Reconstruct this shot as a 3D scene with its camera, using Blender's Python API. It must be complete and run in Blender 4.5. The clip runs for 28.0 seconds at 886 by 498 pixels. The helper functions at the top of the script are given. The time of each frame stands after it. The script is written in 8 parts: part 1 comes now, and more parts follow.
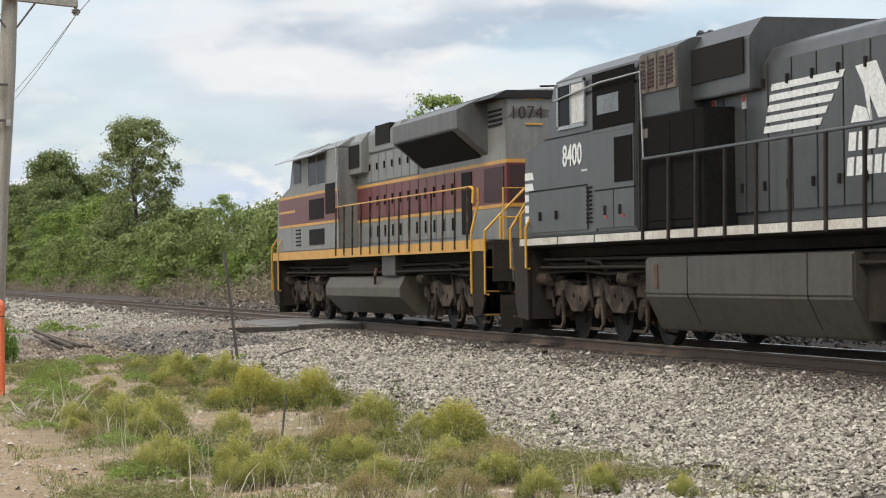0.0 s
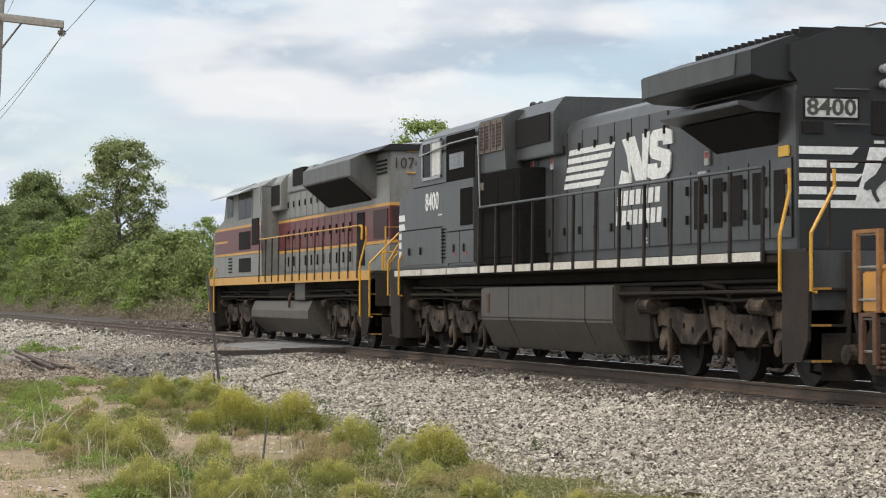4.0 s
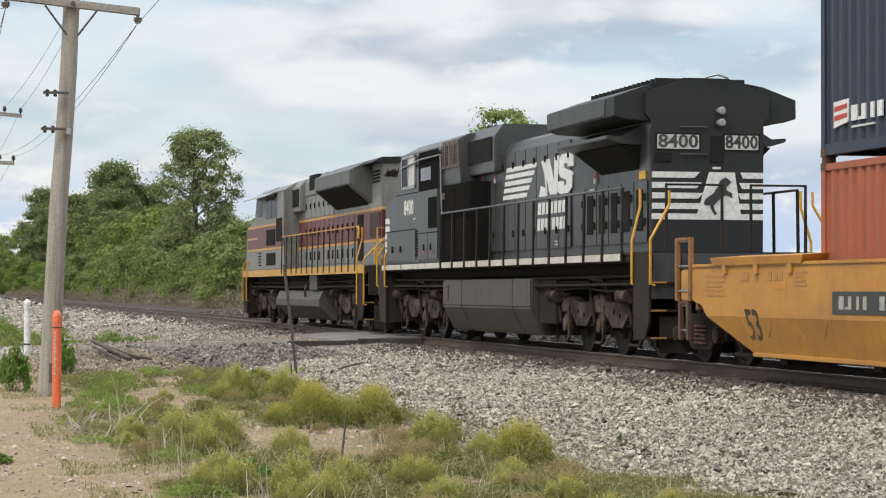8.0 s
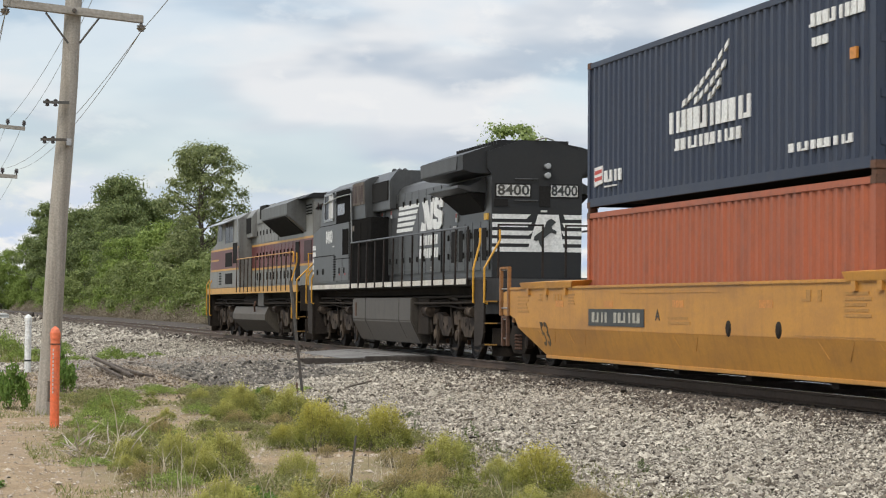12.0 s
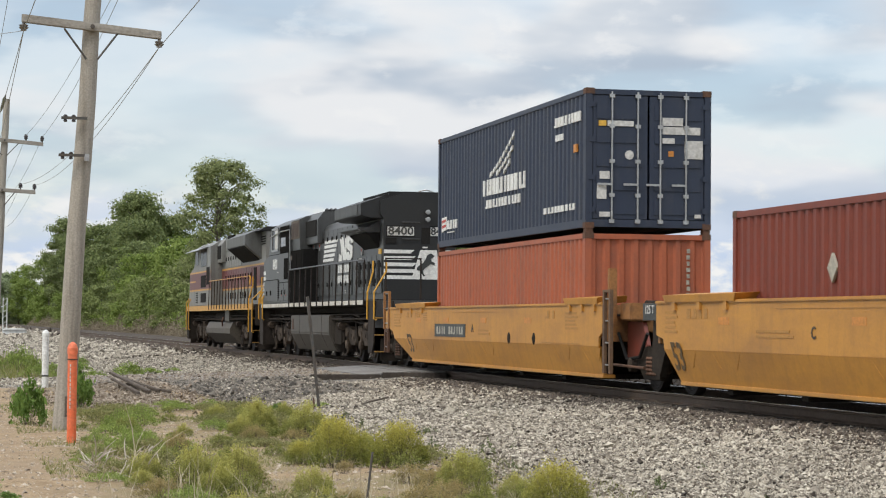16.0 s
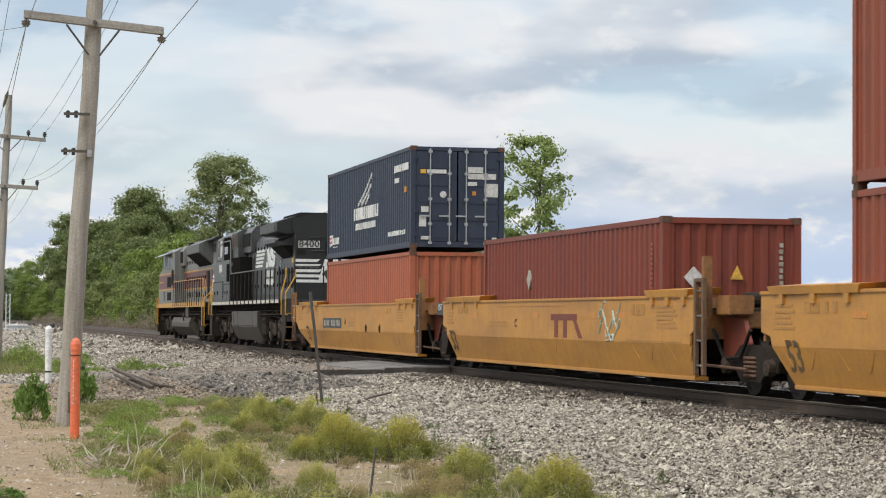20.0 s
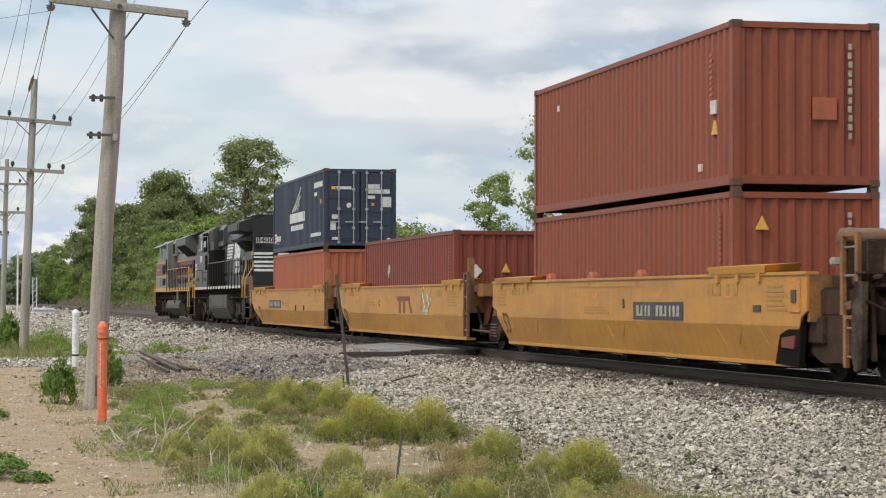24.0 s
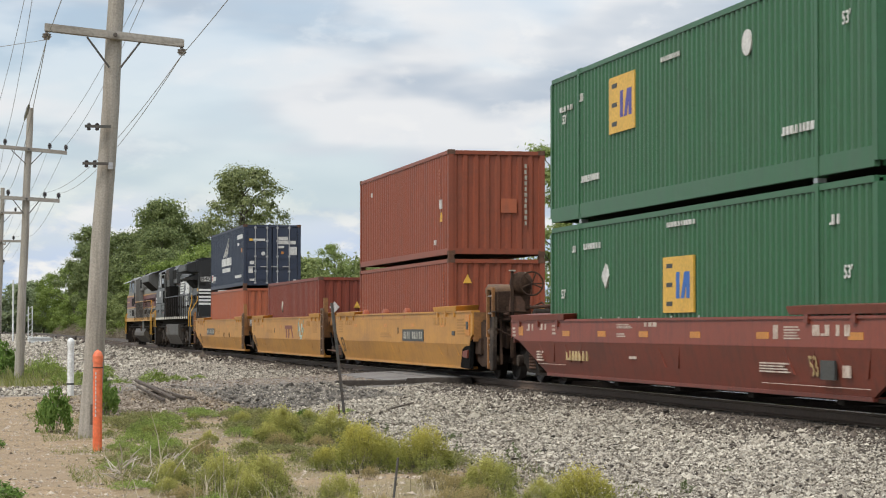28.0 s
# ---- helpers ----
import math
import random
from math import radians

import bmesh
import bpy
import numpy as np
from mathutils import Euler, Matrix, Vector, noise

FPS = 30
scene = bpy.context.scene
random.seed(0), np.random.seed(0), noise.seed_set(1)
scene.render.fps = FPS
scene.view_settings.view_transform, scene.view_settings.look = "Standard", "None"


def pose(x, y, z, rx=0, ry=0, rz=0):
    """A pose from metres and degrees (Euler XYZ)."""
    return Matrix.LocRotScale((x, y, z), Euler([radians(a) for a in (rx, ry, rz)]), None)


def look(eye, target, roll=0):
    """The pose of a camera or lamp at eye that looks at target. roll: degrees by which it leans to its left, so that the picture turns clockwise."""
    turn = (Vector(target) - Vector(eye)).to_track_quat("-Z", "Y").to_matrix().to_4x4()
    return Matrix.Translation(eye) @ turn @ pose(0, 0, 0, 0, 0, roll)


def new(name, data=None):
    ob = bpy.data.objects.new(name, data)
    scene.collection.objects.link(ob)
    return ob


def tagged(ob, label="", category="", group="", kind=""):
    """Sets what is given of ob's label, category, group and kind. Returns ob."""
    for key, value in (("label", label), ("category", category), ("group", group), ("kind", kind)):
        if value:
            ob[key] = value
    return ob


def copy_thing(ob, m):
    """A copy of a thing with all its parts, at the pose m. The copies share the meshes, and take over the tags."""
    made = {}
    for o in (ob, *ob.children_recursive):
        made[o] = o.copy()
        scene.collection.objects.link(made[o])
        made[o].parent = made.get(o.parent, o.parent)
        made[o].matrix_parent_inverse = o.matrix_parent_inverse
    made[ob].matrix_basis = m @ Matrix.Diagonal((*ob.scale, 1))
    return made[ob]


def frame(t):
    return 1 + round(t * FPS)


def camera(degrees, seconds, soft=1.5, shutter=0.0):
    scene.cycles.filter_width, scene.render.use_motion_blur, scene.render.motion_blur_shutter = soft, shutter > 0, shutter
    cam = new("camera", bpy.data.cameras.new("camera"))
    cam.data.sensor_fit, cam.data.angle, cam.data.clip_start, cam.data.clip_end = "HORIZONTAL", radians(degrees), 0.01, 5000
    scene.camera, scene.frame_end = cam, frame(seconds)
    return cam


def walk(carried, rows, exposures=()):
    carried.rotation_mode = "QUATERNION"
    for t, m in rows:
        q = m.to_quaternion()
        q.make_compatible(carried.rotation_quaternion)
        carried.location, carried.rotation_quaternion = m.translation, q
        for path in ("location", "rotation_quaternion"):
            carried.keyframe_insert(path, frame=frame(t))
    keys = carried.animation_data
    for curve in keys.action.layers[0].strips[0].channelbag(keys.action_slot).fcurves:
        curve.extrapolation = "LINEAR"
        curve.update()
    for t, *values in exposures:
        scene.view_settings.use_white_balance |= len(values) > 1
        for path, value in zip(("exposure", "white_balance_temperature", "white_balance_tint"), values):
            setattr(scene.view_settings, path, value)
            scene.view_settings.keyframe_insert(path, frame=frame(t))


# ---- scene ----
cam = camera(22.73, 28.0, 1.1, 0.3)
PATH = [
    (0.0, -0.241, -1.551, 1.623, -15.135, 0.689, 0.63), (0.5, -0.241, -1.551, 1.623, -15.22, 0.912, 0.448), (1.0, -0.241, -1.551, 1.623, -15.357, 1.137, 0.474),
    (1.5, -0.241, -1.551, 1.623, -15.407, 1.113, 0.579), (2.0, -0.241, -1.551, 1.623, -15.468, 1.159, 0.362), (2.5, -0.241, -1.551, 1.623, -15.509, 1.243, 0.315),
    (3.0, -0.241, -1.551, 1.623, -15.504, 1.454, 0.306), (3.5, -0.241, -1.551, 1.623, -15.679, 1.58, -0.001), (4.0, -0.241, -1.551, 1.623, -15.577, 1.338, 0.004),
    (4.5, -0.241, -1.551, 1.623, -15.548, 1.322, 0.119), (6.5, -0.241, -1.551, 1.623, -14.618, 1.028, 0.142), (7.0, -0.241, -1.551, 1.623, -14.08, 0.923, -0.403),
    (7.5, -0.241, -1.551, 1.623, -13.462, 0.582, -0.031), (8.0, -0.16, -0.994, 1.641, -13.606, 1.067, -0.083), (8.5, 0.0, 0.0, 1.65, -13.695, 1.352, -0.313),
    (9.0, 0.0, 0.0, 1.65, -13.085, 1.213, -0.406), (9.5, 0.0, 0.0, 1.65, -12.668, 1.154, -0.145), (10.0, 0.0, 0.0, 1.65, -12.851, 1.17, -0.219),
    (10.5, 0.0, 0.0, 1.65, -12.896, 1.323, -0.34), (11.0, 0.0, 0.0, 1.65, -13.22, 1.395, -0.405), (11.5, 0.0, 0.0, 1.65, -13.318, 1.438, -0.32),
    (12.0, 0.0, 0.0, 1.65, -13.457, 1.501, -0.345), (12.5, 0.0, 0.0, 1.65, -13.324, 1.698, -0.247), (14.5, 0.0, 0.0, 1.65, -12.864, 2.046, -0.306),
    (15.0, 0.0, 0.0, 1.65, -12.933, 2.126, -0.361), (15.5, 0.0, 0.0, 1.65, -12.99, 2.112, -0.5), (16.0, 0.0, 0.0, 1.65, -13.016, 1.921, -0.485),
    (16.5, 0.0, 0.0, 1.65, -13.0, 1.802, -0.426), (17.0, 0.0, 0.0, 1.65, -12.985, 1.732, -0.267), (17.5, 0.0, 0.0, 1.65, -13.1, 1.695, -0.186),
    (18.0, 0.0, 0.0, 1.65, -13.202, 1.712, -0.288), (18.5, 0.0, 0.0, 1.65, -13.287, 1.82, -0.407), (19.0, 0.0, 0.0, 1.65, -13.255, 1.934, -0.399),
    (19.5, 0.0, 0.0, 1.65, -13.183, 1.818, -0.465), (20.0, 0.0, 0.0, 1.65, -12.941, 1.793, -0.366), (20.5, 0.0, 0.0, 1.65, -12.927, 1.722, -0.383),
    (21.0, 0.0, 0.0, 1.65, -12.935, 1.846, -0.278), (21.5, 0.0, 0.0, 1.65, -13.33, 1.948, -0.384), (23.5, 0.0, 0.0, 1.65, -12.616, 1.238, 0.088),
    (24.0, 0.0, 0.0, 1.65, -12.269, 1.319, -0.099), (24.5, 0.0, 0.0, 1.65, -12.121, 1.432, 0.064), (25.0, 0.0, 0.0, 1.65, -12.246, 1.534, -0.052),
    (25.5, 0.0, 0.0, 1.65, -12.321, 1.604, 0.048), (26.0, 0.0, 0.0, 1.65, -12.25, 1.61, 0.036), (26.5, 0.0, 0.0, 1.65, -12.258, 1.736, 0.099),
    (27.0, 0.0, 0.0, 1.65, -12.241, 1.874, -0.085), (27.5, 0.0, 0.0, 1.65, -12.362, 1.954, 0.089), (28.0, 0.0, 0.0, 1.65, -12.381, 2.057, -0.053),
]
RUN = [
    (0, -45.40), (0.5, -44.50), (1, -43.60), (1.5, -42.65), (2, -41.69), (2.5, -40.70), (3, -39.68), (3.5, -38.65),
    (4, -37.59), (4.5, -36.53), (6.5, -31.91), (7, -30.67), (7.5, -29.38), (8, -28.38), (8.5, -27.20), (9, -25.83),
    (9.5, -24.44), (10, -23.03), (10.5, -21.59), (11, -20.12), (11.5, -18.62), (12, -17.09), (12.5, -15.53), (14.5, -8.98),
    (15, -7.26), (15.5, -5.50), (16, -3.71), (16.5, -1.88), (17, -0.02), (17.5, 1.87), (18, 3.80), (18.5, 5.77),
    (19, 7.77), (19.5, 9.80), (20, 11.87), (20.5, 13.97), (21, 16.10), (21.5, 18.26), (23.5, 27.30), (24, 29.63),
    (24.5, 32.01), (25, 34.44), (25.5, 36.91), (26, 39.41), (26.5, 41.93), (27, 44.49), (27.5, 47.07), (28, 49.68),
]

walk(cam, [(t, pose(x, y, z, 90 + tip, lean, turn)) for t, x, y, z, turn, tip, lean in PATH], ((0, 0.08), (7.5, 0.08), (9.5, 0.01), (28, 0.0)))

TRACK_X, RAIL_Z = 12.88, 0.50          # middle of the track, top of the rails

# ---- sky and sun: broken overcast, high soft sun behind the camera
SUN_UP, SUN_FROM = 52.0, 240.0         # height and compass turn of the sun, degrees
world = bpy.data.worlds.new("sky")
scene.world = world
world.use_nodes = True
wn, wl = world.node_tree.nodes, world.node_tree.links
wn.clear()


def wnode(kind, **values):
    n = wn.new(kind)
    for key, value in values.items():
        n.inputs[key].default_value = value
    return n


w_out = wn.new("ShaderNodeOutputWorld")
w_sky = wn.new("ShaderNodeTexSky")
w_sky.sky_type, w_sky.sun_disc = "NISHITA", False
w_sky.sun_elevation, w_sky.sun_rotation = radians(SUN_UP), radians(SUN_FROM)
w_blue = wnode("ShaderNodeBackground", Strength=0.15)
wl.new(w_sky.outputs[0], w_blue.inputs[0])
w_dir = wn.new("ShaderNodeTexCoord")
w_sep = wn.new("ShaderNodeSeparateXYZ")
wl.new(w_dir.outputs["Generated"], w_sep.inputs[0])


def wmap(scale, offset):
    n = wn.new("ShaderNodeMapping")
    n.inputs["Scale"].default_value, n.inputs["Location"].default_value = scale, offset
    wl.new(w_dir.outputs["Generated"], n.inputs[0])
    return n.outputs[0]


def wnoise(vector, scale, detail, rough, warp):
    n = wnode("ShaderNodeTexNoise", Scale=scale, Detail=detail, Roughness=rough, Distortion=warp)
    wl.new(vector, n.inputs["Vector"])
    return n.outputs[0]


def wrange(source, a, b, lo, hi):
    n = wn.new("ShaderNodeMapRange")
    n.interpolation_type = "SMOOTHSTEP"
    for k, v in enumerate((a, b, lo, hi)):
        n.inputs[k + 1].default_value = v
    wl.new(source, n.inputs[0])
    return n.outputs[0]


def wmix(f, p, q):
    n = wn.new("ShaderNodeMix")
    n.data_type = "RGBA"
    wl.new(f, n.inputs[0])
    for k, v in ((6, p), (7, q)):
        if isinstance(v, tuple):
            n.inputs[k].default_value = (*v, 1)
        else:
            wl.new(v, n.inputs[k])
    return n.outputs[2]


# layered heaps of cloud: lit heads where the cloud thins upwards, grey-blue bellies where it thickens
def wdiff(p, q):
    n = wn.new("ShaderNodeMath")
    n.operation = "SUBTRACT"
    wl.new(p, n.inputs[0])
    wl.new(q, n.inputs[1])
    return n.outputs[0]


w_broad = wnoise(wmap((1, 1, 3.2), (0.4, 0.1, 0.0)), 7.0, 4, 0.45, 0.15)
w_deep = [wnoise(wmap((1, 1, 3.1), (2.1, 0.7, 0.35 + up)), 8.5, 4, 0.42, 0.0) for up in (0.0, 0.05)]
w_small = [wnoise(wmap((1, 1, 2.2), (5.3, 1.9, 0.2 + up)), 30.0, 5, 0.55, 0.15) for up in (0.0, 0.016)]
w_cloud = wmix(wrange(wdiff(w_deep[0], w_deep[1]), -0.085, 0.085, 0.0, 1.0), (0.455, 0.535, 0.635), (0.82, 0.83, 0.845))
w_cloud = wmix(wrange(w_deep[0], 0.36, 0.60, 0.0, 0.55), w_cloud, (0.80, 0.82, 0.845))
w_puff = wmix(wrange(wdiff(w_small[0], w_small[1]), -0.09, 0.11, 0.0, 1.0), (0.70, 0.75, 0.82), (0.89, 0.89, 0.885))
w_cloud = wmix(wrange(w_small[0], 0.52, 0.68, 0.0, 0.45), w_cloud, w_puff)
w_low = wrange(w_sep.outputs[2], 0.015, 0.085, 1.0, 0.0)       # bluer towards the horizon
w_haze = wmix(wrange(w_small[0], 0.44, 0.58, 0.0, 1.0), (0.53, 0.64, 0.82), w_puff)
w_cloud = wmix(w_low, w_cloud, w_haze)
w_cover = wrange(w_broad, 0.36, 0.52, 0.55, 1.0)
w_gain = wrange(w_sep.outputs[2], 0.05, 1.0, 1.0, 2.2)      # an overcast sky is brightest overhead
w_white = wn.new("ShaderNodeBackground")
wl.new(w_cloud, w_white.inputs[0])
wl.new(w_gain, w_white.inputs[1])
w_mix = wn.new("ShaderNodeMixShader")
wl.new(w_cover, w_mix.inputs[0])
wl.new(w_blue.outputs[0], w_mix.inputs[1])
wl.new(w_white.outputs[0], w_mix.inputs[2])
wl.new(w_mix.outputs[0], w_out.inputs[0])

sun = new("sun", bpy.data.lights.new("sun", "SUN"))
sun.data.energy, sun.data.angle, sun.data.color = 1.9, radians(18), (1.0, 0.93, 0.82)
# the sky's sun_rotation turns clockwise from north (+y)
sun_dir = Vector((math.sin(radians(SUN_FROM)) * math.cos(radians(SUN_UP)), math.cos(radians(SUN_FROM)) * math.cos(radians(SUN_UP)), math.sin(radians(SUN_UP))))
sun.matrix_basis = look(sun_dir * 100, (0, 0, 0))
scene.view_settings.exposure = 0.0


# ---- materials
def surf(name, base, rough=0.6, metal=0.0, vary=0.18, stain=None, amount=0.4, stretch=(1, 1, 1), big=0.8, fine=22.0, bump=0.15, island=0.0, tint=None, glossy=0.5, streak=0.0, soil=(0.045, 0.035, 0.027)):
    """A painted or raw surface: base colour, a second stain colour in large soft patches, fine grain and relief."""
    m = bpy.data.materials.new(name)
    m.use_nodes = True
    nodes, links = m.node_tree.nodes, m.node_tree.links
    b = nodes["Principled BSDF"]
    b.inputs["Roughness"].default_value, b.inputs["Metallic"].default_value = rough, metal
    b.inputs["Specular IOR Level"].default_value = glossy
    tc = nodes.new("ShaderNodeTexCoord")
    mp = nodes.new("ShaderNodeMapping")
    mp.inputs["Scale"].default_value = stretch
    links.new(tc.outputs["Object"], mp.inputs[0])
    n1, n2 = nodes.new("ShaderNodeTexNoise"), nodes.new("ShaderNodeTexNoise")
    n1.inputs["Scale"].default_value, n1.inputs["Detail"].default_value, n1.inputs["Roughness"].default_value = big, 6, 0.65
    n2.inputs["Scale"].default_value, n2.inputs["Detail"].default_value = fine, 4
    links.new(mp.outputs[0], n1.inputs["Vector"])
    links.new(tc.outputs["Object"], n2.inputs["Vector"])
    ramp = nodes.new("ShaderNodeMapRange")
    ramp.inputs[1].default_value, ramp.inputs[2].default_value = 0.42, 0.68
    ramp.inputs[4].default_value = amount
    links.new(n1.outputs[0], ramp.inputs[0])
    mix = nodes.new("ShaderNodeMix")
    mix.data_type = "RGBA"
    mix.inputs[6].default_value = (*base, 1)
    mix.inputs[7].default_value = (*(stain or tuple(c * 0.6 for c in base)), 1)
    links.new(ramp.outputs[0], mix.inputs[0])
    colour = mix.outputs[2]
    if island:
        geo = nodes.new("ShaderNodeNewGeometry")
        spread = nodes.new("ShaderNodeMix")
        spread.data_type = "RGBA"
        spread.inputs[7].default_value = (*(tint or tuple(c * 0.4 for c in base)), 1)
        gain = nodes.new("ShaderNodeMath")
        gain.operation = "MULTIPLY"
        gain.inputs[1].default_value = island
        links.new(geo.outputs["Random Per Island"], gain.inputs[0])
        links.new(gain.outputs[0], spread.inputs[0])
        links.new(colour, spread.inputs[6])
        colour = spread.outputs[2]
    if streak:
        # dirt washed down the sides in narrow runs, broken up by larger patches
        mp3, n3, n4 = nodes.new("ShaderNodeMapping"), nodes.new("ShaderNodeTexNoise"), nodes.new("ShaderNodeTexNoise")
        mp3.inputs["Scale"].default_value = (2.2, 2.2, 0.22)
        links.new(tc.outputs["Object"], mp3.inputs[0])
        links.new(mp3.outputs[0], n3.inputs["Vector"])
        links.new(tc.outputs["Object"], n4.inputs["Vector"])
        n3.inputs["Scale"].default_value, n3.inputs["Detail"].default_value = 2.6, 6
        n4.inputs["Scale"].default_value, n4.inputs["Detail"].default_value, n4.inputs["Roughness"].default_value = 3.4, 8, 0.7
        both = nodes.new("ShaderNodeMath")
        both.operation = "ADD"
        links.new(n3.outputs[0], both.inputs[0])
        links.new(n4.outputs[0], both.inputs[1])
        run = nodes.new("ShaderNodeMapRange")
        run.inputs[1].default_value, run.inputs[2].default_value, run.inputs[4].default_value = 0.98, 1.28, streak
        links.new(both.outputs[0], run.inputs[0])
        soiled = nodes.new("ShaderNodeMix")
        soiled.data_type = "RGBA"
        soiled.inputs[7].default_value = (*soil, 1)
        links.new(run.outputs[0], soiled.inputs[0])
        links.new(colour, soiled.inputs[6])
        colour = soiled.outputs[2]
    grain = nodes.new("ShaderNodeMapRange")
    grain.inputs[1].default_value, grain.inputs[2].default_value = 0.3, 0.7
    grain.inputs[3].default_value, grain.inputs[4].default_value = 1 - vary, 1 + vary
    links.new(n2.outputs[0], grain.inputs[0])
    mul = nodes.new("ShaderNodeVectorMath")
    mul.operation = "SCALE"
    links.new(colour, mul.inputs[0])
    links.new(grain.outputs[0], mul.inputs["Scale"])
    links.new(mul.outputs[0], b.inputs["Base Color"])
    if bump:
        bp = nodes.new("ShaderNodeBump")
        bp.inputs["Strength"].default_value, bp.inputs["Distance"].default_value = bump, 0.02
        links.new(n2.outputs[0], bp.inputs["Height"])
        links.new(bp.outputs[0], b.inputs["Normal"])
    return m


def leafy(name, dark, light, thin=0.38, rise=None, low=0.0, high=1.0, patch=1.3, deep=0.3):
    """Leaves: colour varies from leaf to leaf, some light passes; rise: the colour of the plant's tips."""
    m = surf(name, dark, 0.6, vary=0.12, island=1.0, tint=light, bump=0, amount=deep, big=patch, glossy=0.25)
    nodes, links = m.node_tree.nodes, m.node_tree.links
    b = nodes["Principled BSDF"]
    source = b.inputs["Base Color"].links[0].from_socket
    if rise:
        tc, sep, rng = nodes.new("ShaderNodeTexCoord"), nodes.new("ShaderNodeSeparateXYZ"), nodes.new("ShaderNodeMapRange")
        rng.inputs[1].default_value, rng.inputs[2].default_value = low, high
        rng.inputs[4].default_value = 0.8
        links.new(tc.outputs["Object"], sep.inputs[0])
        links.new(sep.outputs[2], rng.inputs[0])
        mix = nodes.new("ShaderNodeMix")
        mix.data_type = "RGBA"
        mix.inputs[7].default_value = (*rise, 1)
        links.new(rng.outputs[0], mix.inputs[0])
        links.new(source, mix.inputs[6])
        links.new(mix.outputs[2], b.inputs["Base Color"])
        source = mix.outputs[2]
    tr, mx = nodes.new("ShaderNodeBsdfTranslucent"), nodes.new("ShaderNodeMixShader")
    links.new(source, tr.inputs[0])
    mx.inputs[0].default_value = thin
    links.new(b.outputs[0], mx.inputs[1])
    links.new(tr.outputs[0], mx.inputs[2])
    links.new(mx.outputs[0], nodes["Material Output"].inputs[0])
    return m


DOWN = (2.5, 2.5, 0.25)       # streaks that run down a side
M_black = surf("black_paint", (0.054, 0.056, 0.056), 0.38, stain=(0.084, 0.083, 0.079), amount=0.6, stretch=DOWN, bump=0.06, vary=0.06, streak=0.45, soil=(0.018, 0.017, 0.016))
M_roof = surf("roof_black_paint", (0.013, 0.013, 0.013), 0.55, stain=(0.024, 0.021, 0.018), amount=0.5, streak=0.3, soil=(0.036, 0.032, 0.028), glossy=0.3)
M_screen = surf("dark_grille", (0.024, 0.023, 0.022), 0.8, stain=(0.02, 0.018, 0.016), amount=0.5, glossy=0.06)
M_stripe = surf("dirty_white_stripe", (0.60, 0.57, 0.50), 0.6, stain=(0.40, 0.34, 0.27), amount=0.6, big=1.4, streak=0.3, soil=(0.25, 0.19, 0.14))
M_dimedge = surf("worn_yellow_edge", (0.42, 0.22, 0.04), 0.6, stain=(0.12, 0.08, 0.04), amount=0.8, big=3)
M_wing = surf("darker_black_paint", (0.025, 0.026, 0.027), 0.5, stain=(0.030, 0.029, 0.027), amount=0.5, bump=0.06, vary=0.06, glossy=0.3, streak=0.3, soil=(0.034, 0.032, 0.029))
M_sand = surf("sand_lettering", (0.50, 0.36, 0.17), 0.6, stain=(0.32, 0.2, 0.09), amount=0.7)
M_white = surf("white_paint", (0.74, 0.74, 0.71), 0.5, stain=(0.50, 0.48, 0.44), amount=0.35, stretch=DOWN, bump=0.05, streak=0.15, soil=(0.3, 0.28, 0.25))
M_yrail = surf("yellow_handrail", (0.62, 0.32, 0.03), 0.45, stain=(0.35, 0.18, 0.03))
# grime, kept near black so it also carries underbody shade
M_under = surf("shaded_underframe_grime", (0.028, 0.023, 0.019), 0.85, stain=(0.055, 0.042, 0.032), amount=0.45, big=1.6, glossy=0.1)
M_truck = surf("truck_grime", (0.026, 0.019, 0.015), 0.85, stain=(0.15, 0.114, 0.084), amount=0.8, big=2.2, bump=0.3, glossy=0.2)
M_tank = surf("tank_dusty_black", (0.068, 0.058, 0.047), 0.5, stain=(0.090, 0.073, 0.056), amount=0.6, stretch=(0.4, 0.4, 1.2), bump=0.08, streak=0.5, soil=(0.02, 0.018, 0.016))
M_wheel = surf("wheel_steel", (0.026, 0.021, 0.018), 0.7, 0.1, stain=(0.06, 0.048, 0.038))
M_tanktan = surf("tank_tan_grime", (0.088, 0.073, 0.054), 0.6, stain=(0.052, 0.046, 0.038), amount=0.7, stretch=(0.4, 0.4, 1.6), bump=0.08, streak=0.5, soil=(0.035, 0.03, 0.024))
M_tread = surf("worn_steel", (0.62, 0.61, 0.59), 0.16, 1.0, vary=0.08, bump=0.03)
M_grey = surf("grey_paint", (0.215, 0.215, 0.20), 0.45, stain=(0.14, 0.13, 0.115), amount=0.6, stretch=DOWN, bump=0.06, vary=0.06, streak=0.5, soil=(0.08, 0.075, 0.065))
# the grey paint darkened, for the shaded radiator overhang
M_greyshade = surf("shaded_grey_paint", (0.115, 0.117, 0.112), 0.5, stain=(0.07, 0.066, 0.06), amount=0.7, stretch=DOWN, bump=0.06, vary=0.08, streak=0.5, soil=(0.045, 0.042, 0.038))
M_maroon = surf("maroon_paint", (0.135, 0.022, 0.022), 0.42, stain=(0.085, 0.027, 0.025), amount=0.6, stretch=DOWN, bump=0.06, vary=0.06, streak=0.4, soil=(0.06, 0.03, 0.028))
M_gold = surf("gold_paint", (0.60, 0.31, 0.055), 0.45, stain=(0.36, 0.2, 0.06), vary=0.06, streak=0.5, soil=(0.2, 0.12, 0.05))
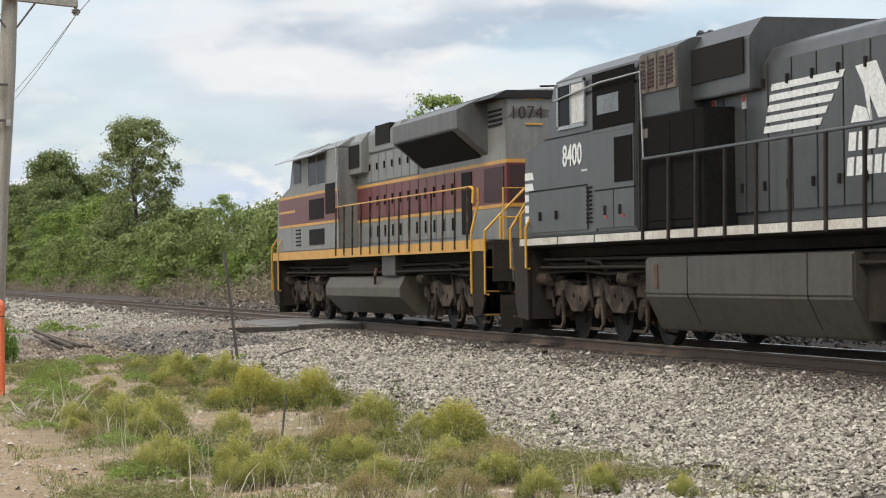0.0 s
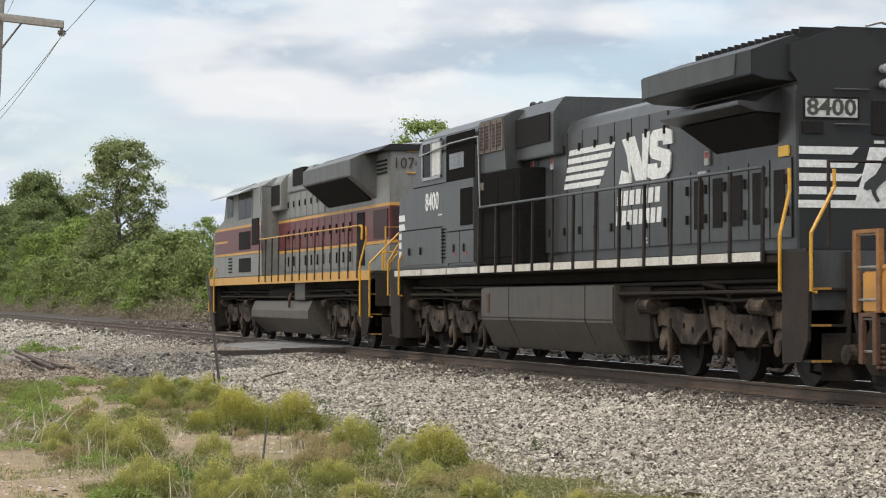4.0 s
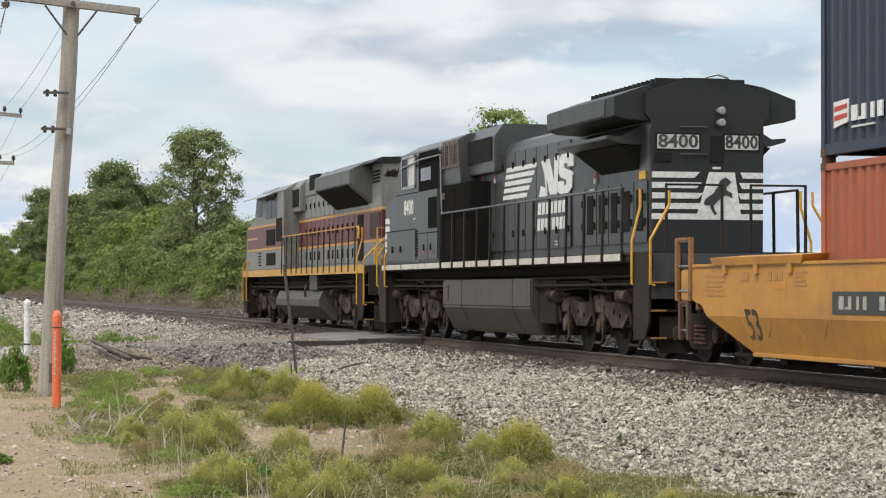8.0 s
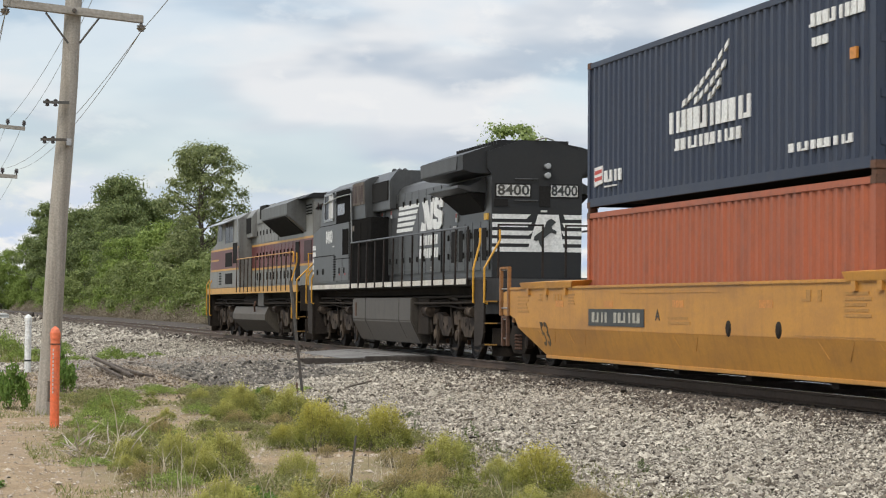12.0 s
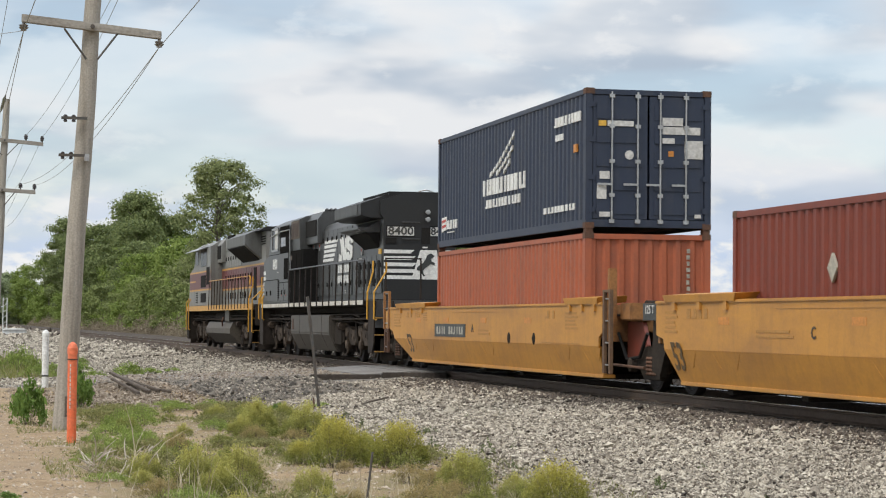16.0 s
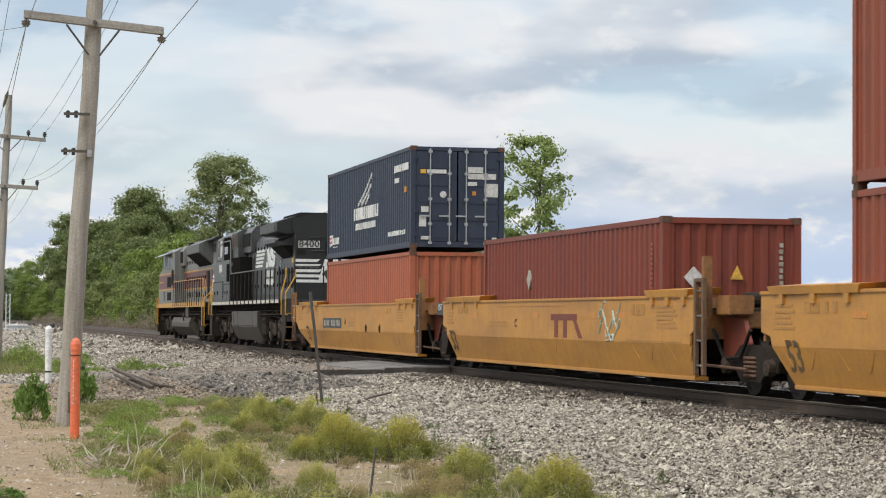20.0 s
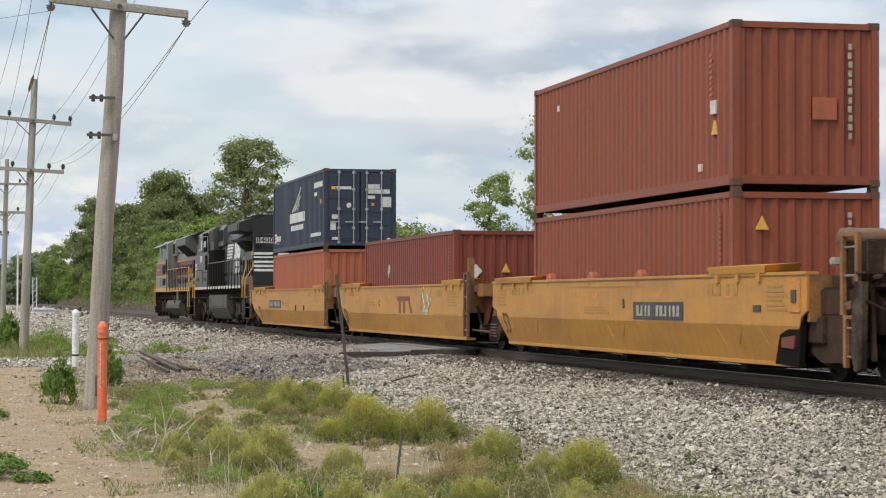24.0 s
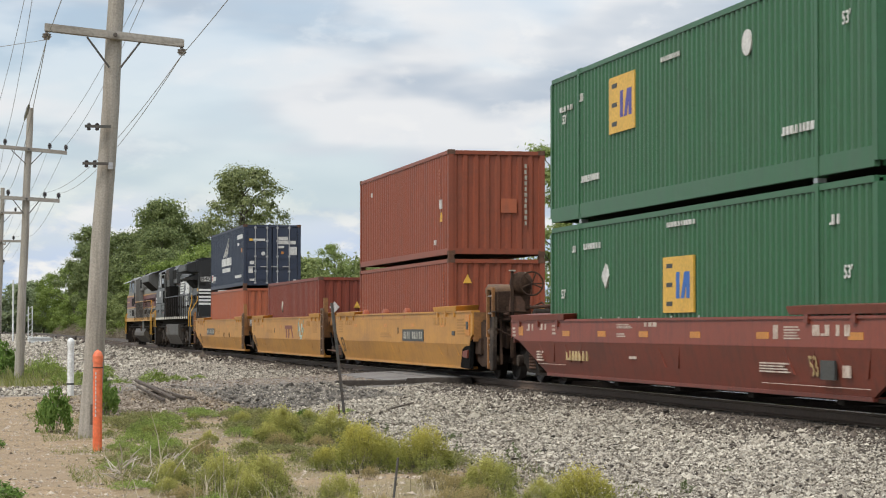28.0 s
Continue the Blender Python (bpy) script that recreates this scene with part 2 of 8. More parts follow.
M_glass = surf("window_glass", (0.008, 0.009, 0.010), 0.15, vary=0.02, bump=0, glossy=0.02)
# pale base colour stands for the reflection in the pane
M_paleglass = surf("pane_with_painted_reflection", (0.10, 0.105, 0.105), 0.15, vary=0.1, stain=(0.03, 0.03, 0.03), amount=0.8, big=3)
M_lamp = surf("lamp_glass", (0.34, 0.35, 0.35), 0.1, vary=0.05, bump=0)
# oily soot on the cabinet; elsewhere the painted dark of recesses and holes
M_sootvoid = surf("soot_and_recess_black", (0.017, 0.0165, 0.016), 0.8, stain=(0.020, 0.018, 0.016), amount=0.5, glossy=0.0)
M_step = surf("grimy_brown_black_steel", (0.030, 0.024, 0.020), 0.7, stain=(0.052, 0.040, 0.031), amount=0.6, big=1.6, glossy=0.15)
M_rpost = surf("grimy_rail_post", (0.020, 0.016, 0.014), 0.7, stain=(0.05, 0.036, 0.028), amount=0.6, big=3, glossy=0.2)
# the black paint lightened, for the lit radiator edge
M_fascia = surf("lit_grey_black_paint", (0.066, 0.068, 0.068), 0.5, stain=(0.035, 0.034, 0.032), amount=0.6, stretch=DOWN, vary=0.08, streak=0.5, soil=(0.025, 0.023, 0.021))
M_chrome = surf("bare_metal", (0.5, 0.5, 0.5), 0.35, 0.9, stain=(0.3, 0.27, 0.24))
M_label = surf("label_white", (0.62, 0.61, 0.58), 0.6, streak=0.4, soil=(0.25, 0.22, 0.18))
M_cream = surf("worn_cream_stencil", (0.56, 0.47, 0.39), 0.6, stain=(0.30, 0.16, 0.11), amount=0.8, big=5)
M_red = surf("red_paint", (0.45, 0.045, 0.03), 0.5)
M_well = surf("yellow_car_paint", (0.525, 0.246, 0.041), 0.5, stain=(0.34, 0.160, 0.042), amount=0.75, stretch=(0.5, 0.5, 1.6), bump=0.06, vary=0.06, streak=0.26, soil=(0.22, 0.105, 0.035))
M_brownsteel = surf("rusty_brown_steel", (0.050, 0.032, 0.024), 0.8, stain=(0.085, 0.052, 0.034), amount=0.8, big=3, glossy=0.1)
M_wellend = surf("rusty_yellow_steel", (0.30, 0.135, 0.040), 0.65, stain=(0.13, 0.07, 0.035), amount=0.9, big=2.5)
M_grimeyel = surf("grimy_yellow_steel", (0.16, 0.088, 0.043), 0.7, stain=(0.085, 0.055, 0.038), amount=0.9, big=3)
M_patch = surf("orange_reflector", (0.58, 0.23, 0.04), 0.5, stain=(0.45, 0.2, 0.05), amount=0.8, big=3)
M_letter = surf("faded_black_letter", (0.06, 0.045, 0.03), 0.6, stain=(0.22, 0.13, 0.05), amount=0.7)
M_faint = surf("faint_stencil", (0.37, 0.185, 0.048), 0.6, stain=(0.46, 0.23, 0.05), amount=0.8)
M_plate = surf("black_number_plate", (0.03, 0.035, 0.036), 0.5, stain=(0.09, 0.08, 0.06), amount=0.6)
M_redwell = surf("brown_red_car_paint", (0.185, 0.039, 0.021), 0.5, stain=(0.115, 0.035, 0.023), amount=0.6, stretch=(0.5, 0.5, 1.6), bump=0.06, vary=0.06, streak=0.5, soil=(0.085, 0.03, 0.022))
M_redlite = surf("lighter_brown_red_paint", (0.245, 0.053, 0.030), 0.5, stain=(0.195, 0.058, 0.038), amount=0.6, stretch=(0.5, 0.5, 1.6), bump=0.06, vary=0.06, streak=0.5, soil=(0.12, 0.035, 0.025))
M_blue = surf("navy_container_paint", (0.021, 0.031, 0.058), 0.5, stain=(0.034, 0.044, 0.068), amount=0.6, stretch=DOWN, bump=0.05, vary=0.06, streak=0.35, soil=(0.06, 0.06, 0.065))
M_orange = surf("terracotta_container_paint", (0.37, 0.098, 0.041), 0.52, stain=(0.28, 0.095, 0.055), amount=0.7, stretch=DOWN, bump=0.05, vary=0.06, streak=0.45, soil=(0.17, 0.07, 0.045))
M_brown = surf("oxide_red_container_paint", (0.19, 0.036, 0.017), 0.5, stain=(0.13, 0.034, 0.026), amount=0.6, stretch=DOWN, bump=0.05, vary=0.06, streak=0.3, soil=(0.085, 0.026, 0.015))
M_brick = surf("brick_red_container_paint", (0.240, 0.055, 0.023), 0.5, stain=(0.20, 0.062, 0.034), amount=0.6, stretch=DOWN, bump=0.05, vary=0.06, streak=0.45, soil=(0.12, 0.04, 0.024))
M_green = surf("green_container_paint", (0.029, 0.118, 0.049), 0.45, stain=(0.044, 0.112, 0.058), amount=0.75, stretch=DOWN, bump=0.05, vary=0.06, streak=0.35, soil=(0.03, 0.07, 0.035))
M_emblem = surf("yellow_emblem", (0.68, 0.40, 0.06), 0.5)
M_ink = surf("blue_ink", (0.02, 0.13, 0.45), 0.5)
M_violet = surf("violet_ink", (0.06, 0.05, 0.28), 0.5)
M_rust = surf("rust", (0.12, 0.058, 0.033), 0.8, stain=(0.07, 0.04, 0.028), amount=0.8, big=3)
M_vent = surf("rust_stained_frame", (0.15, 0.125, 0.10), 0.7, stain=(0.07, 0.045, 0.032), amount=0.7, big=3)
M_louvre = surf("dark_maroon_louvre", (0.040, 0.013, 0.013), 0.6, stain=(0.02, 0.012, 0.011), amount=0.5)
M_faded = surf("faded_print", (0.42, 0.40, 0.33), 0.6, stain=(0.2, 0.19, 0.16), amount=0.8, big=4)
M_spray = surf("pale_blue_spray_paint", (0.42, 0.55, 0.50), 0.6)
M_rail = surf("rail_steel_brown", (0.105, 0.072, 0.050), 0.7, stain=(0.13, 0.09, 0.068), amount=0.6, big=2)
M_tie = surf("creosoted_tie", (0.055, 0.045, 0.038), 0.9, stain=(0.11, 0.095, 0.08), amount=0.7, big=2.5, bump=0.4)
M_pole = surf("weathered_pole_wood", (0.345, 0.315, 0.27), 0.85, stain=(0.19, 0.165, 0.135), amount=0.8, stretch=(6, 6, 0.35), big=1.2, bump=0.35, fine=40)
M_wood = surf("grey_timber", (0.36, 0.335, 0.295), 0.85, stain=(0.19, 0.165, 0.14), amount=0.8, stretch=(0.5, 6, 6), bump=0.35)
M_dead = surf("bleached_dead_wood", (0.46, 0.41, 0.34), 0.9, stain=(0.24, 0.19, 0.14), amount=0.6, big=4)
M_oldtie = surf("split_old_timber", (0.07, 0.054, 0.042), 0.9, stain=(0.15, 0.12, 0.09), amount=0.6, big=4, bump=0.5)
M_wire = surf("weathered_wire", (0.36, 0.37, 0.38), 0.6, 0.3, bump=0)
M_insul = surf("brown_insulator", (0.03, 0.022, 0.02), 0.25, bump=0)
M_clay = surf("grey_glazed_clay", (0.20, 0.18, 0.16), 0.35, stain=(0.12, 0.10, 0.09), bump=0)
M_markor = surf("orange_marker_plastic", (0.72, 0.135, 0.045), 0.5, stain=(0.72, 0.33, 0.20), amount=0.6, bump=0.03)
M_markwh = surf("white_marker_plastic", (0.74, 0.75, 0.74), 0.5, stain=(0.5, 0.49, 0.45), amount=0.5, bump=0.03, streak=0.4, soil=(0.3, 0.27, 0.22))
M_post = surf("grey_steel_post", (0.085, 0.085, 0.08), 0.7, 0.2, stain=(0.13, 0.08, 0.05), amount=0.6, big=5)
M_grimshade = surf("grimy_shaded_stone", (0.17, 0.138, 0.11), 0.9, island=1.0, tint=(0.035, 0.028, 0.022), vary=0.25, bump=0.3, fine=60)
M_stone = surf("ballast_stone", (0.595, 0.54, 0.44), 0.85, island=1.0, tint=(0.14, 0.118, 0.092), vary=0.25, bump=0.3, fine=60, amount=0.5, big=0.35)
M_drystone = surf("dark_road_stone", (0.27, 0.24, 0.20), 0.9, island=1.0, tint=(0.06, 0.054, 0.047), vary=0.25, bump=0.3, fine=60)
M_pebble = surf("pale_pebble", (0.55, 0.47, 0.38), 0.9, island=1.0, tint=(0.28, 0.22, 0.165), vary=0.2, bump=0.2, fine=60)
M_rubble = surf("rubble_stone", (0.40, 0.34, 0.27), 0.9, island=1.0, tint=(0.14, 0.105, 0.075), vary=0.25, bump=0.3, fine=60)
M_panel = surf("crossing_asphalt", (0.20, 0.19, 0.178), 0.9, stain=(0.11, 0.105, 0.10), amount=0.7, big=0.9, bump=0.4, fine=45, streak=0.4, soil=(0.08, 0.075, 0.07))
M_bark = surf("bark", (0.12, 0.10, 0.08), 0.9, stain=(0.06, 0.05, 0.04), amount=0.6, big=3, bump=0.4)
# patch and deep: dark patches that paint shaded hollows into the crowns
M_leaf1 = leafy("tree_leaves", (0.115, 0.155, 0.045), (0.29, 0.33, 0.12), 0.34, patch=0.35, deep=0.6)
M_leaf5 = leafy("light_young_leaves", (0.21, 0.275, 0.085), (0.37, 0.435, 0.17), 0.5)
M_leaf6 = leafy("pale_airy_leaves", (0.130, 0.165, 0.062), (0.35, 0.38, 0.17), 0.42, patch=0.35, deep=0.6)
M_leaf2 = leafy("bright_tree_leaves", (0.115, 0.175, 0.034), (0.31, 0.385, 0.10), 0.36, patch=0.35, deep=0.6)
M_leaf3 = leafy("deep_tree_leaves", (0.100, 0.138, 0.048), (0.27, 0.315, 0.125), 0.36, patch=0.35, deep=0.6)
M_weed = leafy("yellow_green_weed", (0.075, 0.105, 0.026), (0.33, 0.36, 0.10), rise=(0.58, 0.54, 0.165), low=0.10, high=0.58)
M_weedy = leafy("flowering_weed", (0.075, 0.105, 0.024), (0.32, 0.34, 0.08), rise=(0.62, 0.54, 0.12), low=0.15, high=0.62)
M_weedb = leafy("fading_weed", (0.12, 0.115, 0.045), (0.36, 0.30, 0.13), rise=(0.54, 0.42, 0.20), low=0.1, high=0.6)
M_sprig = leafy("sprig_leaves", (0.075, 0.11, 0.035), (0.17, 0.21, 0.085))
M_pale = leafy("pale_herb", (0.16, 0.23, 0.048), (0.37, 0.45, 0.125))
M_herb = leafy("green_herb", (0.10, 0.18, 0.035), (0.22, 0.32, 0.08))
M_grass = leafy("ground_grass", (0.13, 0.165, 0.042), (0.31, 0.30, 0.11))
M_mat = leafy("low_herb_mat", (0.15, 0.175, 0.055), (0.36, 0.33, 0.15))
M_straw = leafy("dry_stalks", (0.36, 0.30, 0.21), (0.56, 0.50, 0.38), thin=0.1)
M_brush = leafy("dry_brush", (0.17, 0.138, 0.095), (0.31, 0.26, 0.185), thin=0.15)
# aerial haze is mixed into this leaf colour
M_leaf4 = leafy("haze_tinted_far_leaves", (0.20, 0.25, 0.13), (0.32, 0.37, 0.21))


# ---- building blocks
class Geo:
    """Collects the faces of one mesh; shift moves all along the train."""

    def __init__(self, shift=0.0):
        self.v, self.f, self.shift = [], [], shift

    def add(self, verts, faces):
        n = len(self.v)
        self.v += [(x, y + self.shift, z) for x, y, z in verts]
        self.f += [tuple(i + n for i in f) for f in faces]
        return self

    def box(self, x0, x1, y0, y1, z0, z1):
        return self.add([(x, y, z) for z in (z0, z1) for y in (y0, y1) for x in (x0, x1)],
                        [(0, 2, 3, 1), (4, 5, 7, 6), (0, 1, 5, 4), (2, 6, 7, 3), (0, 4, 6, 2), (1, 3, 7, 5)])

    def prism(self, outline, axis, a, b):
        """outline in the two other axes (in x, y, z order), pulled from a to b along the axis."""
        def at(p, k):
            return (k, *p) if axis == "x" else (p[0], k, p[1]) if axis == "y" else (*p, k)
        n = len(outline)
        return self.add([at(p, k) for k in (a, b) for p in outline],
                        [tuple(range(n)), tuple(range(2 * n - 1, n - 1, -1))] + [(i, i + n, (i + 1) % n + n, (i + 1) % n) for i in range(n)])

    def rod(self, p, q, r, n=8, r2=None):
        p, q = Vector(p), Vector(q)
        d = (q - p).normalized()
        u = d.orthogonal().normalized()
        w = d.cross(u)
        ring = [(math.cos(2 * math.pi * i / n), math.sin(2 * math.pi * i / n)) for i in range(n)]
        pts = [tuple(c + (u * a + w * b) * k) for c, k in ((p, r), (q, r if r2 is None else r2)) for a, b in ring]
        return self.add(pts, [tuple(range(n))[::-1], tuple(range(n, 2 * n))] + [(i, (i + 1) % n, (i + 1) % n + n, i + n) for i in range(n)])

    def tube(self, points, r, n=6):
        """One bent rod through the points; r: one radius, or one for each point."""
        pts = [Vector(p) for p in points]
        rs = list(r) if isinstance(r, (list, tuple)) else [r] * len(pts)
        side = (pts[1] - pts[0]).orthogonal().normalized()
        rings = []
        for k, p in enumerate(pts):
            d = (pts[min(k + 1, len(pts) - 1)] - pts[max(k - 1, 0)]).normalized()
            side = (side - d * side.dot(d)).normalized()
            up = d.cross(side)
            rings += [tuple(p + (side * math.cos(2 * math.pi * i / n) + up * math.sin(2 * math.pi * i / n)) * rs[k]) for i in range(n)]
        m = len(pts)
        return self.add(rings, [(j * n + i, j * n + (i + 1) % n, (j + 1) * n + (i + 1) % n, (j + 1) * n + i) for j in range(m - 1) for i in range(n)] + [tuple(range(n))[::-1], tuple(range((m - 1) * n, m * n))])

    def lathe(self, profile, centre, axis="x", n=24):
        """profile: (radius, place along the axis)."""
        pts = []
        for rad, h in profile:
            for i in range(n):
                a, b = rad * math.cos(2 * math.pi * i / n), rad * math.sin(2 * math.pi * i / n)
                o = (h, a, b) if axis == "x" else (a, h, b) if axis == "y" else (a, b, h)
                pts.append(tuple(c + k for c, k in zip(centre, o)))
        m = len(profile)
        faces = [(j * n + i, j * n + (i + 1) % n, (j + 1) * n + (i + 1) % n, (j + 1) * n + i) for j in range(m - 1) for i in range(n)]
        return self.add(pts, faces + [tuple(range(n))[::-1], tuple(range((m - 1) * n, m * n))])

    def mesh(self, name, bevel=0.0, smooth=False):
        me = bpy.data.meshes.new(name)
        me.from_pydata(self.v, [], self.f)
        bm = bmesh.new()
        bm.from_mesh(me)
        bmesh.ops.recalc_face_normals(bm, faces=bm.faces)
        if bevel:
            bmesh.ops.bevel(bm, geom=[e for e in bm.edges if e.calc_face_angle(0) > 0.4], offset=bevel, segments=2, affect="EDGES", clamp_overlap=True)
        if smooth:
            for f in bm.faces:
                f.smooth = True
        bm.to_mesh(me)
        bm.free()
        return me


SMALL_PRINT = ("lettering", "stencilled_writing", "upright_code", "plate_print", "warning_strip", "stem_cluster", "road_number", "board_number", "length_mark", "car_size_number", "truck_number")     # too small to pick apart


def part(name, geo, material, parent, label="", bevel=0.0, smooth=False):
    me = geo if isinstance(geo, bpy.types.Mesh) else geo.mesh(name, bevel, smooth)
    if not me.materials:
        me.materials.append(material)
    ob = new(name, me)
    ob.parent = parent
    return tagged(ob, label, kind="stuff" if name in SMALL_PRINT else "")


def thing(name, label, category, group="", geo=None, material=None, kind="", bevel=0.0, smooth=False):
    """A top-level thing: an Empty for its parts, or a single mesh."""
    me = None
    if geo is not None:
        me = geo if isinstance(geo, bpy.types.Mesh) else geo.mesh(name, bevel, smooth)
        me.materials.append(material)
    return tagged(new(name, me), label, category, group, kind)


LEFT_SIDE = (90, 0, -90)      # turn of a text on the side that faces the camera
REAR_END = (90, 0, 0)


def text_part(name, words, size, material, parent, place, turn, label="", wide=1.0, slant=0.0, bold=0.018):
    cu = bpy.data.curves.new(name, "FONT")
    cu.body, cu.size, cu.align_x, cu.align_y, cu.extrude, cu.shear = words, size, "CENTER", "CENTER", 0.003, slant
    cu.resolution_u, cu.offset = 2, bold * size
    ob = new(name, cu)
    me = bpy.data.meshes.new_from_object(ob.evaluated_get(bpy.context.evaluated_depsgraph_get()))
    bpy.data.objects.remove(ob)
    me.transform(pose(*place, *turn) @ Matrix.Diagonal((wide, 1, 1, 1)))
    me.materials.clear()
    me.materials.append(material)
    return part(name, me, material, parent, label)


def bars(geo, x, y0, y1, z0, z1, n, gap=0.3, lean=0.0):
    """Unreadable writing on the side: n upright bars of uneven width, some split or footed."""
    step = (y1 - y0) / n
    for i in range(n):
        wide = step * (1 - gap) * (0.62, 0.9, 0.5, 1.0, 0.75)[(i * 3 + n) % 5]
        a = y0 + i * step + 0.1 * step
        b, h = a + wide, z1 - z0
        geo.prism([(a, z0), (b, z0), (b + lean, z1), (a + lean, z1)], "x", x - 0.004, x + 0.02)
        if (i + n) % 3 == 0:
            geo.prism([(b - 0.02, z0), (y0 + (i + 0.95) * step, z0), (y0 + (i + 0.95) * step, z0 + 0.22 * h), (b - 0.02, z0 + 0.22 * h)], "x", x - 0.004, x + 0.02)
    return geo


def rows_of(geo, x, y0, y1, z0, z1, n):
    """Unreadable small writing on the side: n lines."""
    step = (z1 - z0) / n
    for i in range(n):
        geo.box(x - 0.003, x + 0.02, y0 + 0.1 * (i % 3) * (y1 - y0), y1, z0 + i * step, z0 + (i + 0.55) * step)
    return geo


MOVERS, WHEELS = [], []       # (thing, its place along the train), (wheelset, place on its thing, radius)
WHEEL_MESH = {}


def wheelset(parent, y, r):
    """Two flanged wheels on their axle, turning about the axle."""
    if r not in WHEEL_MESH:
        g = Geo()
        for s in (-1, 1):
            g.lathe([(0.10, s * 0.62), (r * 0.80, s * 0.64), (r * 0.84, s * 0.61), (r, s * 0.60), (r, s * 0.69), (r * 1.0, s * 0.75), (r * 0.86, s * 0.76), (r * 0.80, s * 0.73), (r * 0.45, s * 0.70), (0.13, s * 0.76), (0.09, s * 0.80)], (0, 0, 0), "x", 28)
        g.rod((-0.98, 0, 0), (0.98, 0, 0), 0.085, 10)
        WHEEL_MESH[r] = g.mesh("wheelset", smooth=False)
        WHEEL_MESH[r].materials.append(M_wheel)
    ob = new("wheelset", WHEEL_MESH[r])
    ob.parent = parent
    ob.location = (0, y, r)
    tagged(ob, "grimy steel wheels on an axle")
    WHEELS.append((ob, y, r))
    return ob


def loco_truck(parent, mid, shift):
    """Three-axle truck: side frames with axle boxes, springs and brake cylinders."""
    frame_geo = Geo(shift)
    # deep lobes hang between the axles, the bar arches over each axle
    edge = [(mid - 2.74, 0.66), (mid - 2.42, 0.70), (mid - 2.06, 0.75), (mid - 1.70, 0.72), (mid - 1.52, 0.62), (mid - 1.34, 0.49), (mid - 0.74, 0.49), (mid - 0.54, 0.62), (mid - 0.36, 0.72), (mid, 0.75),
            (mid + 0.36, 0.72), (mid + 0.54, 0.62), (mid + 0.74, 0.49), (mid + 1.34, 0.49), (mid + 1.52, 0.62), (mid + 1.70, 0.72), (mid + 2.06, 0.75), (mid + 2.42, 0.70), (mid + 2.74, 0.66)]
    top = [(mid + 2.78, 0.80), (mid + 2.72, 0.98), (mid + 1.55, 1.03), (mid + 1.15, 0.93), (mid + 0.55, 0.93), (mid + 0.3, 1.05), (mid - 0.3, 1.05), (mid - 0.55, 0.93), (mid - 1.15, 0.93), (mid - 1.55, 1.03), (mid - 2.72, 0.98), (mid - 2.78, 0.80)]
    for s in (-1, 1):
        a, b = (s * 1.06, s * 1.20) if s > 0 else (s * 1.20, s * 1.06)
        frame_geo.prism(edge + top, "x", a, b)
    frame_geo.box(-1.06, 1.06, mid - 0.35, mid + 0.35, 0.75, 1.0).box(-1.06, 1.06, mid - 1.25, mid - 1.0, 0.7, 0.92).box(-1.06, 1.06, mid + 1.0, mid + 1.25, 0.7, 0.92)
    truck = part("truck", frame_geo, M_truck, parent, "cast steel truck coated in brown grime", bevel=0.012)
    for y in (mid - 2.06, mid, mid + 2.06):
        wheelset(truck, y + shift, 0.50)
        for s in (-1, 1):
            g = Geo(shift)
            g.lathe([(0.11, s * 1.14), (0.125, s * 1.16), (0.12, s * 1.215), (0.05, s * 1.225)], (0, y, 0.51), "x", 16)
            part("axle_cap", g, M_truck, truck)
            part("axle_box", Geo(shift).prism([(y - 0.2, 0.38), (y + 0.2, 0.38), (y + 0.24, 0.6), (y + 0.14, 0.74), (y - 0.14, 0.74), (y - 0.24, 0.6)], "x", min(s * 1.0, s * 1.16), max(s * 1.0, s * 1.16)), M_truck, truck, bevel=0.012)
            part("spring_cup", Geo(shift).lathe([(0.08, 0.98), (0.09, 1.01), (0.08, 1.08), (0.03, 1.10)], (s * 1.13, y, 0), "z", 12), M_under, truck)
            for dy in (-0.62, 0.62):
                if abs(y + dy - mid) > 2.4:
                    continue
                g = Geo(shift)
                for k in range(5):
                    g.lathe([(0.085, 0.50 + k * 0.055), (0.10, 0.515 + k * 0.055), (0.085, 0.545 + k * 0.055)], (s * 1.06, y + dy, 0), "z", 10)
                part("coil_spring", g, M_under, truck)
            g = Geo(shift)
            g.rod((s * 1.24, y + 0.10, 0.55), (s * 1.23, y + 0.40, 1.16), 0.032, 8)
            part("damper", g, M_under, truck)
            part("brake_shoe", Geo(shift).prism([(y + 0.52, 0.30), (y + 0.62, 0.34), (y + 0.60, 0.74), (y + 0.52, 0.78), (y + 0.56, 0.54)], "x", min(s * 0.66, s * 0.80), max(s * 0.66, s * 0.80)), M_rust, truck)
    for y in (mid - 1.04, mid + 1.04):
        for s in (-1, 1):
            for dy in (-0.16, 0.18):
                # dark discs in place of the shaded holes
                part("frame_hole", Geo(shift).lathe([(0.045, s * 1.195), (0.05, s * 1.203), (0.02, s * 1.204)], (0, y + dy, 0.70 + 0.06 * (dy > 0)), "x", 10), M_sootvoid, truck)
    for y in (mid - 2.06, mid, mid + 2.06):
        for s in (-1, 1):
            part("brake_hanger", Geo(shift).prism([(y - 0.36, 0.86), (y - 0.26, 0.88), (y - 0.28, 0.30), (y - 0.18, 0.24), (y + 0.30, 0.24), (y + 0.30, 0.20), (y - 0.24, 0.19), (y - 0.36, 0.28)], "x", min(s * 1.19, s * 1.235), max(s * 1.19, s * 1.235)), M_truck, truck, bevel=0.006)
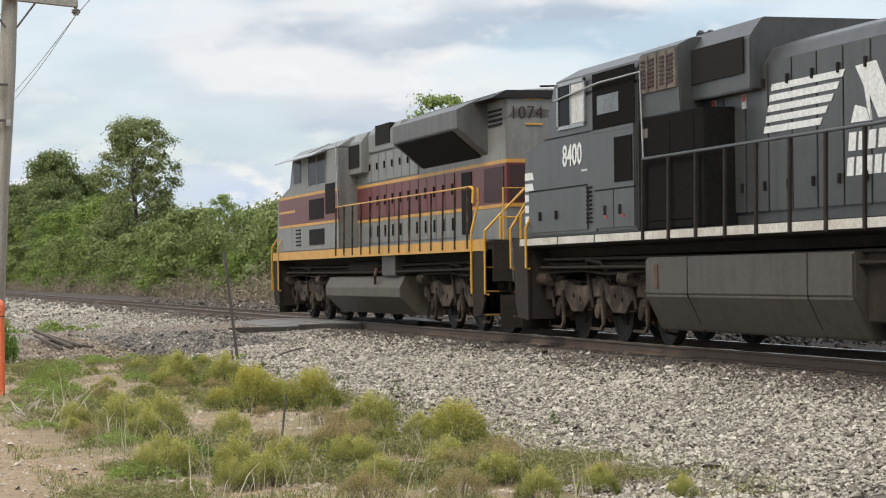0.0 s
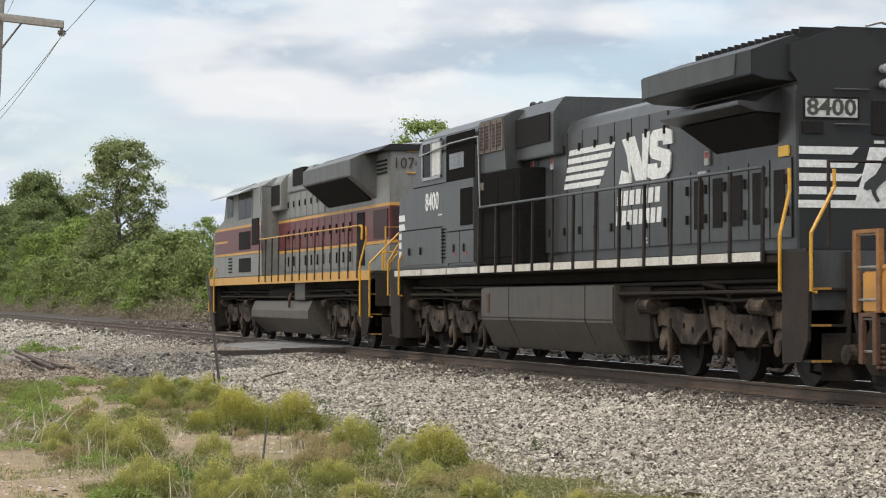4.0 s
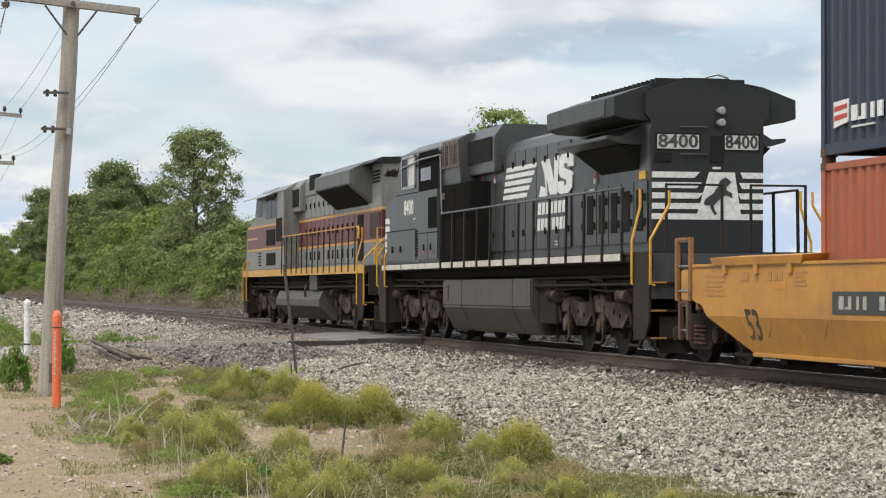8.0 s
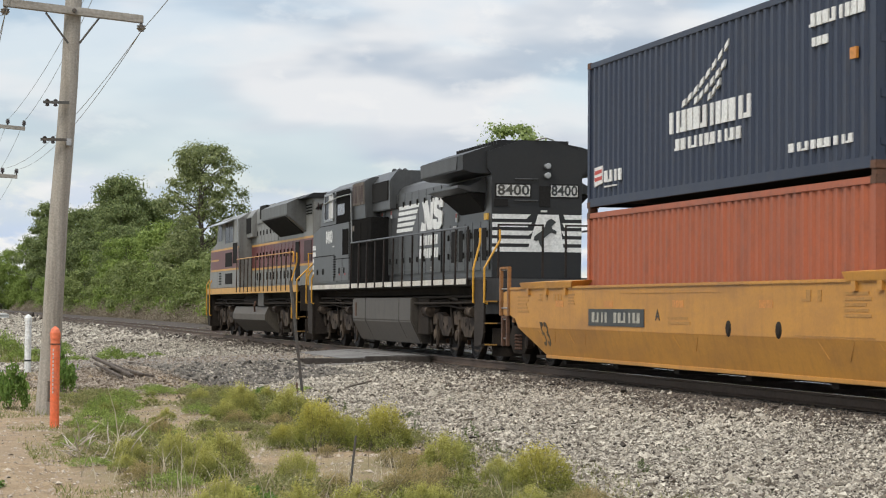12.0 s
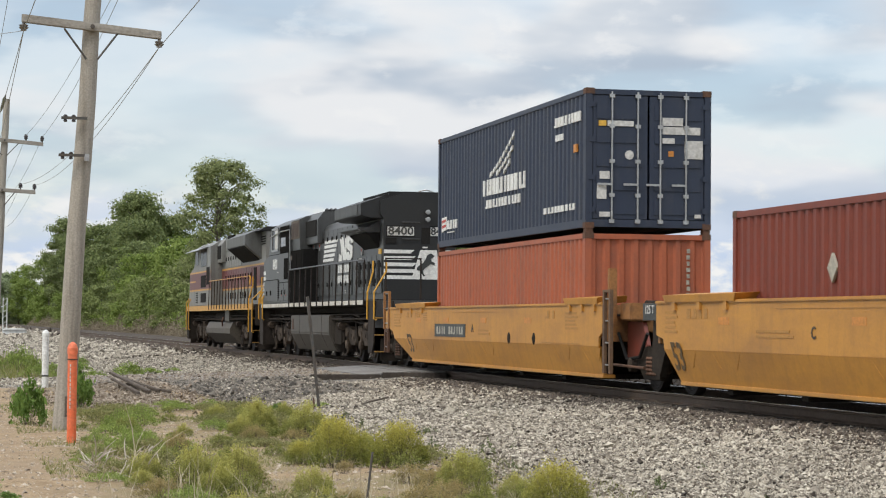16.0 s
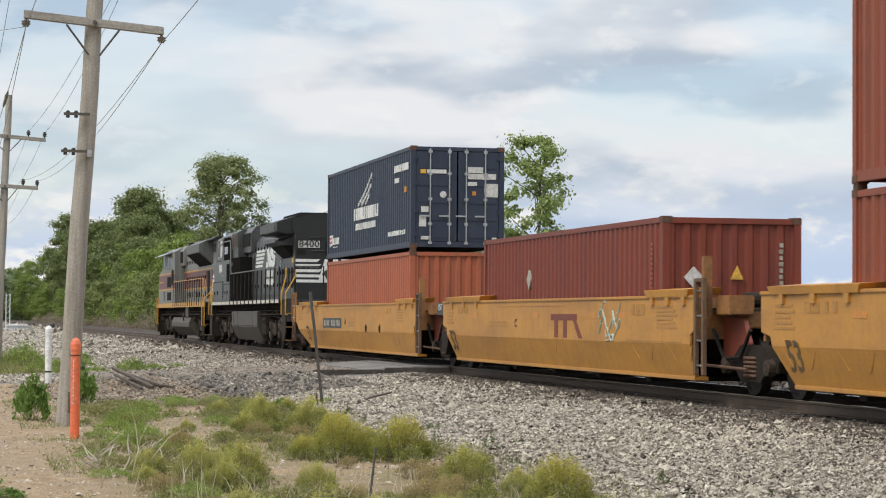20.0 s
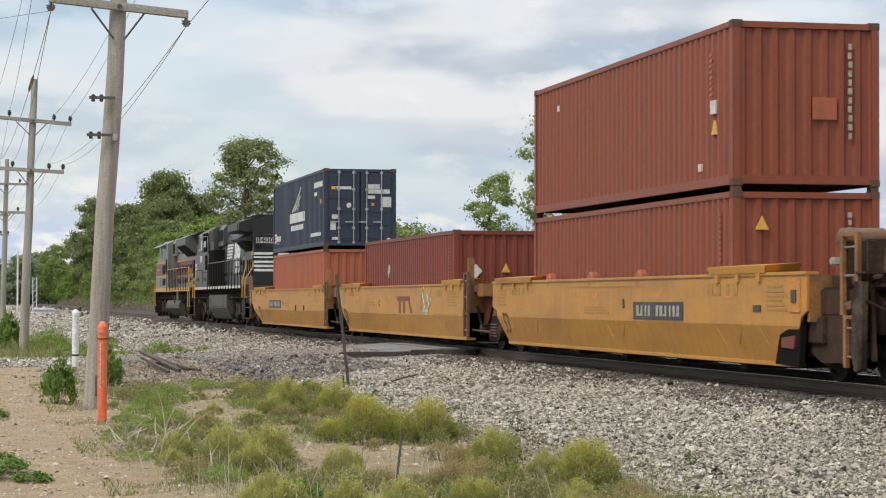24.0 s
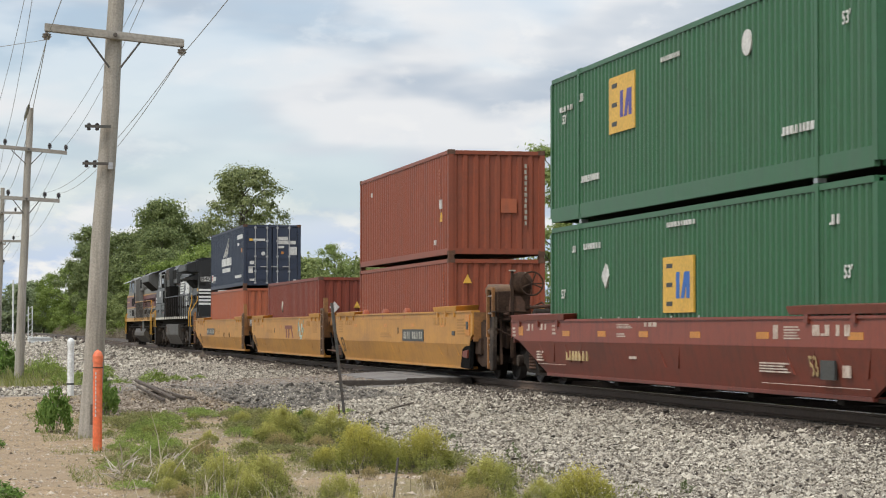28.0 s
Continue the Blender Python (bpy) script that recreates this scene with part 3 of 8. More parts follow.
    for y, barrel in ((mid - 1.05, mid - 1.62), (mid + 1.05, mid + 2.56)):
        for s in (-1, 1):
            g = Geo(shift)
            g.lathe([(0.10, -0.33), (0.125, -0.33), (0.125, -0.28), (0.11, -0.275), (0.11, 0.10), (0.125, 0.105), (0.125, 0.16), (0.04, 0.165), (0.035, 0.40)], (s * 1.27, barrel, 1.04), "y", 14)
            part("brake_cylinder", g, M_truck, truck, smooth=False)
            g = Geo(shift)
            g.tube([(s * 1.10, y - 0.25, 0.98), (s * 1.08, y - 0.02, 0.62), (s * 1.04, y + 0.05, 0.30)], 0.024)
            part("brake_rod", g, M_under, truck)
    g = Geo(shift)
    for s in (-1, 1):
        g.tube([(s * 1.30, mid - 2.6, 1.16), (s * 1.30, mid - 0.8, 1.12), (s * 1.30, mid + 0.4, 1.18), (s * 1.30, mid + 2.6, 1.15)], 0.025)
        g.tube([(s * 1.2, mid + 0.3, 1.15), (s * 1.34, mid + 0.1, 1.35), (s * 1.3, mid - 0.5, 1.3), (s * 1.2, mid - 0.7, 1.0)], 0.03)
    part("brake_pipe", g, M_under, truck)
    for s in (-1, 1):
        for y in (mid - 2.85, mid + 2.85):
            g = Geo(shift)
            g.tube([(s * 1.1, y, 0.86), (s * 1.1, y, 0.22), (s * 0.8, y, 0.16)], 0.03)
            part("sand_pipe", g, M_under, truck)
    return truck


def coupler(parent, y, way, shift):
    g = Geo(shift)
    g.box(-0.14, 0.14, min(y, y + way * 0.55), max(y, y + way * 0.55), 0.74, 0.98)
    g.prism([(-0.22, y + way * 0.5), (0.24, y + way * 0.5), (0.26, y + way * 0.72), (0.08, y + way * 0.74), (0.05, y + way * 0.62), (-0.2, y + way * 0.74)], "z", 0.7, 1.02)
    part("coupler", g, M_rust, parent, "rusty knuckle coupler", bevel=0.02)
    for s in (-1, 1):
        g = Geo(shift)
        g.tube([(s * 0.35, y, 0.95), (s * 0.38, y + way * 0.2, 0.6), (s * 0.3, y + way * 0.45, 0.5), (s * 0.15, y + way * 0.62, 0.72)], 0.03)
        part("air_hose", g, M_screen, parent)


def handrail(parent, name, points, r, material, shift, label=""):
    g = Geo(shift)
    g.tube(points, r, 7)
    return part(name, g, material, parent, label)


# ---- the two locomotives
def side_steps(parent, y, way, shift, mat_rail, mat_body, low=1.22, far_lean=0.34):
    """Corner steps under a platform end, open to the outer end: closed side panel, treads with bright edges, two handrails. way: towards the middle."""
    for s in (-1, 1):
        a, b = sorted((s * 1.02, s * 1.06))
        part("stepwell_back", Geo(shift).box(a, b, y - 0.42, y + 0.42, 0.34, 1.72), mat_body, parent)
        a, b = sorted((s * 1.50, s * 1.545))
        part("stepwell_side", Geo(shift).prism([(y + way * 0.46, 1.72), (y - way * 0.40, 1.72), (y - way * 0.34, 1.30), (y - way * 0.30, 0.62), (y - way * 0.12, 0.36), (y + way * 0.46, 0.32)], "x", a, b), mat_body, parent, bevel=0.006)
        a, b = sorted((s * 1.04, s * 1.54))
        part("stepwell_end", Geo(shift).box(a, b, y + way * 0.42 - 0.01, y + way * 0.42 + 0.01, 0.34, 1.72), mat_body, parent)
        for z in (0.36, 0.80, 1.25):
            step = part("step", Geo(shift).box(min(s * 1.06, s * 1.53), max(s * 1.06, s * 1.53), y - 0.40, y + 0.40, z, z + 0.03), M_under, parent)
            e = y - way * 0.40
            part("step_edge", Geo(shift).box(min(s * 1.28, s * 1.54), max(s * 1.28, s * 1.54), min(e, e - way * 0.02), max(e, e - way * 0.02), z + 0.004, z + 0.032), M_dimedge, step)
        for k, top, lean in ((-0.46, 2.74, far_lean if way > 0 else 0.28), (0.46, 2.80, 0.16 if way > 0 else far_lean)):
            # rails rise beside the steps, lean inboard and meet the end railing
            handrail(parent, "step_handrail", [(s * 1.50, y + k, low), (s * 1.57, y + k, low + 0.02), (s * 1.57, y + k, 1.95), (s * (1.57 - lean), y + k + way * 0.05, 2.52 if lean < 0.4 else top), (s * (1.57 - lean), y + k + way * 0.06, top)], 0.024, mat_rail, shift)


def walkway_rails(parent, ys, z0, z1, shift, mat, mat_post, half=0.032, r=0.024):
    for s in (-1, 1):
        handrail(parent, "walkway_handrail", [(s * 1.553, ys[0], z1), (s * 1.553, ys[-1], z1)], r, mat, shift)
        for y in ys:
            part("handrail_post", Geo(shift).add([(s * a, y + b, z) for z, a0 in ((z0 - 0.15, 1.552), (z1, 1.535)) for a, b in ((a0, -half), (a0 + 0.035, -half), (a0 + 0.035, half), (a0, half))],
                 [(3, 2, 1, 0), (4, 5, 6, 7), (0, 1, 5, 4), (1, 2, 6, 5), (2, 3, 7, 6), (3, 0, 4, 7)]), mat_post, parent)


def hood_doors(parent, x, ys, z0, z1, shift, material, latch=0.0):
    """Hood doors on both sides, each a raised panel with latches."""
    for a, b in zip(ys, ys[1:]):
        for s in (-1, 1):
            g = Geo(shift).box(min(s * x, s * (x + 0.018)), max(s * x, s * (x + 0.018)), a + 0.02, b - 0.02, z0, z1)
            door = part("hood_door", g, material, parent, bevel=0.006)
            for z in (z0 + 0.28, z1 - 0.35):
                g = Geo(shift).box(min(s * (x + 0.016), s * (x + 0.05)), max(s * (x + 0.016), s * (x + 0.05)), a + 0.09, a + 0.14, z, z + 0.13)
                part("door_latch", g, M_screen, door)


def underbody(parent, y0, y1, shift, sill_mat):
    g = Geo(shift)
    g.prism([(-1.52, 1.60), (-1.52, 1.72), (1.52, 1.72), (1.52, 1.60), (1.15, 1.56), (1.10, 1.42), (0.45, 1.40), (0.45, 1.0), (-0.45, 1.0), (-0.45, 1.40), (-1.10, 1.42), (-1.15, 1.56)], "y", y0, y1)
    part("underframe", g, sill_mat, parent, bevel=0.015)
    g = Geo(shift).box(-1.54, 1.54, y0, y1, 1.722, 1.765)
    part("walkway_deck", g, M_roof, parent)
    for s in (-1, 1):
        for z, x in ((1.38, 1.30), (1.30, 1.22), (1.24, 1.36)):
            handrail(parent, "air_pipe", [(s * x, y0 + 1.2, z), (s * x, (y0 + y1) / 2, z - 0.03), (s * x, y1 - 1.2, z)], 0.03, M_under, shift)


def dash_locomotive():
    """Black six-axle freight locomotive with a wide flared radiator at its rear."""
    sh = -71.4
    lo = thing("diesel_locomotive", "black six-axle freight locomotive with white stripes, dusty underframe", "locomotive", "train vehicles")
    MOVERS.append((lo, 71.4, 0.0))
    # shade below the white stripe is put into the underframe's colour
    underbody(lo, 60.95, 81.9, sh, M_under)
    # white sill stripe in lengths between the posts
    ys = [62.2 + i * 1.07 for i in range(13)] + [77.3, 79.2, 81.4]
    for s in (-1, 1):
        for a, b in zip(ys, ys[1:]):
            g = Geo(sh).box(min(s * 1.542, s * 1.556), max(s * 1.542, s * 1.556), a + 0.04, b - 0.04, 1.63, 1.75)
            part("sill_stripe", g, M_stripe, lo, "chalky white reflective stripe")
    # fuel tank
    prof = [(-1.20, 0.27), (-1.46, 0.80), (-1.46, 1.36), (1.46, 1.36), (1.46, 0.80), (1.20, 0.27)]
    tank = part("fuel_tank", Geo(sh).prism(prof, "y", 68.1, 75.25), M_tank, lo, "dusty dark grey fuel tank", bevel=0.03)
    for y in (69.4, 73.5):
        for s in (-1, 1):
            part("tank_seam", Geo(sh).prism([(s * 1.20, 0.272), (s * 1.464, 0.80), (s * 1.464, 1.355), (s * 1.455, 1.355), (s * 1.455, 0.80), (s * 1.19, 0.272)], "y", y, y + 0.03), M_under, tank)
    g = Geo(sh).box(-1.475, -1.46, 74.7, 74.85, 0.9, 1.25)
    part("fuel_gauge", g, M_rust, tank)
    g = Geo(sh).box(-1.3, 1.3, 66.9, 68.05, 0.5, 1.35)
    part("battery_box", g, M_under, lo, bevel=0.02)
    loco_truck(lo, 78.2, sh)
    loco_truck(lo, 64.6, sh)
    coupler(lo, 60.95, -1, sh)
    coupler(lo, 81.9, 1, sh)
    # cab with a low wide nose
    cab = Geo(sh)
    cab.prism([(75.45, 1.77), (75.45, 4.05), (79.72, 4.05), (79.95, 3.45), (81.15, 3.28), (81.3, 1.77)], "x", -1.50, 1.50)
    body = part("cab", cab, M_black, lo, "dark grey wide-nose cab", bevel=0.03)
    g = Geo(sh).prism([(-1.50, 4.05), (-1.43, 4.38), (-0.95, 4.63), (0.95, 4.63), (1.43, 4.38), (1.50, 4.05)], "y", 75.45, 79.66)
    part("cab_roof", g, M_black, lo, bevel=0.03)
    for s in (-1, 1):
        def wall(a, b, z0, z1, name, mat, label="", depth=0.012, parent=body):
            g = Geo(sh).box(min(s * 1.498, s * (1.50 + depth)), max(s * 1.498, s * (1.50 + depth)), a, b, z0, z1)
            return part(name, g, mat, parent, label)
        win = wall(77.85, 79.2, 3.60, 4.28, "side_window", M_glass, "dark sliding cab window")
        for a, b, z0, z1 in ((77.8, 77.87, 3.56, 4.32), (79.18, 79.25, 3.56, 4.32), (77.8, 79.25, 4.27, 4.33), (77.8, 79.25, 3.54, 3.60), (78.5, 78.55, 3.56, 4.3)):
            wall(a, b, z0, z1, "window_frame", M_chrome, depth=0.03, parent=win)
        # brightness in this pane is painted with opaque white
        wall(77.87, 78.49, 3.61, 4.26, "sliding_pane", M_label, depth=0.02, parent=win)
        # the recess is a flat plate, its shade painted black
        recess = wall(75.5, 77.45, 3.42, 4.33, "rear_window_recess", M_sootvoid, "flat black plate for the shaded window recess")
        wall(76.2, 77.2, 3.66, 3.96, "rear_side_window", M_paleglass, depth=0.02, parent=recess)
        wall(75.5, 77.45, 3.36, 3.42, "recess_sill", M_black, depth=0.035, parent=recess)
        wall(75.5, 77.3, 1.85, 3.36, "side_door", M_black, depth=0.03)
        wall(75.55, 76.35, 2.55, 3.25, "door_grille", M_sootvoid, depth=0.045)
        wall(77.75, 80.9, 1.85, 2.55, "nose_locker_door", M_black, depth=0.02)
        for y in (76.1, 76.8, 79.3, 80.2):
            wall(y, y + 0.07, 2.05, 2.2, "latch", M_screen, depth=0.05)
        for y in (75.95, 76.75):
            wall(y, y + 0.09, 2.0, 2.045, "red_tag", M_red, depth=0.04)
        for a, b, z0, z1 in ((77.30, 77.33, 1.80, 4.10), (75.5, 77.3, 2.44, 2.465), (77.75, 80.9, 2.56, 2.585), (79.3, 79.325, 1.85, 2.55), (80.9, 80.925, 1.85, 2.56), (76.42, 76.44, 1.85, 2.44), (77.4, 80.0, 3.42, 3.44)):
            wall(a, b, z0, z1, "panel_seam", M_screen, depth=0.034 if b < 77.31 else 0.008)
        for k in range(9):
            wall(77.55, 77.75, 1.95 + k * 0.07, 1.975 + k * 0.07, "ladder_rung", M_screen, depth=0.04)
        for k in range(5):
            g = Geo(sh).prism([(81.16 - 0.5, 2.02 + k * 0.19), (81.16, 2.02 + k * 0.19), (81.16, 2.15 + k * 0.19), (81.16 - 0.42, 2.15 + k * 0.19)], "x", min(s * 1.5, s * 1.506), max(s * 1.5, s * 1.506))
            part("nose_stripe", g, M_white, body)
        handrail(lo, "cab_handrail", [(s * 1.53, 79.4, 4.05), (s * 1.56, 77.0, 4.16), (s * 1.56, 75.1, 4.16), (s * 1.52, 75.1, 2.86)], 0.018, M_chrome, sh)
    text_part("road_number", "8400", 0.50, M_white, body, (-1.507, 78.52 + sh, 3.08), LEFT_SIDE, "white road number", 1.02)
    g = rows_of(Geo(sh), -1.507, 77.75, 78.05, 2.80, 2.86, 1)
    part("small_lettering", g, M_label, body)
    for y, h in ((76.0, 4.72), (77.2, 4.70), (78.0, 4.68)):
        g = Geo(sh).box(-0.5, 0.5, y, y + 0.7, 4.62, h)
        part("roof_hatch", g, M_roof, lo, bevel=0.02)
    g = Geo(sh)
    for k in (-0.12, 0.0, 0.12):
        g.lathe([(0.02, -0.25), (0.03, -0.05), (0.08, 0.1)], (k, 76.0 - k, 4.86), "y", 10)
    g.rod((0, 76, 4.7), (0, 76, 4.88), 0.03)
    part("air_horn", g, M_roof, lo)
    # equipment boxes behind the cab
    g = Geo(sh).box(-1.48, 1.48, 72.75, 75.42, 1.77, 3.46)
    part("control_cabinet", g, M_sootvoid, lo, "oily black control cabinet", bevel=0.02)
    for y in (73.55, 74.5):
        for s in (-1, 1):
            part("cabinet_door", Geo(sh).box(min(s * 1.478, s * 1.492), max(s * 1.478, s * 1.492), y - 0.42, y + 0.42, 1.9, 3.36), M_sootvoid, lo, bevel=0.006)
    g = Geo(sh).prism([(-1.2, 3.62), (-1.2, 4.35), (-1.0, 4.62), (1.0, 4.62), (1.2, 4.35), (1.2, 3.62)], "y", 71.75, 75.45)
    blower = part("blower_house", g, M_black, lo, bevel=0.02)
    part("vent_house", Geo(sh).prism([(-1.40, 3.47), (-1.44, 4.44), (-1.2, 4.56), (1.2, 4.56), (1.44, 4.44), (1.40, 3.47)], "y", 73.86, 75.44), M_black, lo, bevel=0.02)
    for s in (-1, 1):
        for y0, y1 in ((73.98, 74.58), (74.76, 75.36)):
            fr = part("vent_frame", Geo(sh).box(min(s * 1.40, s * 1.452), max(s * 1.40, s * 1.452), y0 - 0.05, y1 + 0.05, 3.84, 4.42), M_vent, blower, "rust-stained vent")
            for k in range(7):
                part("vent_slat", Geo(sh).box(min(s * 1.44, s * 1.466), max(s * 1.44, s * 1.466), y0 + 0.03, y1 - 0.03, 3.92 + k * 0.064, 3.955 + k * 0.064), M_louvre, fr)
            part("vent_mullion", Geo(sh).box(min(s * 1.44, s * 1.47), max(s * 1.44, s * 1.47), (y0 + y1) / 2 - 0.03, (y0 + y1) / 2 + 0.03, 3.86, 4.40), M_vent, fr)
        part("intake_screen", Geo(sh).box(min(s * 1.2, s * 1.226), max(s * 1.2, s * 1.226), 71.95, 74.3, 3.86, 4.36), M_screen, blower, "black mesh intake screen")
    # long hood
    prof = [(-0.98, 1.77), (-1.0, 3.95), (-0.9, 4.16), (-0.6, 4.28), (0.6, 4.28), (0.9, 4.16), (1.0, 3.95), (0.98, 1.77)]
    hood = part("long_hood", Geo(sh).prism(prof, "y", 62.35, 73.95), M_black, lo, "dark grey engine hood", bevel=0.02)
    hood_doors(hood, 1.0, [66.9 + i * 0.78 for i in range(10)], 1.95, 3.98, sh, M_black)
    hood_doors(hood, 1.0, [62.5, 63.2, 63.9, 64.6, 65.3, 66.0, 66.7], 1.95, 3.0, sh, M_black)
    for i in range(5):
        for s in (-1, 1):
            part("hood_grille", Geo(sh).box(min(s * 1.018, s * 1.03), max(s * 1.018, s * 1.03), 62.72 + i * 0.7, 63.05 + i * 0.7, 2.15, 2.85), M_screen, hood)
    for y, z in ((73.4, 3.40), (72.3, 3.40), (65.3, 3.06)):
        part("door_tag", Geo(sh).box(-1.03, -1.0, y, y + 0.16, z, z + 0.20), M_label, hood, "white and red tag")
        part("door_tag_red", Geo(sh).box(-1.034, -1.0, y + 0.02, y + 0.14, z + 0.10, z + 0.19), M_red, hood)
    part("door_tag", Geo(sh).box(-1.49, -1.47, 75.0, 75.2, 3.16, 3.30), M_vent, lo, "faded tag on the cabinet")
    part("warning_plate", Geo(sh).box(-1.03, -1.0, 62.6, 62.9, 3.02, 3.16), M_emblem, hood, "yellow warning plate")
    part("warning_plate", Geo(sh).box(-1.03, -1.0, 65.4, 65.7, 2.9, 2.98), M_label, hood)
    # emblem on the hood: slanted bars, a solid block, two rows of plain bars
    for k in range(5):
        z = 3.01 + k * 0.14
        g = Geo(sh).prism([(71.72 - 0.065 * k, z), (69.92 - 0.17 * k, z), (69.84 - 0.17 * k, z + 0.09), (71.69 - 0.065 * k, z + 0.09)], "x", -1.026, -1.0)
        part("emblem_bar", g, M_white, hood, "white slanted bar")
    for pts in ([(69.02, 2.97), (68.497, 2.965), (68.605, 3.129), (68.892, 3.184)],
                [(68.872, 3.667), (68.309, 3.687), (67.974, 3.226), (67.964, 3.694), (67.638, 3.718), (67.796, 2.98), (68.25, 2.983), (68.497, 3.294), (68.467, 2.964), (68.546, 3.093), (68.645, 3.405)],
                [(67.49, 3.715), (66.997, 3.722), (66.75, 3.656), (66.71, 3.465), (67.085, 3.468), (67.105, 3.538), (67.303, 3.539), (67.312, 3.455), (66.868, 3.376), (66.77, 3.31), (66.819, 3.063), (67.046, 2.97), (67.539, 2.966), (67.757, 3.018), (67.737, 3.214), (67.342, 3.206), (67.322, 3.128), (67.174, 3.136), (67.164, 3.224), (67.559, 3.291), (67.658, 3.366), (67.618, 3.646)]):
        part("emblem_block", Geo(sh).prism(pts, "x", -1.026, -1.0), M_white, hood, "white emblem block")
    for z, y0, y1, n in ((2.62, 67.22, 69.15, 7), (2.31, 67.16, 69.2, 8)):
        step, g = (y1 - y0) / n, Geo(sh)
        for i in range(n):
            a = y0 + i * step
            g.prism([(a + 0.03, z), (a + step * 0.84, z), (a + step * 0.84 - 0.035, z + 0.23), (a - 0.005, z + 0.23)], "x", -1.024, -1.0)
        part("lettering", g, M_white, hood, "white lettering")
    part("lettering", rows_of(Geo(sh), -1.02, 67.75, 67.95, 2.0, 2.12, 2), M_label, hood)
    # rear end of the hood
    part("rear_plate", Geo(sh).prism([(-0.985, 1.78), (-1.0, 3.98), (-1.10, 4.10), (-1.10, 4.46), (-0.42, 4.69), (0.42, 4.69), (1.10, 4.46), (1.10, 4.10), (1.0, 3.98), (0.985, 1.78)], "y", 62.338, 62.42), M_wing, hood, "black rear bulkhead")
    for a, b in ((-0.93, -0.13), (0.27, 0.93)):
        part("board_frame", Geo(sh).box(a, b, 62.329, 62.36, 3.485, 3.785), M_screen, hood, "black number board frame")
    part("number_panel", Geo(sh).box(-0.9, -0.16, 62.325, 62.36, 3.515, 3.755), M_label, hood, "white number board")
    part("number_panel", Geo(sh).box(0.3, 0.9, 62.325, 62.36, 3.515, 3.755), M_label, hood, "white number board")
    text_part("board_number", "8400", 0.31, M_plate, hood, (-0.53, 62.322 + sh, 3.635), REAR_END, "black number", 1.15, bold=0.022)
    text_part("board_number", "8400", 0.31, M_plate, hood, (0.60, 62.322 + sh, 3.635), REAR_END, "black number", 0.95, bold=0.022)
    for k in range(5):
        z = 2.33 + k * 0.175
        part("end_stripe", Geo(sh).prism([(-0.99, z), (-0.12 - 0.03 * k, z), (-0.02 - 0.03 * k, z + 0.10), (-0.99, z + 0.10)], "y", 62.332, 62.36), M_white, hood, "white end stripe")
        part("end_stripe", Geo(sh).prism([(0.55 + 0.02 * k, z), (0.99, z), (0.99, z + 0.10), (0.50 + 0.02 * k, z + 0.10)], "y", 62.332, 62.36), M_white, hood, "white end stripe")
    part("end_block", Geo(sh).prism([(-0.22, 2.33), (0.60, 2.33), (0.48, 3.13), (0.02, 3.13)], "y", 62.328, 62.36), M_white, hood, "white emblem block")
    g = Geo(sh).prism([(0.321, 3.042), (0.413, 2.97), (0.376, 2.93), (0.321, 2.882), (0.335, 2.826), (0.427, 2.778), (0.422, 2.702), (0.381, 2.73), (0.307, 2.746), (0.229, 2.69), (0.151, 2.63), (0.096, 2.562), (0.114, 2.498), (0.16, 2.426), (0.114, 2.41), (0.05, 2.51), (0.031, 2.586), (-0.024, 2.57), (-0.079, 2.59), (-0.061, 2.658), (-0.001, 2.714), (0.091, 2.77), (0.169, 2.882), (0.215, 2.99), (0.27, 3.026)], "y", 62.318, 62.34)
    part("end_emblem", g, M_plate, hood, "black rearing emblem shape")
    for z in (4.16, 3.96):
        g = Geo(sh).lathe([(0.04, 62.36), (0.062, 62.3), (0.066, 62.185), (0.045, 62.175)], (0.20, 0, z), "y", 16)
        part("headlight", g, M_lamp, hood, "clear round headlight")
    part("end_recess", Geo(sh).box(0.05, 0.28, 62.318, 62.36, 3.30, 3.74), M_screen, hood)
    part("end_plate", Geo(sh).box(0.08, 0.22, 62.318, 62.36, 3.18, 3.22), M_label, hood)
    part("end_handle", Geo(sh).tube([(-0.5, 62.3, 3.42), (0.0, 62.3, 3.42)], 0.015), M_black, hood)
    part("end_handle", Geo(sh).tube([(-0.5, 62.3, 3.88), (0.0, 62.3, 3.88)], 0.015), M_black, hood)
    part("end_louvre", Geo(sh).box(-0.95, -0.65, 62.318, 62.36, 3.3, 3.45), M_screen, hood)
    # flared radiator cab
    for s in (-1, 1):
        part("radiator_wing", Geo(sh).prism([(s * 0.95, 3.98), (s * 1.42, 4.0), (s * 1.62, 4.06), (s * 1.62, 4.38), (s * 1.0, 4.60), (s * 0.6, 4.28)], "y", 62.42, 66.42), M_wing, lo, "overhanging radiator wing", bevel=0.01)
        part("radiator_lip", Geo(sh).prism([(s * 0.95, 3.60), (s * 1.36, 3.62), (s * 1.62, 3.70), (s * 1.62, 3.76), (s * 1.36, 3.74), (s * 0.95, 3.98)], "y", 62.85, 65.72), M_black, lo, "narrow lip under the radiator", bevel=0.01)
        # daylight on this edge is painted by a lighter grey
        part("wing_fascia", Geo(sh).prism([(62.95, 4.09), (66.37, 4.07), (66.41, 4.37), (62.90, 4.37)], "x", min(s * 1.60, s * 1.634), max(s * 1.60, s * 1.634)), M_fascia, lo, "grey radiator edge, daylight in its colour", bevel=0.006)
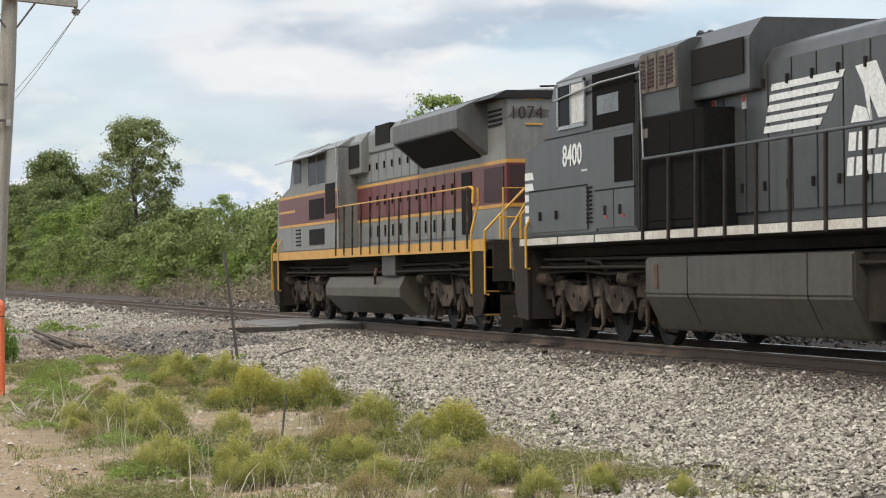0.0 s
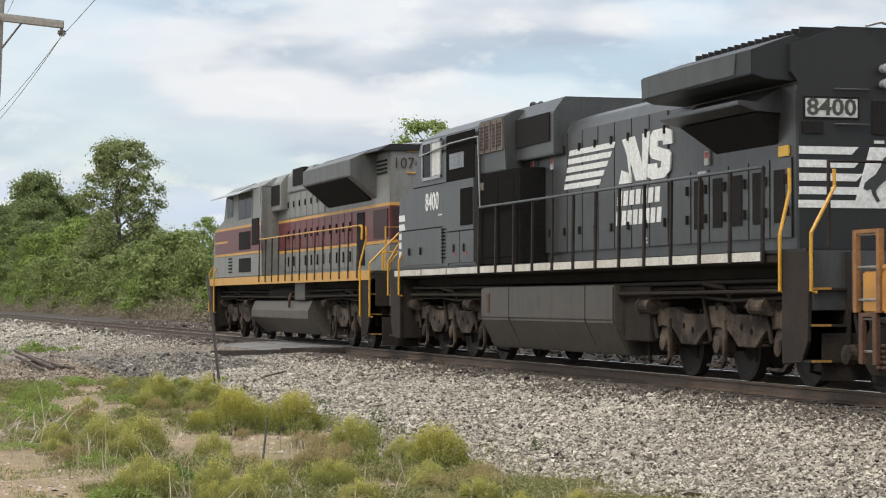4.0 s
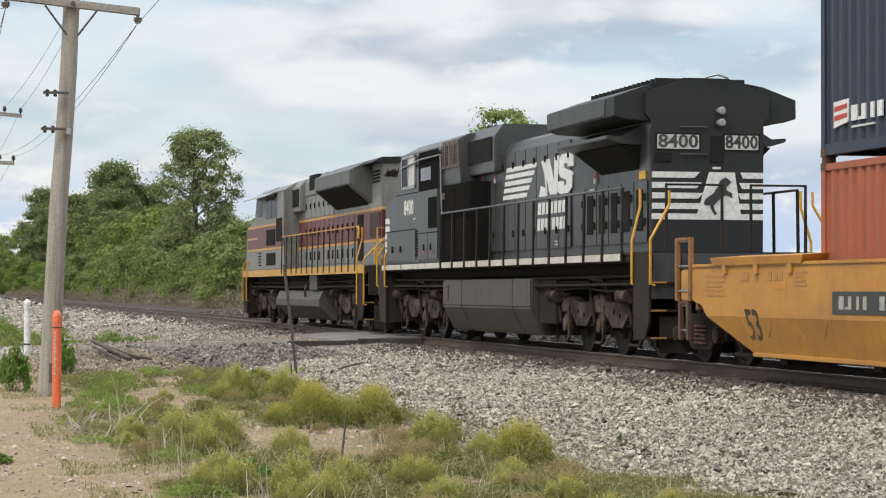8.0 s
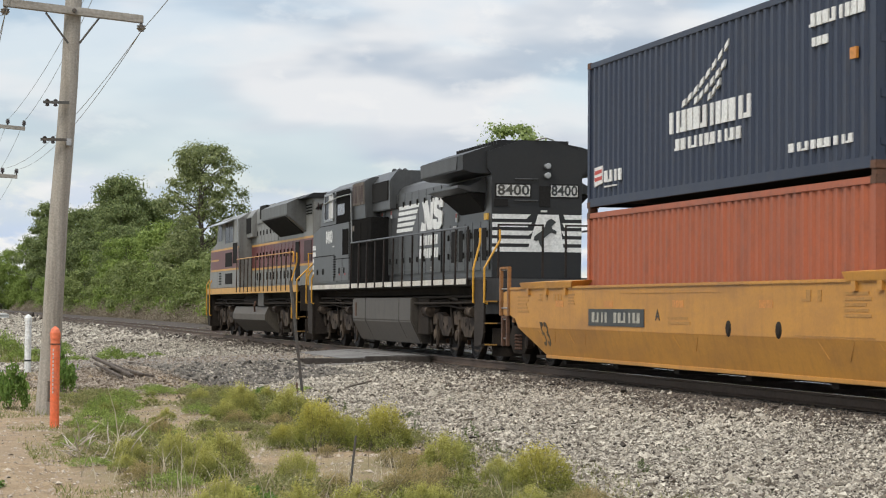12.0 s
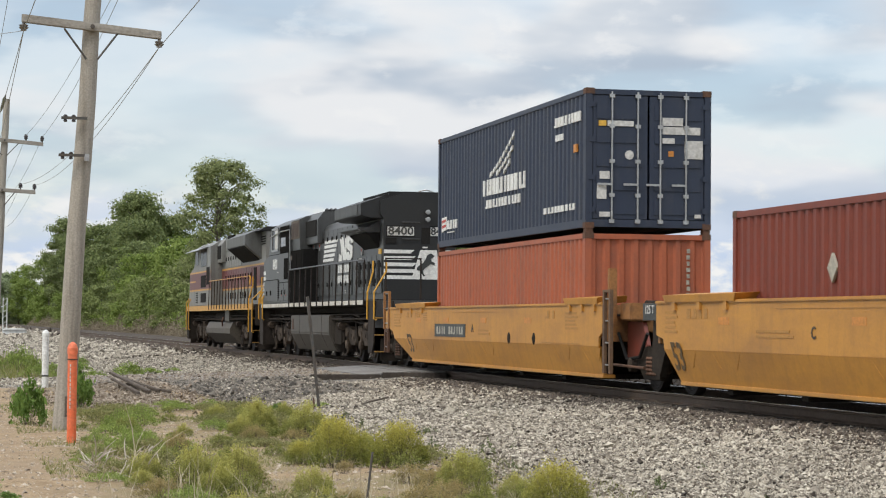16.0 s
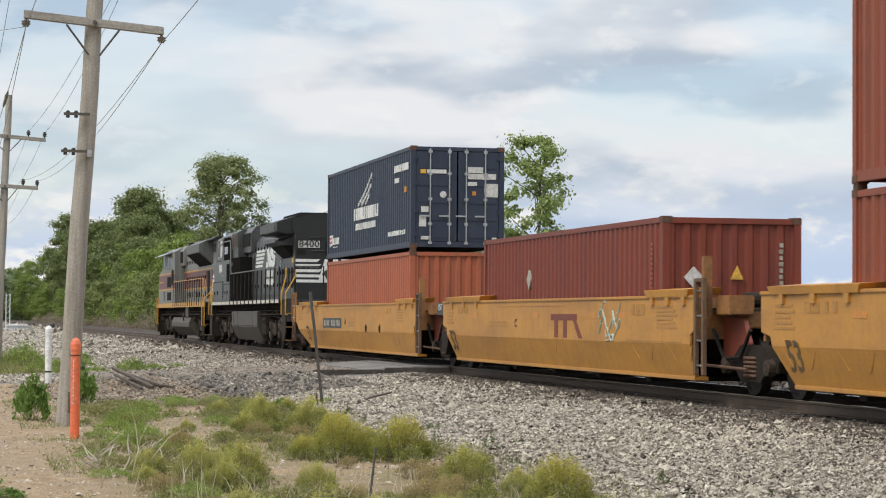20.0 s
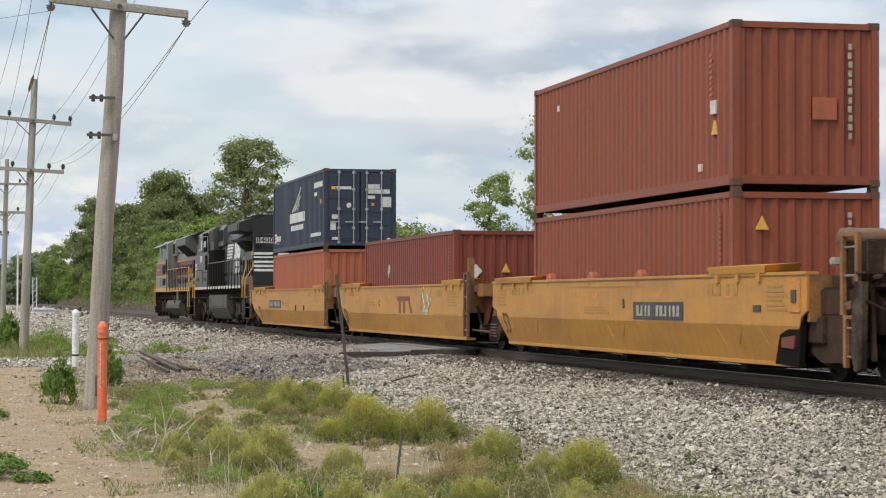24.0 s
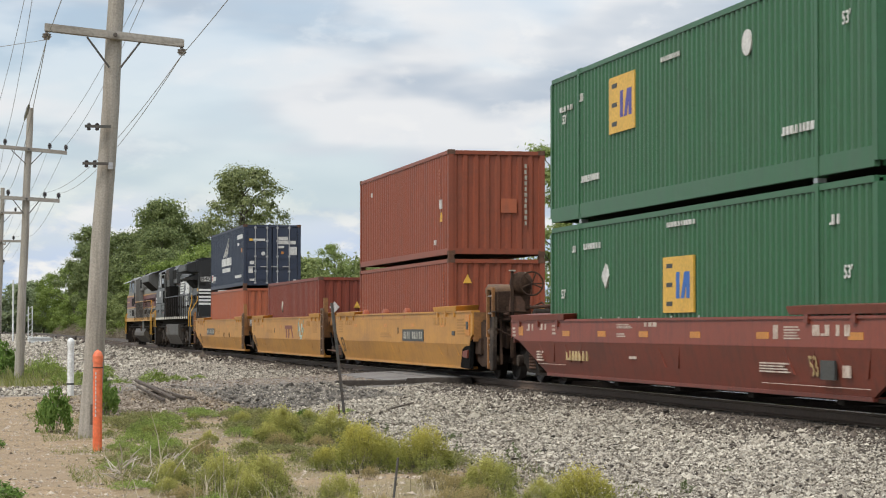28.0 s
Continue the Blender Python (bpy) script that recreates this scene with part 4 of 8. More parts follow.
        part("radiator_screen", Geo(sh).add([(s * 0.97, 63.0, 3.17), (s * 1.36, 62.9, 3.60), (s * 0.97, 62.9, 3.62), (s * 0.97, 65.05, 3.17), (s * 1.36, 65.55, 3.60), (s * 0.97, 65.55, 3.62)],
                                            [(0, 1, 2), (5, 4, 3), (0, 3, 4, 1), (1, 4, 5, 2), (2, 5, 3, 0)]), M_screen, lo, "black radiator screen")
    part("radiator_roof", Geo(sh).prism([(-1.60, 4.37), (-1.0, 4.60), (-0.35, 4.71), (0.35, 4.71), (1.0, 4.60), (1.60, 4.37), (1.3, 4.2), (-1.3, 4.2)], "y", 62.45, 66.42), M_roof, lo, bevel=0.01)
    part("rear_canopy", Geo(sh).prism([(-1.06, 4.10), (-1.06, 4.50), (-0.40, 4.72), (0.40, 4.72), (1.06, 4.50), (1.06, 4.10)], "y", 62.40, 62.50), M_roof, lo, "black rear canopy", bevel=0.02)
    for i in range(16):
        part("roof_grille_bar", Geo(sh).box(-0.8, 0.8, 62.7 + i * 0.24, 62.74 + i * 0.24, 4.60, 4.735), M_roof, lo)
    part("roof_end_bracket", Geo(sh).tube([(-0.05, 62.3, 4.72), (0.15, 62.25, 4.77), (0.35, 62.3, 4.72)], 0.018), M_chrome, lo)
    part("exhaust_stack", Geo(sh).lathe([(0.16, 4.25), (0.18, 4.42), (0.14, 4.42)], (0.1, 67.6, 0), "z", 14), M_rust, lo)
    g = Geo(sh).lathe([(0.05, 0), (0.12, 0.05), (0.10, 0.16), (0.03, 0.2)], (-0.55, 67.1, 4.24), "z", 12)
    part("roof_bell", g, M_roof, lo)
    # platforms, steps, railings
    walkway_rails(lo, [62.2 + 1.07 * i for i in range(13)], 1.76, 2.84, sh, M_black, M_rpost)
    side_steps(lo, 61.2, 1, sh, M_yrail, M_step)
    side_steps(lo, 81.4, -1, sh, M_yrail, M_step)
    for y in (61.02, 81.85):
        for a, b in ((-1.2, -0.25), (0.25, 1.2)):
            handrail(lo, "end_railing", [(a, y, 1.76), (a, y, 2.85), (b, y, 2.85), (b, y, 1.76)], 0.030, M_rpost, sh)
    for y, w in ((60.93, -1), (81.92, 1)):
        part("end_plate_beam", Geo(sh).box(-1.5, 1.5, min(y, y + w * 0.08), max(y, y + w * 0.08), 1.0, 1.74), M_black, lo, bevel=0.01)
        part("plough", Geo(sh).prism([(-1.35, y + w * 0.05), (0, y + w * 0.32), (1.35, y + w * 0.05), (1.35, y), (-1.35, y)], "z", 0.14, 0.72), M_under, lo)
        for x in (-0.95, -0.75, 0.75, 0.95):
            handrail(lo, "end_hose", [(x, y + w * 0.1, 0.95), (x, y + w * 0.25, 0.6), (x + 0.05, y + w * 0.2, 0.35)], 0.025, M_screen, sh)
    return lo


def heritage_locomotive():
    """Six-axle locomotive in grey and maroon bands with gold lines, yellow sill and railings."""
    sh = -94.3
    lo = thing("diesel_locomotive", "grey and maroon six-axle locomotive with gold lines and yellow railings", "locomotive", "train vehicles")
    MOVERS.append((lo, 94.3, 0.0))
    underbody(lo, 83.3, 105.0, sh, M_under)
    for s in (-1, 1):
        part("sill_stripe", Geo(sh).box(min(s * 1.5, s * 1.556), max(s * 1.5, s * 1.556), 83.6, 104.9, 1.58, 1.80), M_gold, lo, "yellow sill stripe")
    prof = [(-1.0, 0.25), (-1.42, 0.66), (-1.42, 0.86), (-1.30, 1.12), (1.30, 1.12), (1.42, 0.86), (1.42, 0.66), (1.0, 0.25)]
    part("fuel_tank", Geo(sh).prism(prof, "y", 90.75, 98.5), M_tanktan, lo, "tan-brown dusty fuel tank", bevel=0.008)
    part("battery_box", Geo(sh).box(-1.40, 1.40, 91.2, 92.5, 1.13, 1.68), M_tank, lo, "dull grey box under the walkway", bevel=0.02)
    g = Geo(sh).lathe([(0.05, 93.2), (0.17, 93.3), (0.17, 96.4), (0.05, 96.5)], (-1.15, 0, 1.32), "y", 14)
    part("air_reservoir", g, M_under, lo)
    part("filler_pipe", Geo(sh).tube([(-1.4, 93.0, 1.3), (-1.45, 92.95, 1.15), (-1.42, 93.1, 0.95)], 0.035), M_rust, lo)
    loco_truck(lo, 101.4, sh)
    loco_truck(lo, 86.7, sh)
    coupler(lo, 83.3, -1, sh)
    coupler(lo, 105.0, 1, sh)
    # cab and nose
    part("cab", Geo(sh).prism([(96.6, 1.80), (96.6, 4.32), (102.3, 4.32), (102.75, 3.58), (104.4, 3.30), (104.75, 1.80)], "x", -1.48, 1.48), M_grey, lo, "grey wide-nose cab", bevel=0.03)
    cab = lo.children[-1]
    part("cab_roof", Geo(sh).prism([(-1.50, 4.30), (-1.1, 4.55), (1.1, 4.55), (1.50, 4.30)], "y", 96.6, 102.9), M_grey, lo, "grey cab roof", bevel=0.02)
    part("windscreen", Geo(sh).box(-1.35, 1.35, 102.44, 102.50, 3.68, 4.22), M_glass, cab)
    for s in (-1, 1):
        def wall(a, b, z0, z1, name, mat, depth=0.01, parent=cab, label=""):
            return part(name, Geo(sh).box(min(s * 1.478, s * (1.48 + depth)), max(s * 1.478, s * (1.48 + depth)), a, b, z0, z1), mat, parent, label)
        for y0, y1, z0, z1, mat in ((96.62, 104.3, 2.46, 2.53, M_gold), (96.62, 104.25, 2.53, 3.24, M_maroon), (96.62, 104.2, 3.24, 3.31, M_gold)):
            wall(y0, y1, z0, z1, "paint_band", mat)
        wall(102.0, 104.2, 2.86, 2.92, "gold_line", M_gold, 0.014)
        win = wall(98.1, 100.2, 3.50, 4.24, "side_window", M_glass)
        wall(99.1, 99.16, 3.48, 4.26, "window_frame", M_grey, 0.014, win)
        wall(98.04, 98.12, 3.46, 4.28, "window_frame", M_grey, 0.014, win)
        wall(100.18, 100.26, 3.46, 4.28, "window_frame", M_grey, 0.014, win)
        wall(101.2, 102.1, 3.62, 4.22, "quarter_window", M_glass)
        wall(98.3, 100.1, 2.60, 3.12, "cab_grille", M_screen, 0.02)
        wall(97.0, 98.05, 2.70, 3.45, "cab_door_grille", M_screen, 0.025)
        wall(98.3, 100.1, 1.95, 2.35, "cab_grille", M_screen, 0.02)
        for k in range(5):
            wall(101.3, 101.9, 1.95 + k * 0.1, 1.99 + k * 0.1, "nose_louvre", M_screen, 0.02)
        part("window_visor", Geo(sh).prism([(s * 1.50, 4.30), (s * 1.86, 4.16), (s * 1.86, 4.19), (s * 1.50, 4.34)], "y", 97.9, 102.9), M_chrome, lo, "light metal sun visor")
        handrail(lo, "cab_handrail", [(s * 1.52, 100.5, 4.32), (s * 1.55, 97.2, 4.42), (s * 1.55, 96.55, 4.35), (s * 1.52, 96.5, 2.86)], 0.018, M_chrome, sh)
    # hood
    prof = [(-1.0, 1.80), (-1.0, 4.10), (-0.85, 4.30), (0.85, 4.30), (1.0, 4.10), (1.0, 1.80)]
    hood = part("long_hood", Geo(sh).prism(prof, "y", 83.95, 96.6), M_grey, lo, "grey engine hood", bevel=0.02)
    for s in (-1, 1):
        for y0, y1, z0, z1, mat in ((83.95, 96.6, 2.42, 2.49, M_gold), (83.95, 96.6, 2.49, 3.26, M_maroon), (83.95, 96.6, 3.26, 3.33, M_gold)):
            part("paint_band", Geo(sh).box(min(s * 0.99, s * 1.008), max(s * 0.99, s * 1.008), y0, y1, z0, z1), mat, hood)
    for z0, z1, mat in ((2.42, 2.49, M_gold), (2.49, 3.26, M_maroon), (3.26, 3.33, M_gold)):
        part("paint_band", Geo(sh).box(-1.004, 1.004, 83.938, 83.96, z0, z1), mat, hood)
    hood_doors(hood, 1.0, [87.6 + i * 0.74 for i in range(12)], 1.90, 2.40, sh, M_grey)
    hood_doors(hood, 1.006, [87.6 + i * 0.74 for i in range(12)], 2.51, 3.24, sh, M_maroon)
    hood_doors(hood, 1.0, [90.6 + i * 0.74 for i in range(8)], 3.36, 4.02, sh, M_grey)
    for s in (-1, 1):
        part("hood_louvre", Geo(sh).box(min(s * 1.0, s * 1.03), max(s * 1.0, s * 1.03), 86.35, 87.05, 1.95, 3.2), M_screen, hood, "black louvred door")
        part("hood_louvre", Geo(sh).box(min(s * 1.0, s * 1.03), max(s * 1.0, s * 1.03), 84.1, 85.4, 2.55, 3.2), M_louvre, hood)
        for k in range(4):
            part("roof_louvre", Geo(sh).box(min(s * 1.0, s * 1.025), max(s * 1.0, s * 1.025), 84.2, 85.1, 4.0 + k * 0.09, 4.04 + k * 0.09), M_screen, hood)
    part("blower_house", Geo(sh).prism([(-1.2, 3.6), (-1.2, 4.35), (-1.0, 4.60), (1.0, 4.60), (1.2, 4.35), (1.2, 3.6)], "y", 95.3, 97.4), M_grey, lo, bevel=0.02)
    for s in (-1, 1):
        part("blower_screen", Geo(sh).box(min(s * 1.2, s * 1.22), max(s * 1.2, s * 1.22), 95.5, 97.2, 3.75, 4.3), M_screen, lo)
    part("roof_box", Geo(sh).prism([(-1.05, 4.05), (-1.05, 4.5), (-0.9, 4.68), (0.9, 4.68), (1.05, 4.5), (1.05, 4.05)], "y", 92.3, 95.2), M_grey, lo, bevel=0.02)
    part("roof_box", Geo(sh).box(-1.07, 1.07, 93.0, 94.4, 4.2, 4.66), M_screen, lo)
    # flared radiators
    for s in (-1, 1):
        wing = [(s * 0.98, 3.46), (s * 1.62, 4.00), (s * 1.62, 4.36), (s * 1.15, 4.58), (s * 0.5, 4.5), (s * 0.5, 4.0)]
        # shade of the overhang is put into the wing's colour
        part("radiator_wing", Geo(sh).prism(wing, "y", 85.2, 90.45), M_greyshade, lo, "grey overhanging radiator, shade in its colour", bevel=0.012)
        scr = [(s * 0.995, 3.44), (s * 1.60, 3.955), (s * 1.60, 3.99), (s * 0.98, 3.47)]
        part("radiator_screen", Geo(sh).prism(scr, "y", 85.7, 90.2), M_screen, lo, "black radiator screen")
    part("radiator_roof", Geo(sh).prism([(-1.3, 4.48), (-1.0, 4.64), (1.0, 4.64), (1.3, 4.48)], "y", 83.9, 90.6), M_roof, lo, bevel=0.01)
    for i in range(5):
        part("fan_cover", Geo(sh).lathe([(0.55, 4.62), (0.55, 4.70), (0.45, 4.72)], (0, 84.8 + i * 1.25, 0), "z", 18), M_chrome, lo)
    part("rear_roof", Geo(sh).prism([(-1.0, 4.1), (-1.0, 4.62), (1.0, 4.62), (1.0, 4.1)], "y", 83.95, 85.3), M_grey, lo, bevel=0.02)
    text_part("road_number", "1074", 0.36, M_louvre, hood, (-0.60, 83.93 + sh, 4.20), REAR_END, "maroon road number", 0.95, bold=-0.008)
    for z in (4.46, 3.98):
        part("number_trim", Geo(sh).box(-0.62, -0.28, 83.925, 83.96, z, z + 0.03), M_gold, hood)
    g = Geo(sh).tube([(-0.3, 84.0, 4.72), (0.6, 84.0, 4.76), (0.6, 84.3, 4.72)], 0.02)
    part("antenna_bar", g, M_roof, lo)
    part("end_louvre", Geo(sh).box(-0.95, -0.1, 83.925, 83.96, 2.55, 3.22), M_louvre, hood)
    # railings
    walkway_rails(lo, [84.75 + 0.91 * i for i in range(14)], 1.78, 2.82, sh, M_gold, M_truck, 0.015, 0.019)
    for s in (-1, 1):
        handrail(lo, "walkway_handrail_end", [(s * 1.505, 85.9, 2.82), (s * 1.505, 84.6, 2.82), (s * 1.515, 84.48, 2.76), (s * 1.53, 84.46, 2.5)], 0.028, M_yrail, sh, "yellow handrail end")
    side_steps(lo, 84.0, 1, sh, M_yrail, M_under, 0.75, 0.80)
    for s in (-1, 1):
        handrail(lo, "stair_handrail", [(s * 1.12, 83.5, 1.05), (s * 1.12, 83.5, 1.95), (s * 0.66, 83.46, 2.5)], 0.022, M_yrail, sh)
        handrail(lo, "stair_handrail", [(s * 0.82, 83.42, 1.05), (s * 0.82, 83.42, 2.0), (s * 0.6, 83.4, 2.3)], 0.022, M_yrail, sh)
        handrail(lo, "stair_handrail", [(s * 0.82, 83.42, 1.2), (s * 1.12, 83.5, 1.2)], 0.022, M_yrail, sh)
    side_steps(lo, 104.5, -1, sh, M_yrail, M_under, 0.75)
    for y in (83.36, 104.95):
        for a, b in ((-1.25, -0.3), (0.3, 1.25)):
            handrail(lo, "end_railing", [(a, y, 1.1), (a, y, 2.75), (b, y, 2.75), (b, y, 1.1)], 0.022, M_yrail, sh)
    for y, w in ((83.28, -1), (105.02, 1)):
        part("end_plate_beam", Geo(sh).box(-1.5, 1.5, min(y, y + w * 0.08), max(y, y + w * 0.08), 1.0, 1.78), M_under, lo, bevel=0.01)
        part("plough", Geo(sh).prism([(-1.35, y + w * 0.05), (0, y + w * 0.35), (1.35, y + w * 0.05), (1.35, y), (-1.35, y)], "z", 0.14, 0.75), M_under, lo)
    part("ditch_bracket", Geo(sh).tube([(-1.3, 83.4, 1.8), (-1.3, 83.4, 2.2), (-0.9, 83.4, 2.2), (-0.9, 83.4, 1.8)], 0.03), M_yrail, lo)
    return lo


# ---- well cars
def car_truck(parent, y, shift, half=0.89):
    g = Geo(shift)
    for s in (-1, 1):
        a, b = sorted((s * 0.98, s * 1.14))
        g.prism([(y - 1.15, 0.56), (y - 0.72, 0.60), (y - 0.45, 0.78), (y + 0.45, 0.78), (y + 0.72, 0.60), (y + 1.15, 0.56), (y + 1.12, 0.38), (y + 0.62, 0.38), (y + 0.42, 0.22), (y - 0.42, 0.22), (y - 0.62, 0.38), (y - 1.12, 0.38)], "x", a, b)
    g.box(-1.0, 1.0, y - 0.2, y + 0.2, 0.4, 0.75)
    tr_ = part("truck", g, M_under, parent, "grimy cast steel truck", bevel=0.015)
    for k in (-half, half):
        wheelset(tr_, y + k + shift, 0.46)
        for s in (-1, 1):
            g = Geo(shift).lathe([(0.10, s * 1.1), (0.13, s * 1.14), (0.12, s * 1.24), (0.05, s * 1.26)], (0, y + k, 0.46), "x", 14)
            part("axle_cap", g, M_truck, tr_)
    for s in (-1, 1):
        for dy in (-0.16, 0.0, 0.16):
            g = Geo(shift)
            for k in range(5):
                g.lathe([(0.06, 0.30 + k * 0.065), (0.075, 0.32 + k * 0.065), (0.06, 0.35 + k * 0.065)], (s * 1.12, y + dy, 0), "z", 10)
            part("coil_spring", g, M_rust, tr_)
    return tr_


def car_ladder(parent, y0, y1, z0, z1, x, shift, material):
    lad = part("ladder", Geo(shift).prism([(y0 - 0.05, z0), (y0 + 0.05, z0), (y0 + 0.05, z1 - 0.05), (y1 - 0.05, z1 - 0.05), (y1 - 0.05, z0), (y1 + 0.05, z0), (y1 + 0.05, z1), (y0 - 0.05, z1)], "x", x - 0.03, x + 0.03), material, parent, "upright steel ladder", bevel=0.006)
    z = z0 + 0.15
    while z < z1 - 0.05:
        part("rung", Geo(shift).rod((x, y0, z), (x, y1, z), 0.016, 6), M_chrome, lad)
        z += 0.38
    return lad


def well_car(y0, y1, front, rear, top, crease, paint, paint_hi, label, marks, dress):
    """A deep well between two end platforms. y1 is the leading end. front and rear: length of the sloped ends."""
    mid = (y0 + y1) / 2
    sh = -mid
    car = thing("well_car", label, "railcar", "train vehicles")
    MOVERS.append((car, mid, 0.0))
    for s in (-1, 1):
        # upper plate, sloped lower plate, top flange: one long box girder a side
        lo_z, x_in = 0.26, 1.36
        g = Geo(sh)
        a, b = sorted((s * 1.46, s * 1.50))
        g.prism([(y0, 1.0), (y0, top), (y1, top), (y1, 0.98), (y1 - 0.35, 0.92), (y1 - 0.35 - front * 0.12, crease), (y0 + 0.2 + rear * 0.12, crease), (y0 + 0.2, 0.92)], "x", a, b)
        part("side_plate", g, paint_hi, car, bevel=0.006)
        ya, yb, yc, yd = y0 + 0.2 + rear * 0.12, y1 - 0.35 - front * 0.12, y1 - 0.35 - front, y0 + 0.2 + rear
        g = Geo(sh)
        g.add([(s * 1.5, ya, crease), (s * 1.5, yb, crease), (s * x_in, yc, lo_z), (s * x_in, yd, lo_z), (s * 1.44, ya, crease), (s * 1.44, yb, crease), (s * (x_in - 0.06), yc, lo_z), (s * (x_in - 0.06), yd, lo_z)],
              [(0, 1, 2, 3), (7, 6, 5, 4), (0, 4, 5, 1), (1, 5, 6, 2), (2, 6, 7, 3), (3, 7, 4, 0)])
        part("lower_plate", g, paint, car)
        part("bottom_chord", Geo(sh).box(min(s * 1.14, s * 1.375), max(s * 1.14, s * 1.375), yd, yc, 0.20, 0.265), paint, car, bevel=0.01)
        part("top_chord", Geo(sh).box(min(s * 1.32, s * 1.525), max(s * 1.32, s * 1.525), y0, y1, top - 0.02, top + 0.035), paint_hi, car, bevel=0.012)
        # stiffening ribs embossed near the ends
        for yy in (yc - 0.4, yc - 2.3, yd + 0.4, yd + 2.3, (yc + yd) / 2):
            for k in (-1, 1):
                gx = Geo(sh)
                gx.add([(s * 1.495, yy + k * 0.62, crease - 0.03), (s * 1.495, yy + k * 0.52, crease - 0.03), (s * 1.435, yy + k * 0.28, 0.50), (s * 1.435, yy + k * 0.38, 0.50),
                        (s * 1.455, yy + k * 0.62, crease - 0.03), (s * 1.455, yy + k * 0.52, crease - 0.03), (s * 1.40, yy + k * 0.28, 0.50), (s * 1.40, yy + k * 0.38, 0.50)],
                       [(0, 1, 2, 3), (7, 6, 5, 4), (0, 4, 5, 1), (1, 5, 6, 2), (2, 6, 7, 3), (3, 7, 4, 0)])
                part("stiffener", gx, paint, car)
    part("well_floor", Geo(sh).box(-1.3, 1.3, y0 + 1.2, y1 - 1.2, 0.19, 0.24), M_under, car)
    for y, w in ((y0, 1), (y1, -1)):
        part("bulkhead", Geo(sh).box(-1.46, 1.46, min(y, y + w * 0.08), max(y, y + w * 0.08), 0.85, top - 0.01), M_wellend if paint is M_well else paint, car)
        part("end_slope", Geo(sh).prism([(y + w * 0.3, 1.2), (y + w * 1.5, 0.3), (y + w * 1.5, 0.22), (y + w * 0.3, 1.1)], "x", -1.3, 1.3), M_under, car)
    for i in range(5):
        yy = y0 + (i + 1) * (y1 - y0) / 6
        part("cross_beam", Geo(sh).box(-1.3, 1.3, yy - 0.12, yy + 0.12, 0.12, 0.2), M_under, car)
    marks(car, sh)
    dress(car, sh, mid)
    return car


def guide_shelf(car, sh, ya, yb, z, mat):
    """Sloping container guide plates on the top chord."""
    for s in (-1, 1):
        g = Geo(sh).add([(s * 1.56, ya, z), (s * 1.56, yb, z), (s * 1.0, yb, z + 0.04), (s * 1.0, ya, z + 0.04), (s * 1.54, ya + 0.1, z - 0.12), (s * 1.54, yb - 0.1, z - 0.12), (s * 1.0, yb - 0.1, z - 0.08), (s * 1.0, ya + 0.1, z - 0.08)],
                        [(0, 1, 2, 3), (7, 6, 5, 4), (0, 4, 5, 1), (1, 5, 6, 2), (2, 6, 7, 3), (3, 7, 4, 0)])
        part("guide_plate", g, mat, car, bevel=0.008)
        for k in (0.15, 0.5, 0.85):
            y = ya + (yb - ya) * k
            part("guide_bracket", Geo(sh).box(min(s * 1.495, s * 1.54), max(s * 1.495, s * 1.54), y - 0.07, y + 0.07, z - 0.24, z - 0.1), mat, car)


def end_platform(car, sh, y, way, reach, mat):
    """Platform over the truck, with pipes and a deck."""
    part("end_platform", Geo(sh).box(-1.0, 1.0, min(y, y + way * reach), max(y, y + way * reach), 1.02, 1.28), mat, car, bevel=0.02)
    part("end_deck", Geo(sh).box(-1.25, 1.25, min(y, y + way * reach * 0.9), max(y, y + way * reach * 0.9), 1.29, 1.33), M_under, car)
    part("end_pipe", Geo(sh).tube([(-1.1, y, 1.4), (-0.6, y + way * 0.5, 1.45), (0.7, y + way * 0.5, 1.42), (1.1, y, 1.4)], 0.03), M_under, car)
    part("center_sill", Geo(sh).box(-0.3, 0.3, min(y - way, y + way * reach), max(y - way, y + way * reach), 0.68, 1.02), M_rust, car)
    for x in (-0.7, 0.5):
        part("air_valve", Geo(sh).lathe([(0.05, -0.2), (0.12, -0.16), (0.12, 0.16), (0.05, 0.2)], (x, y + way * reach * 0.55, 1.45), "x", 12), M_under, car)


def stencil(car, sh, rows, mat):
    """rows: (kind, x, y0, y1, z0, z1, count)."""
    for kind, x, y0, y1, z0, z1, n in rows:
        g = Geo(sh)
        part("stencilled_writing", bars(g, x, y0, y1, z0, z1, n) if kind == "b" else rows_of(g, x, y0, y1, z0, z1, n), mat, car)


def plate(car, sh, ya, yb, z0, z1, x):
    """Black reporting plate with pale bars in place of its characters."""
    p = part("reporting_plate", Geo(sh).box(x - 0.006, x + 0.03, ya, yb, z0, z1), M_plate, car, "black plate with pale characters")
    span = yb - ya
    part("plate_print", bars(Geo(sh), x - 0.006, ya + 0.06 * span, ya + 0.55 * span, z0 + 0.06, z1 - 0.06, 6, 0.35), M_faded, p)
    part("plate_print", bars(Geo(sh), x - 0.006, ya + 0.64 * span, yb - 0.05 * span, z0 + 0.06, z1 - 0.06, 4, 0.35), M_faded, p)


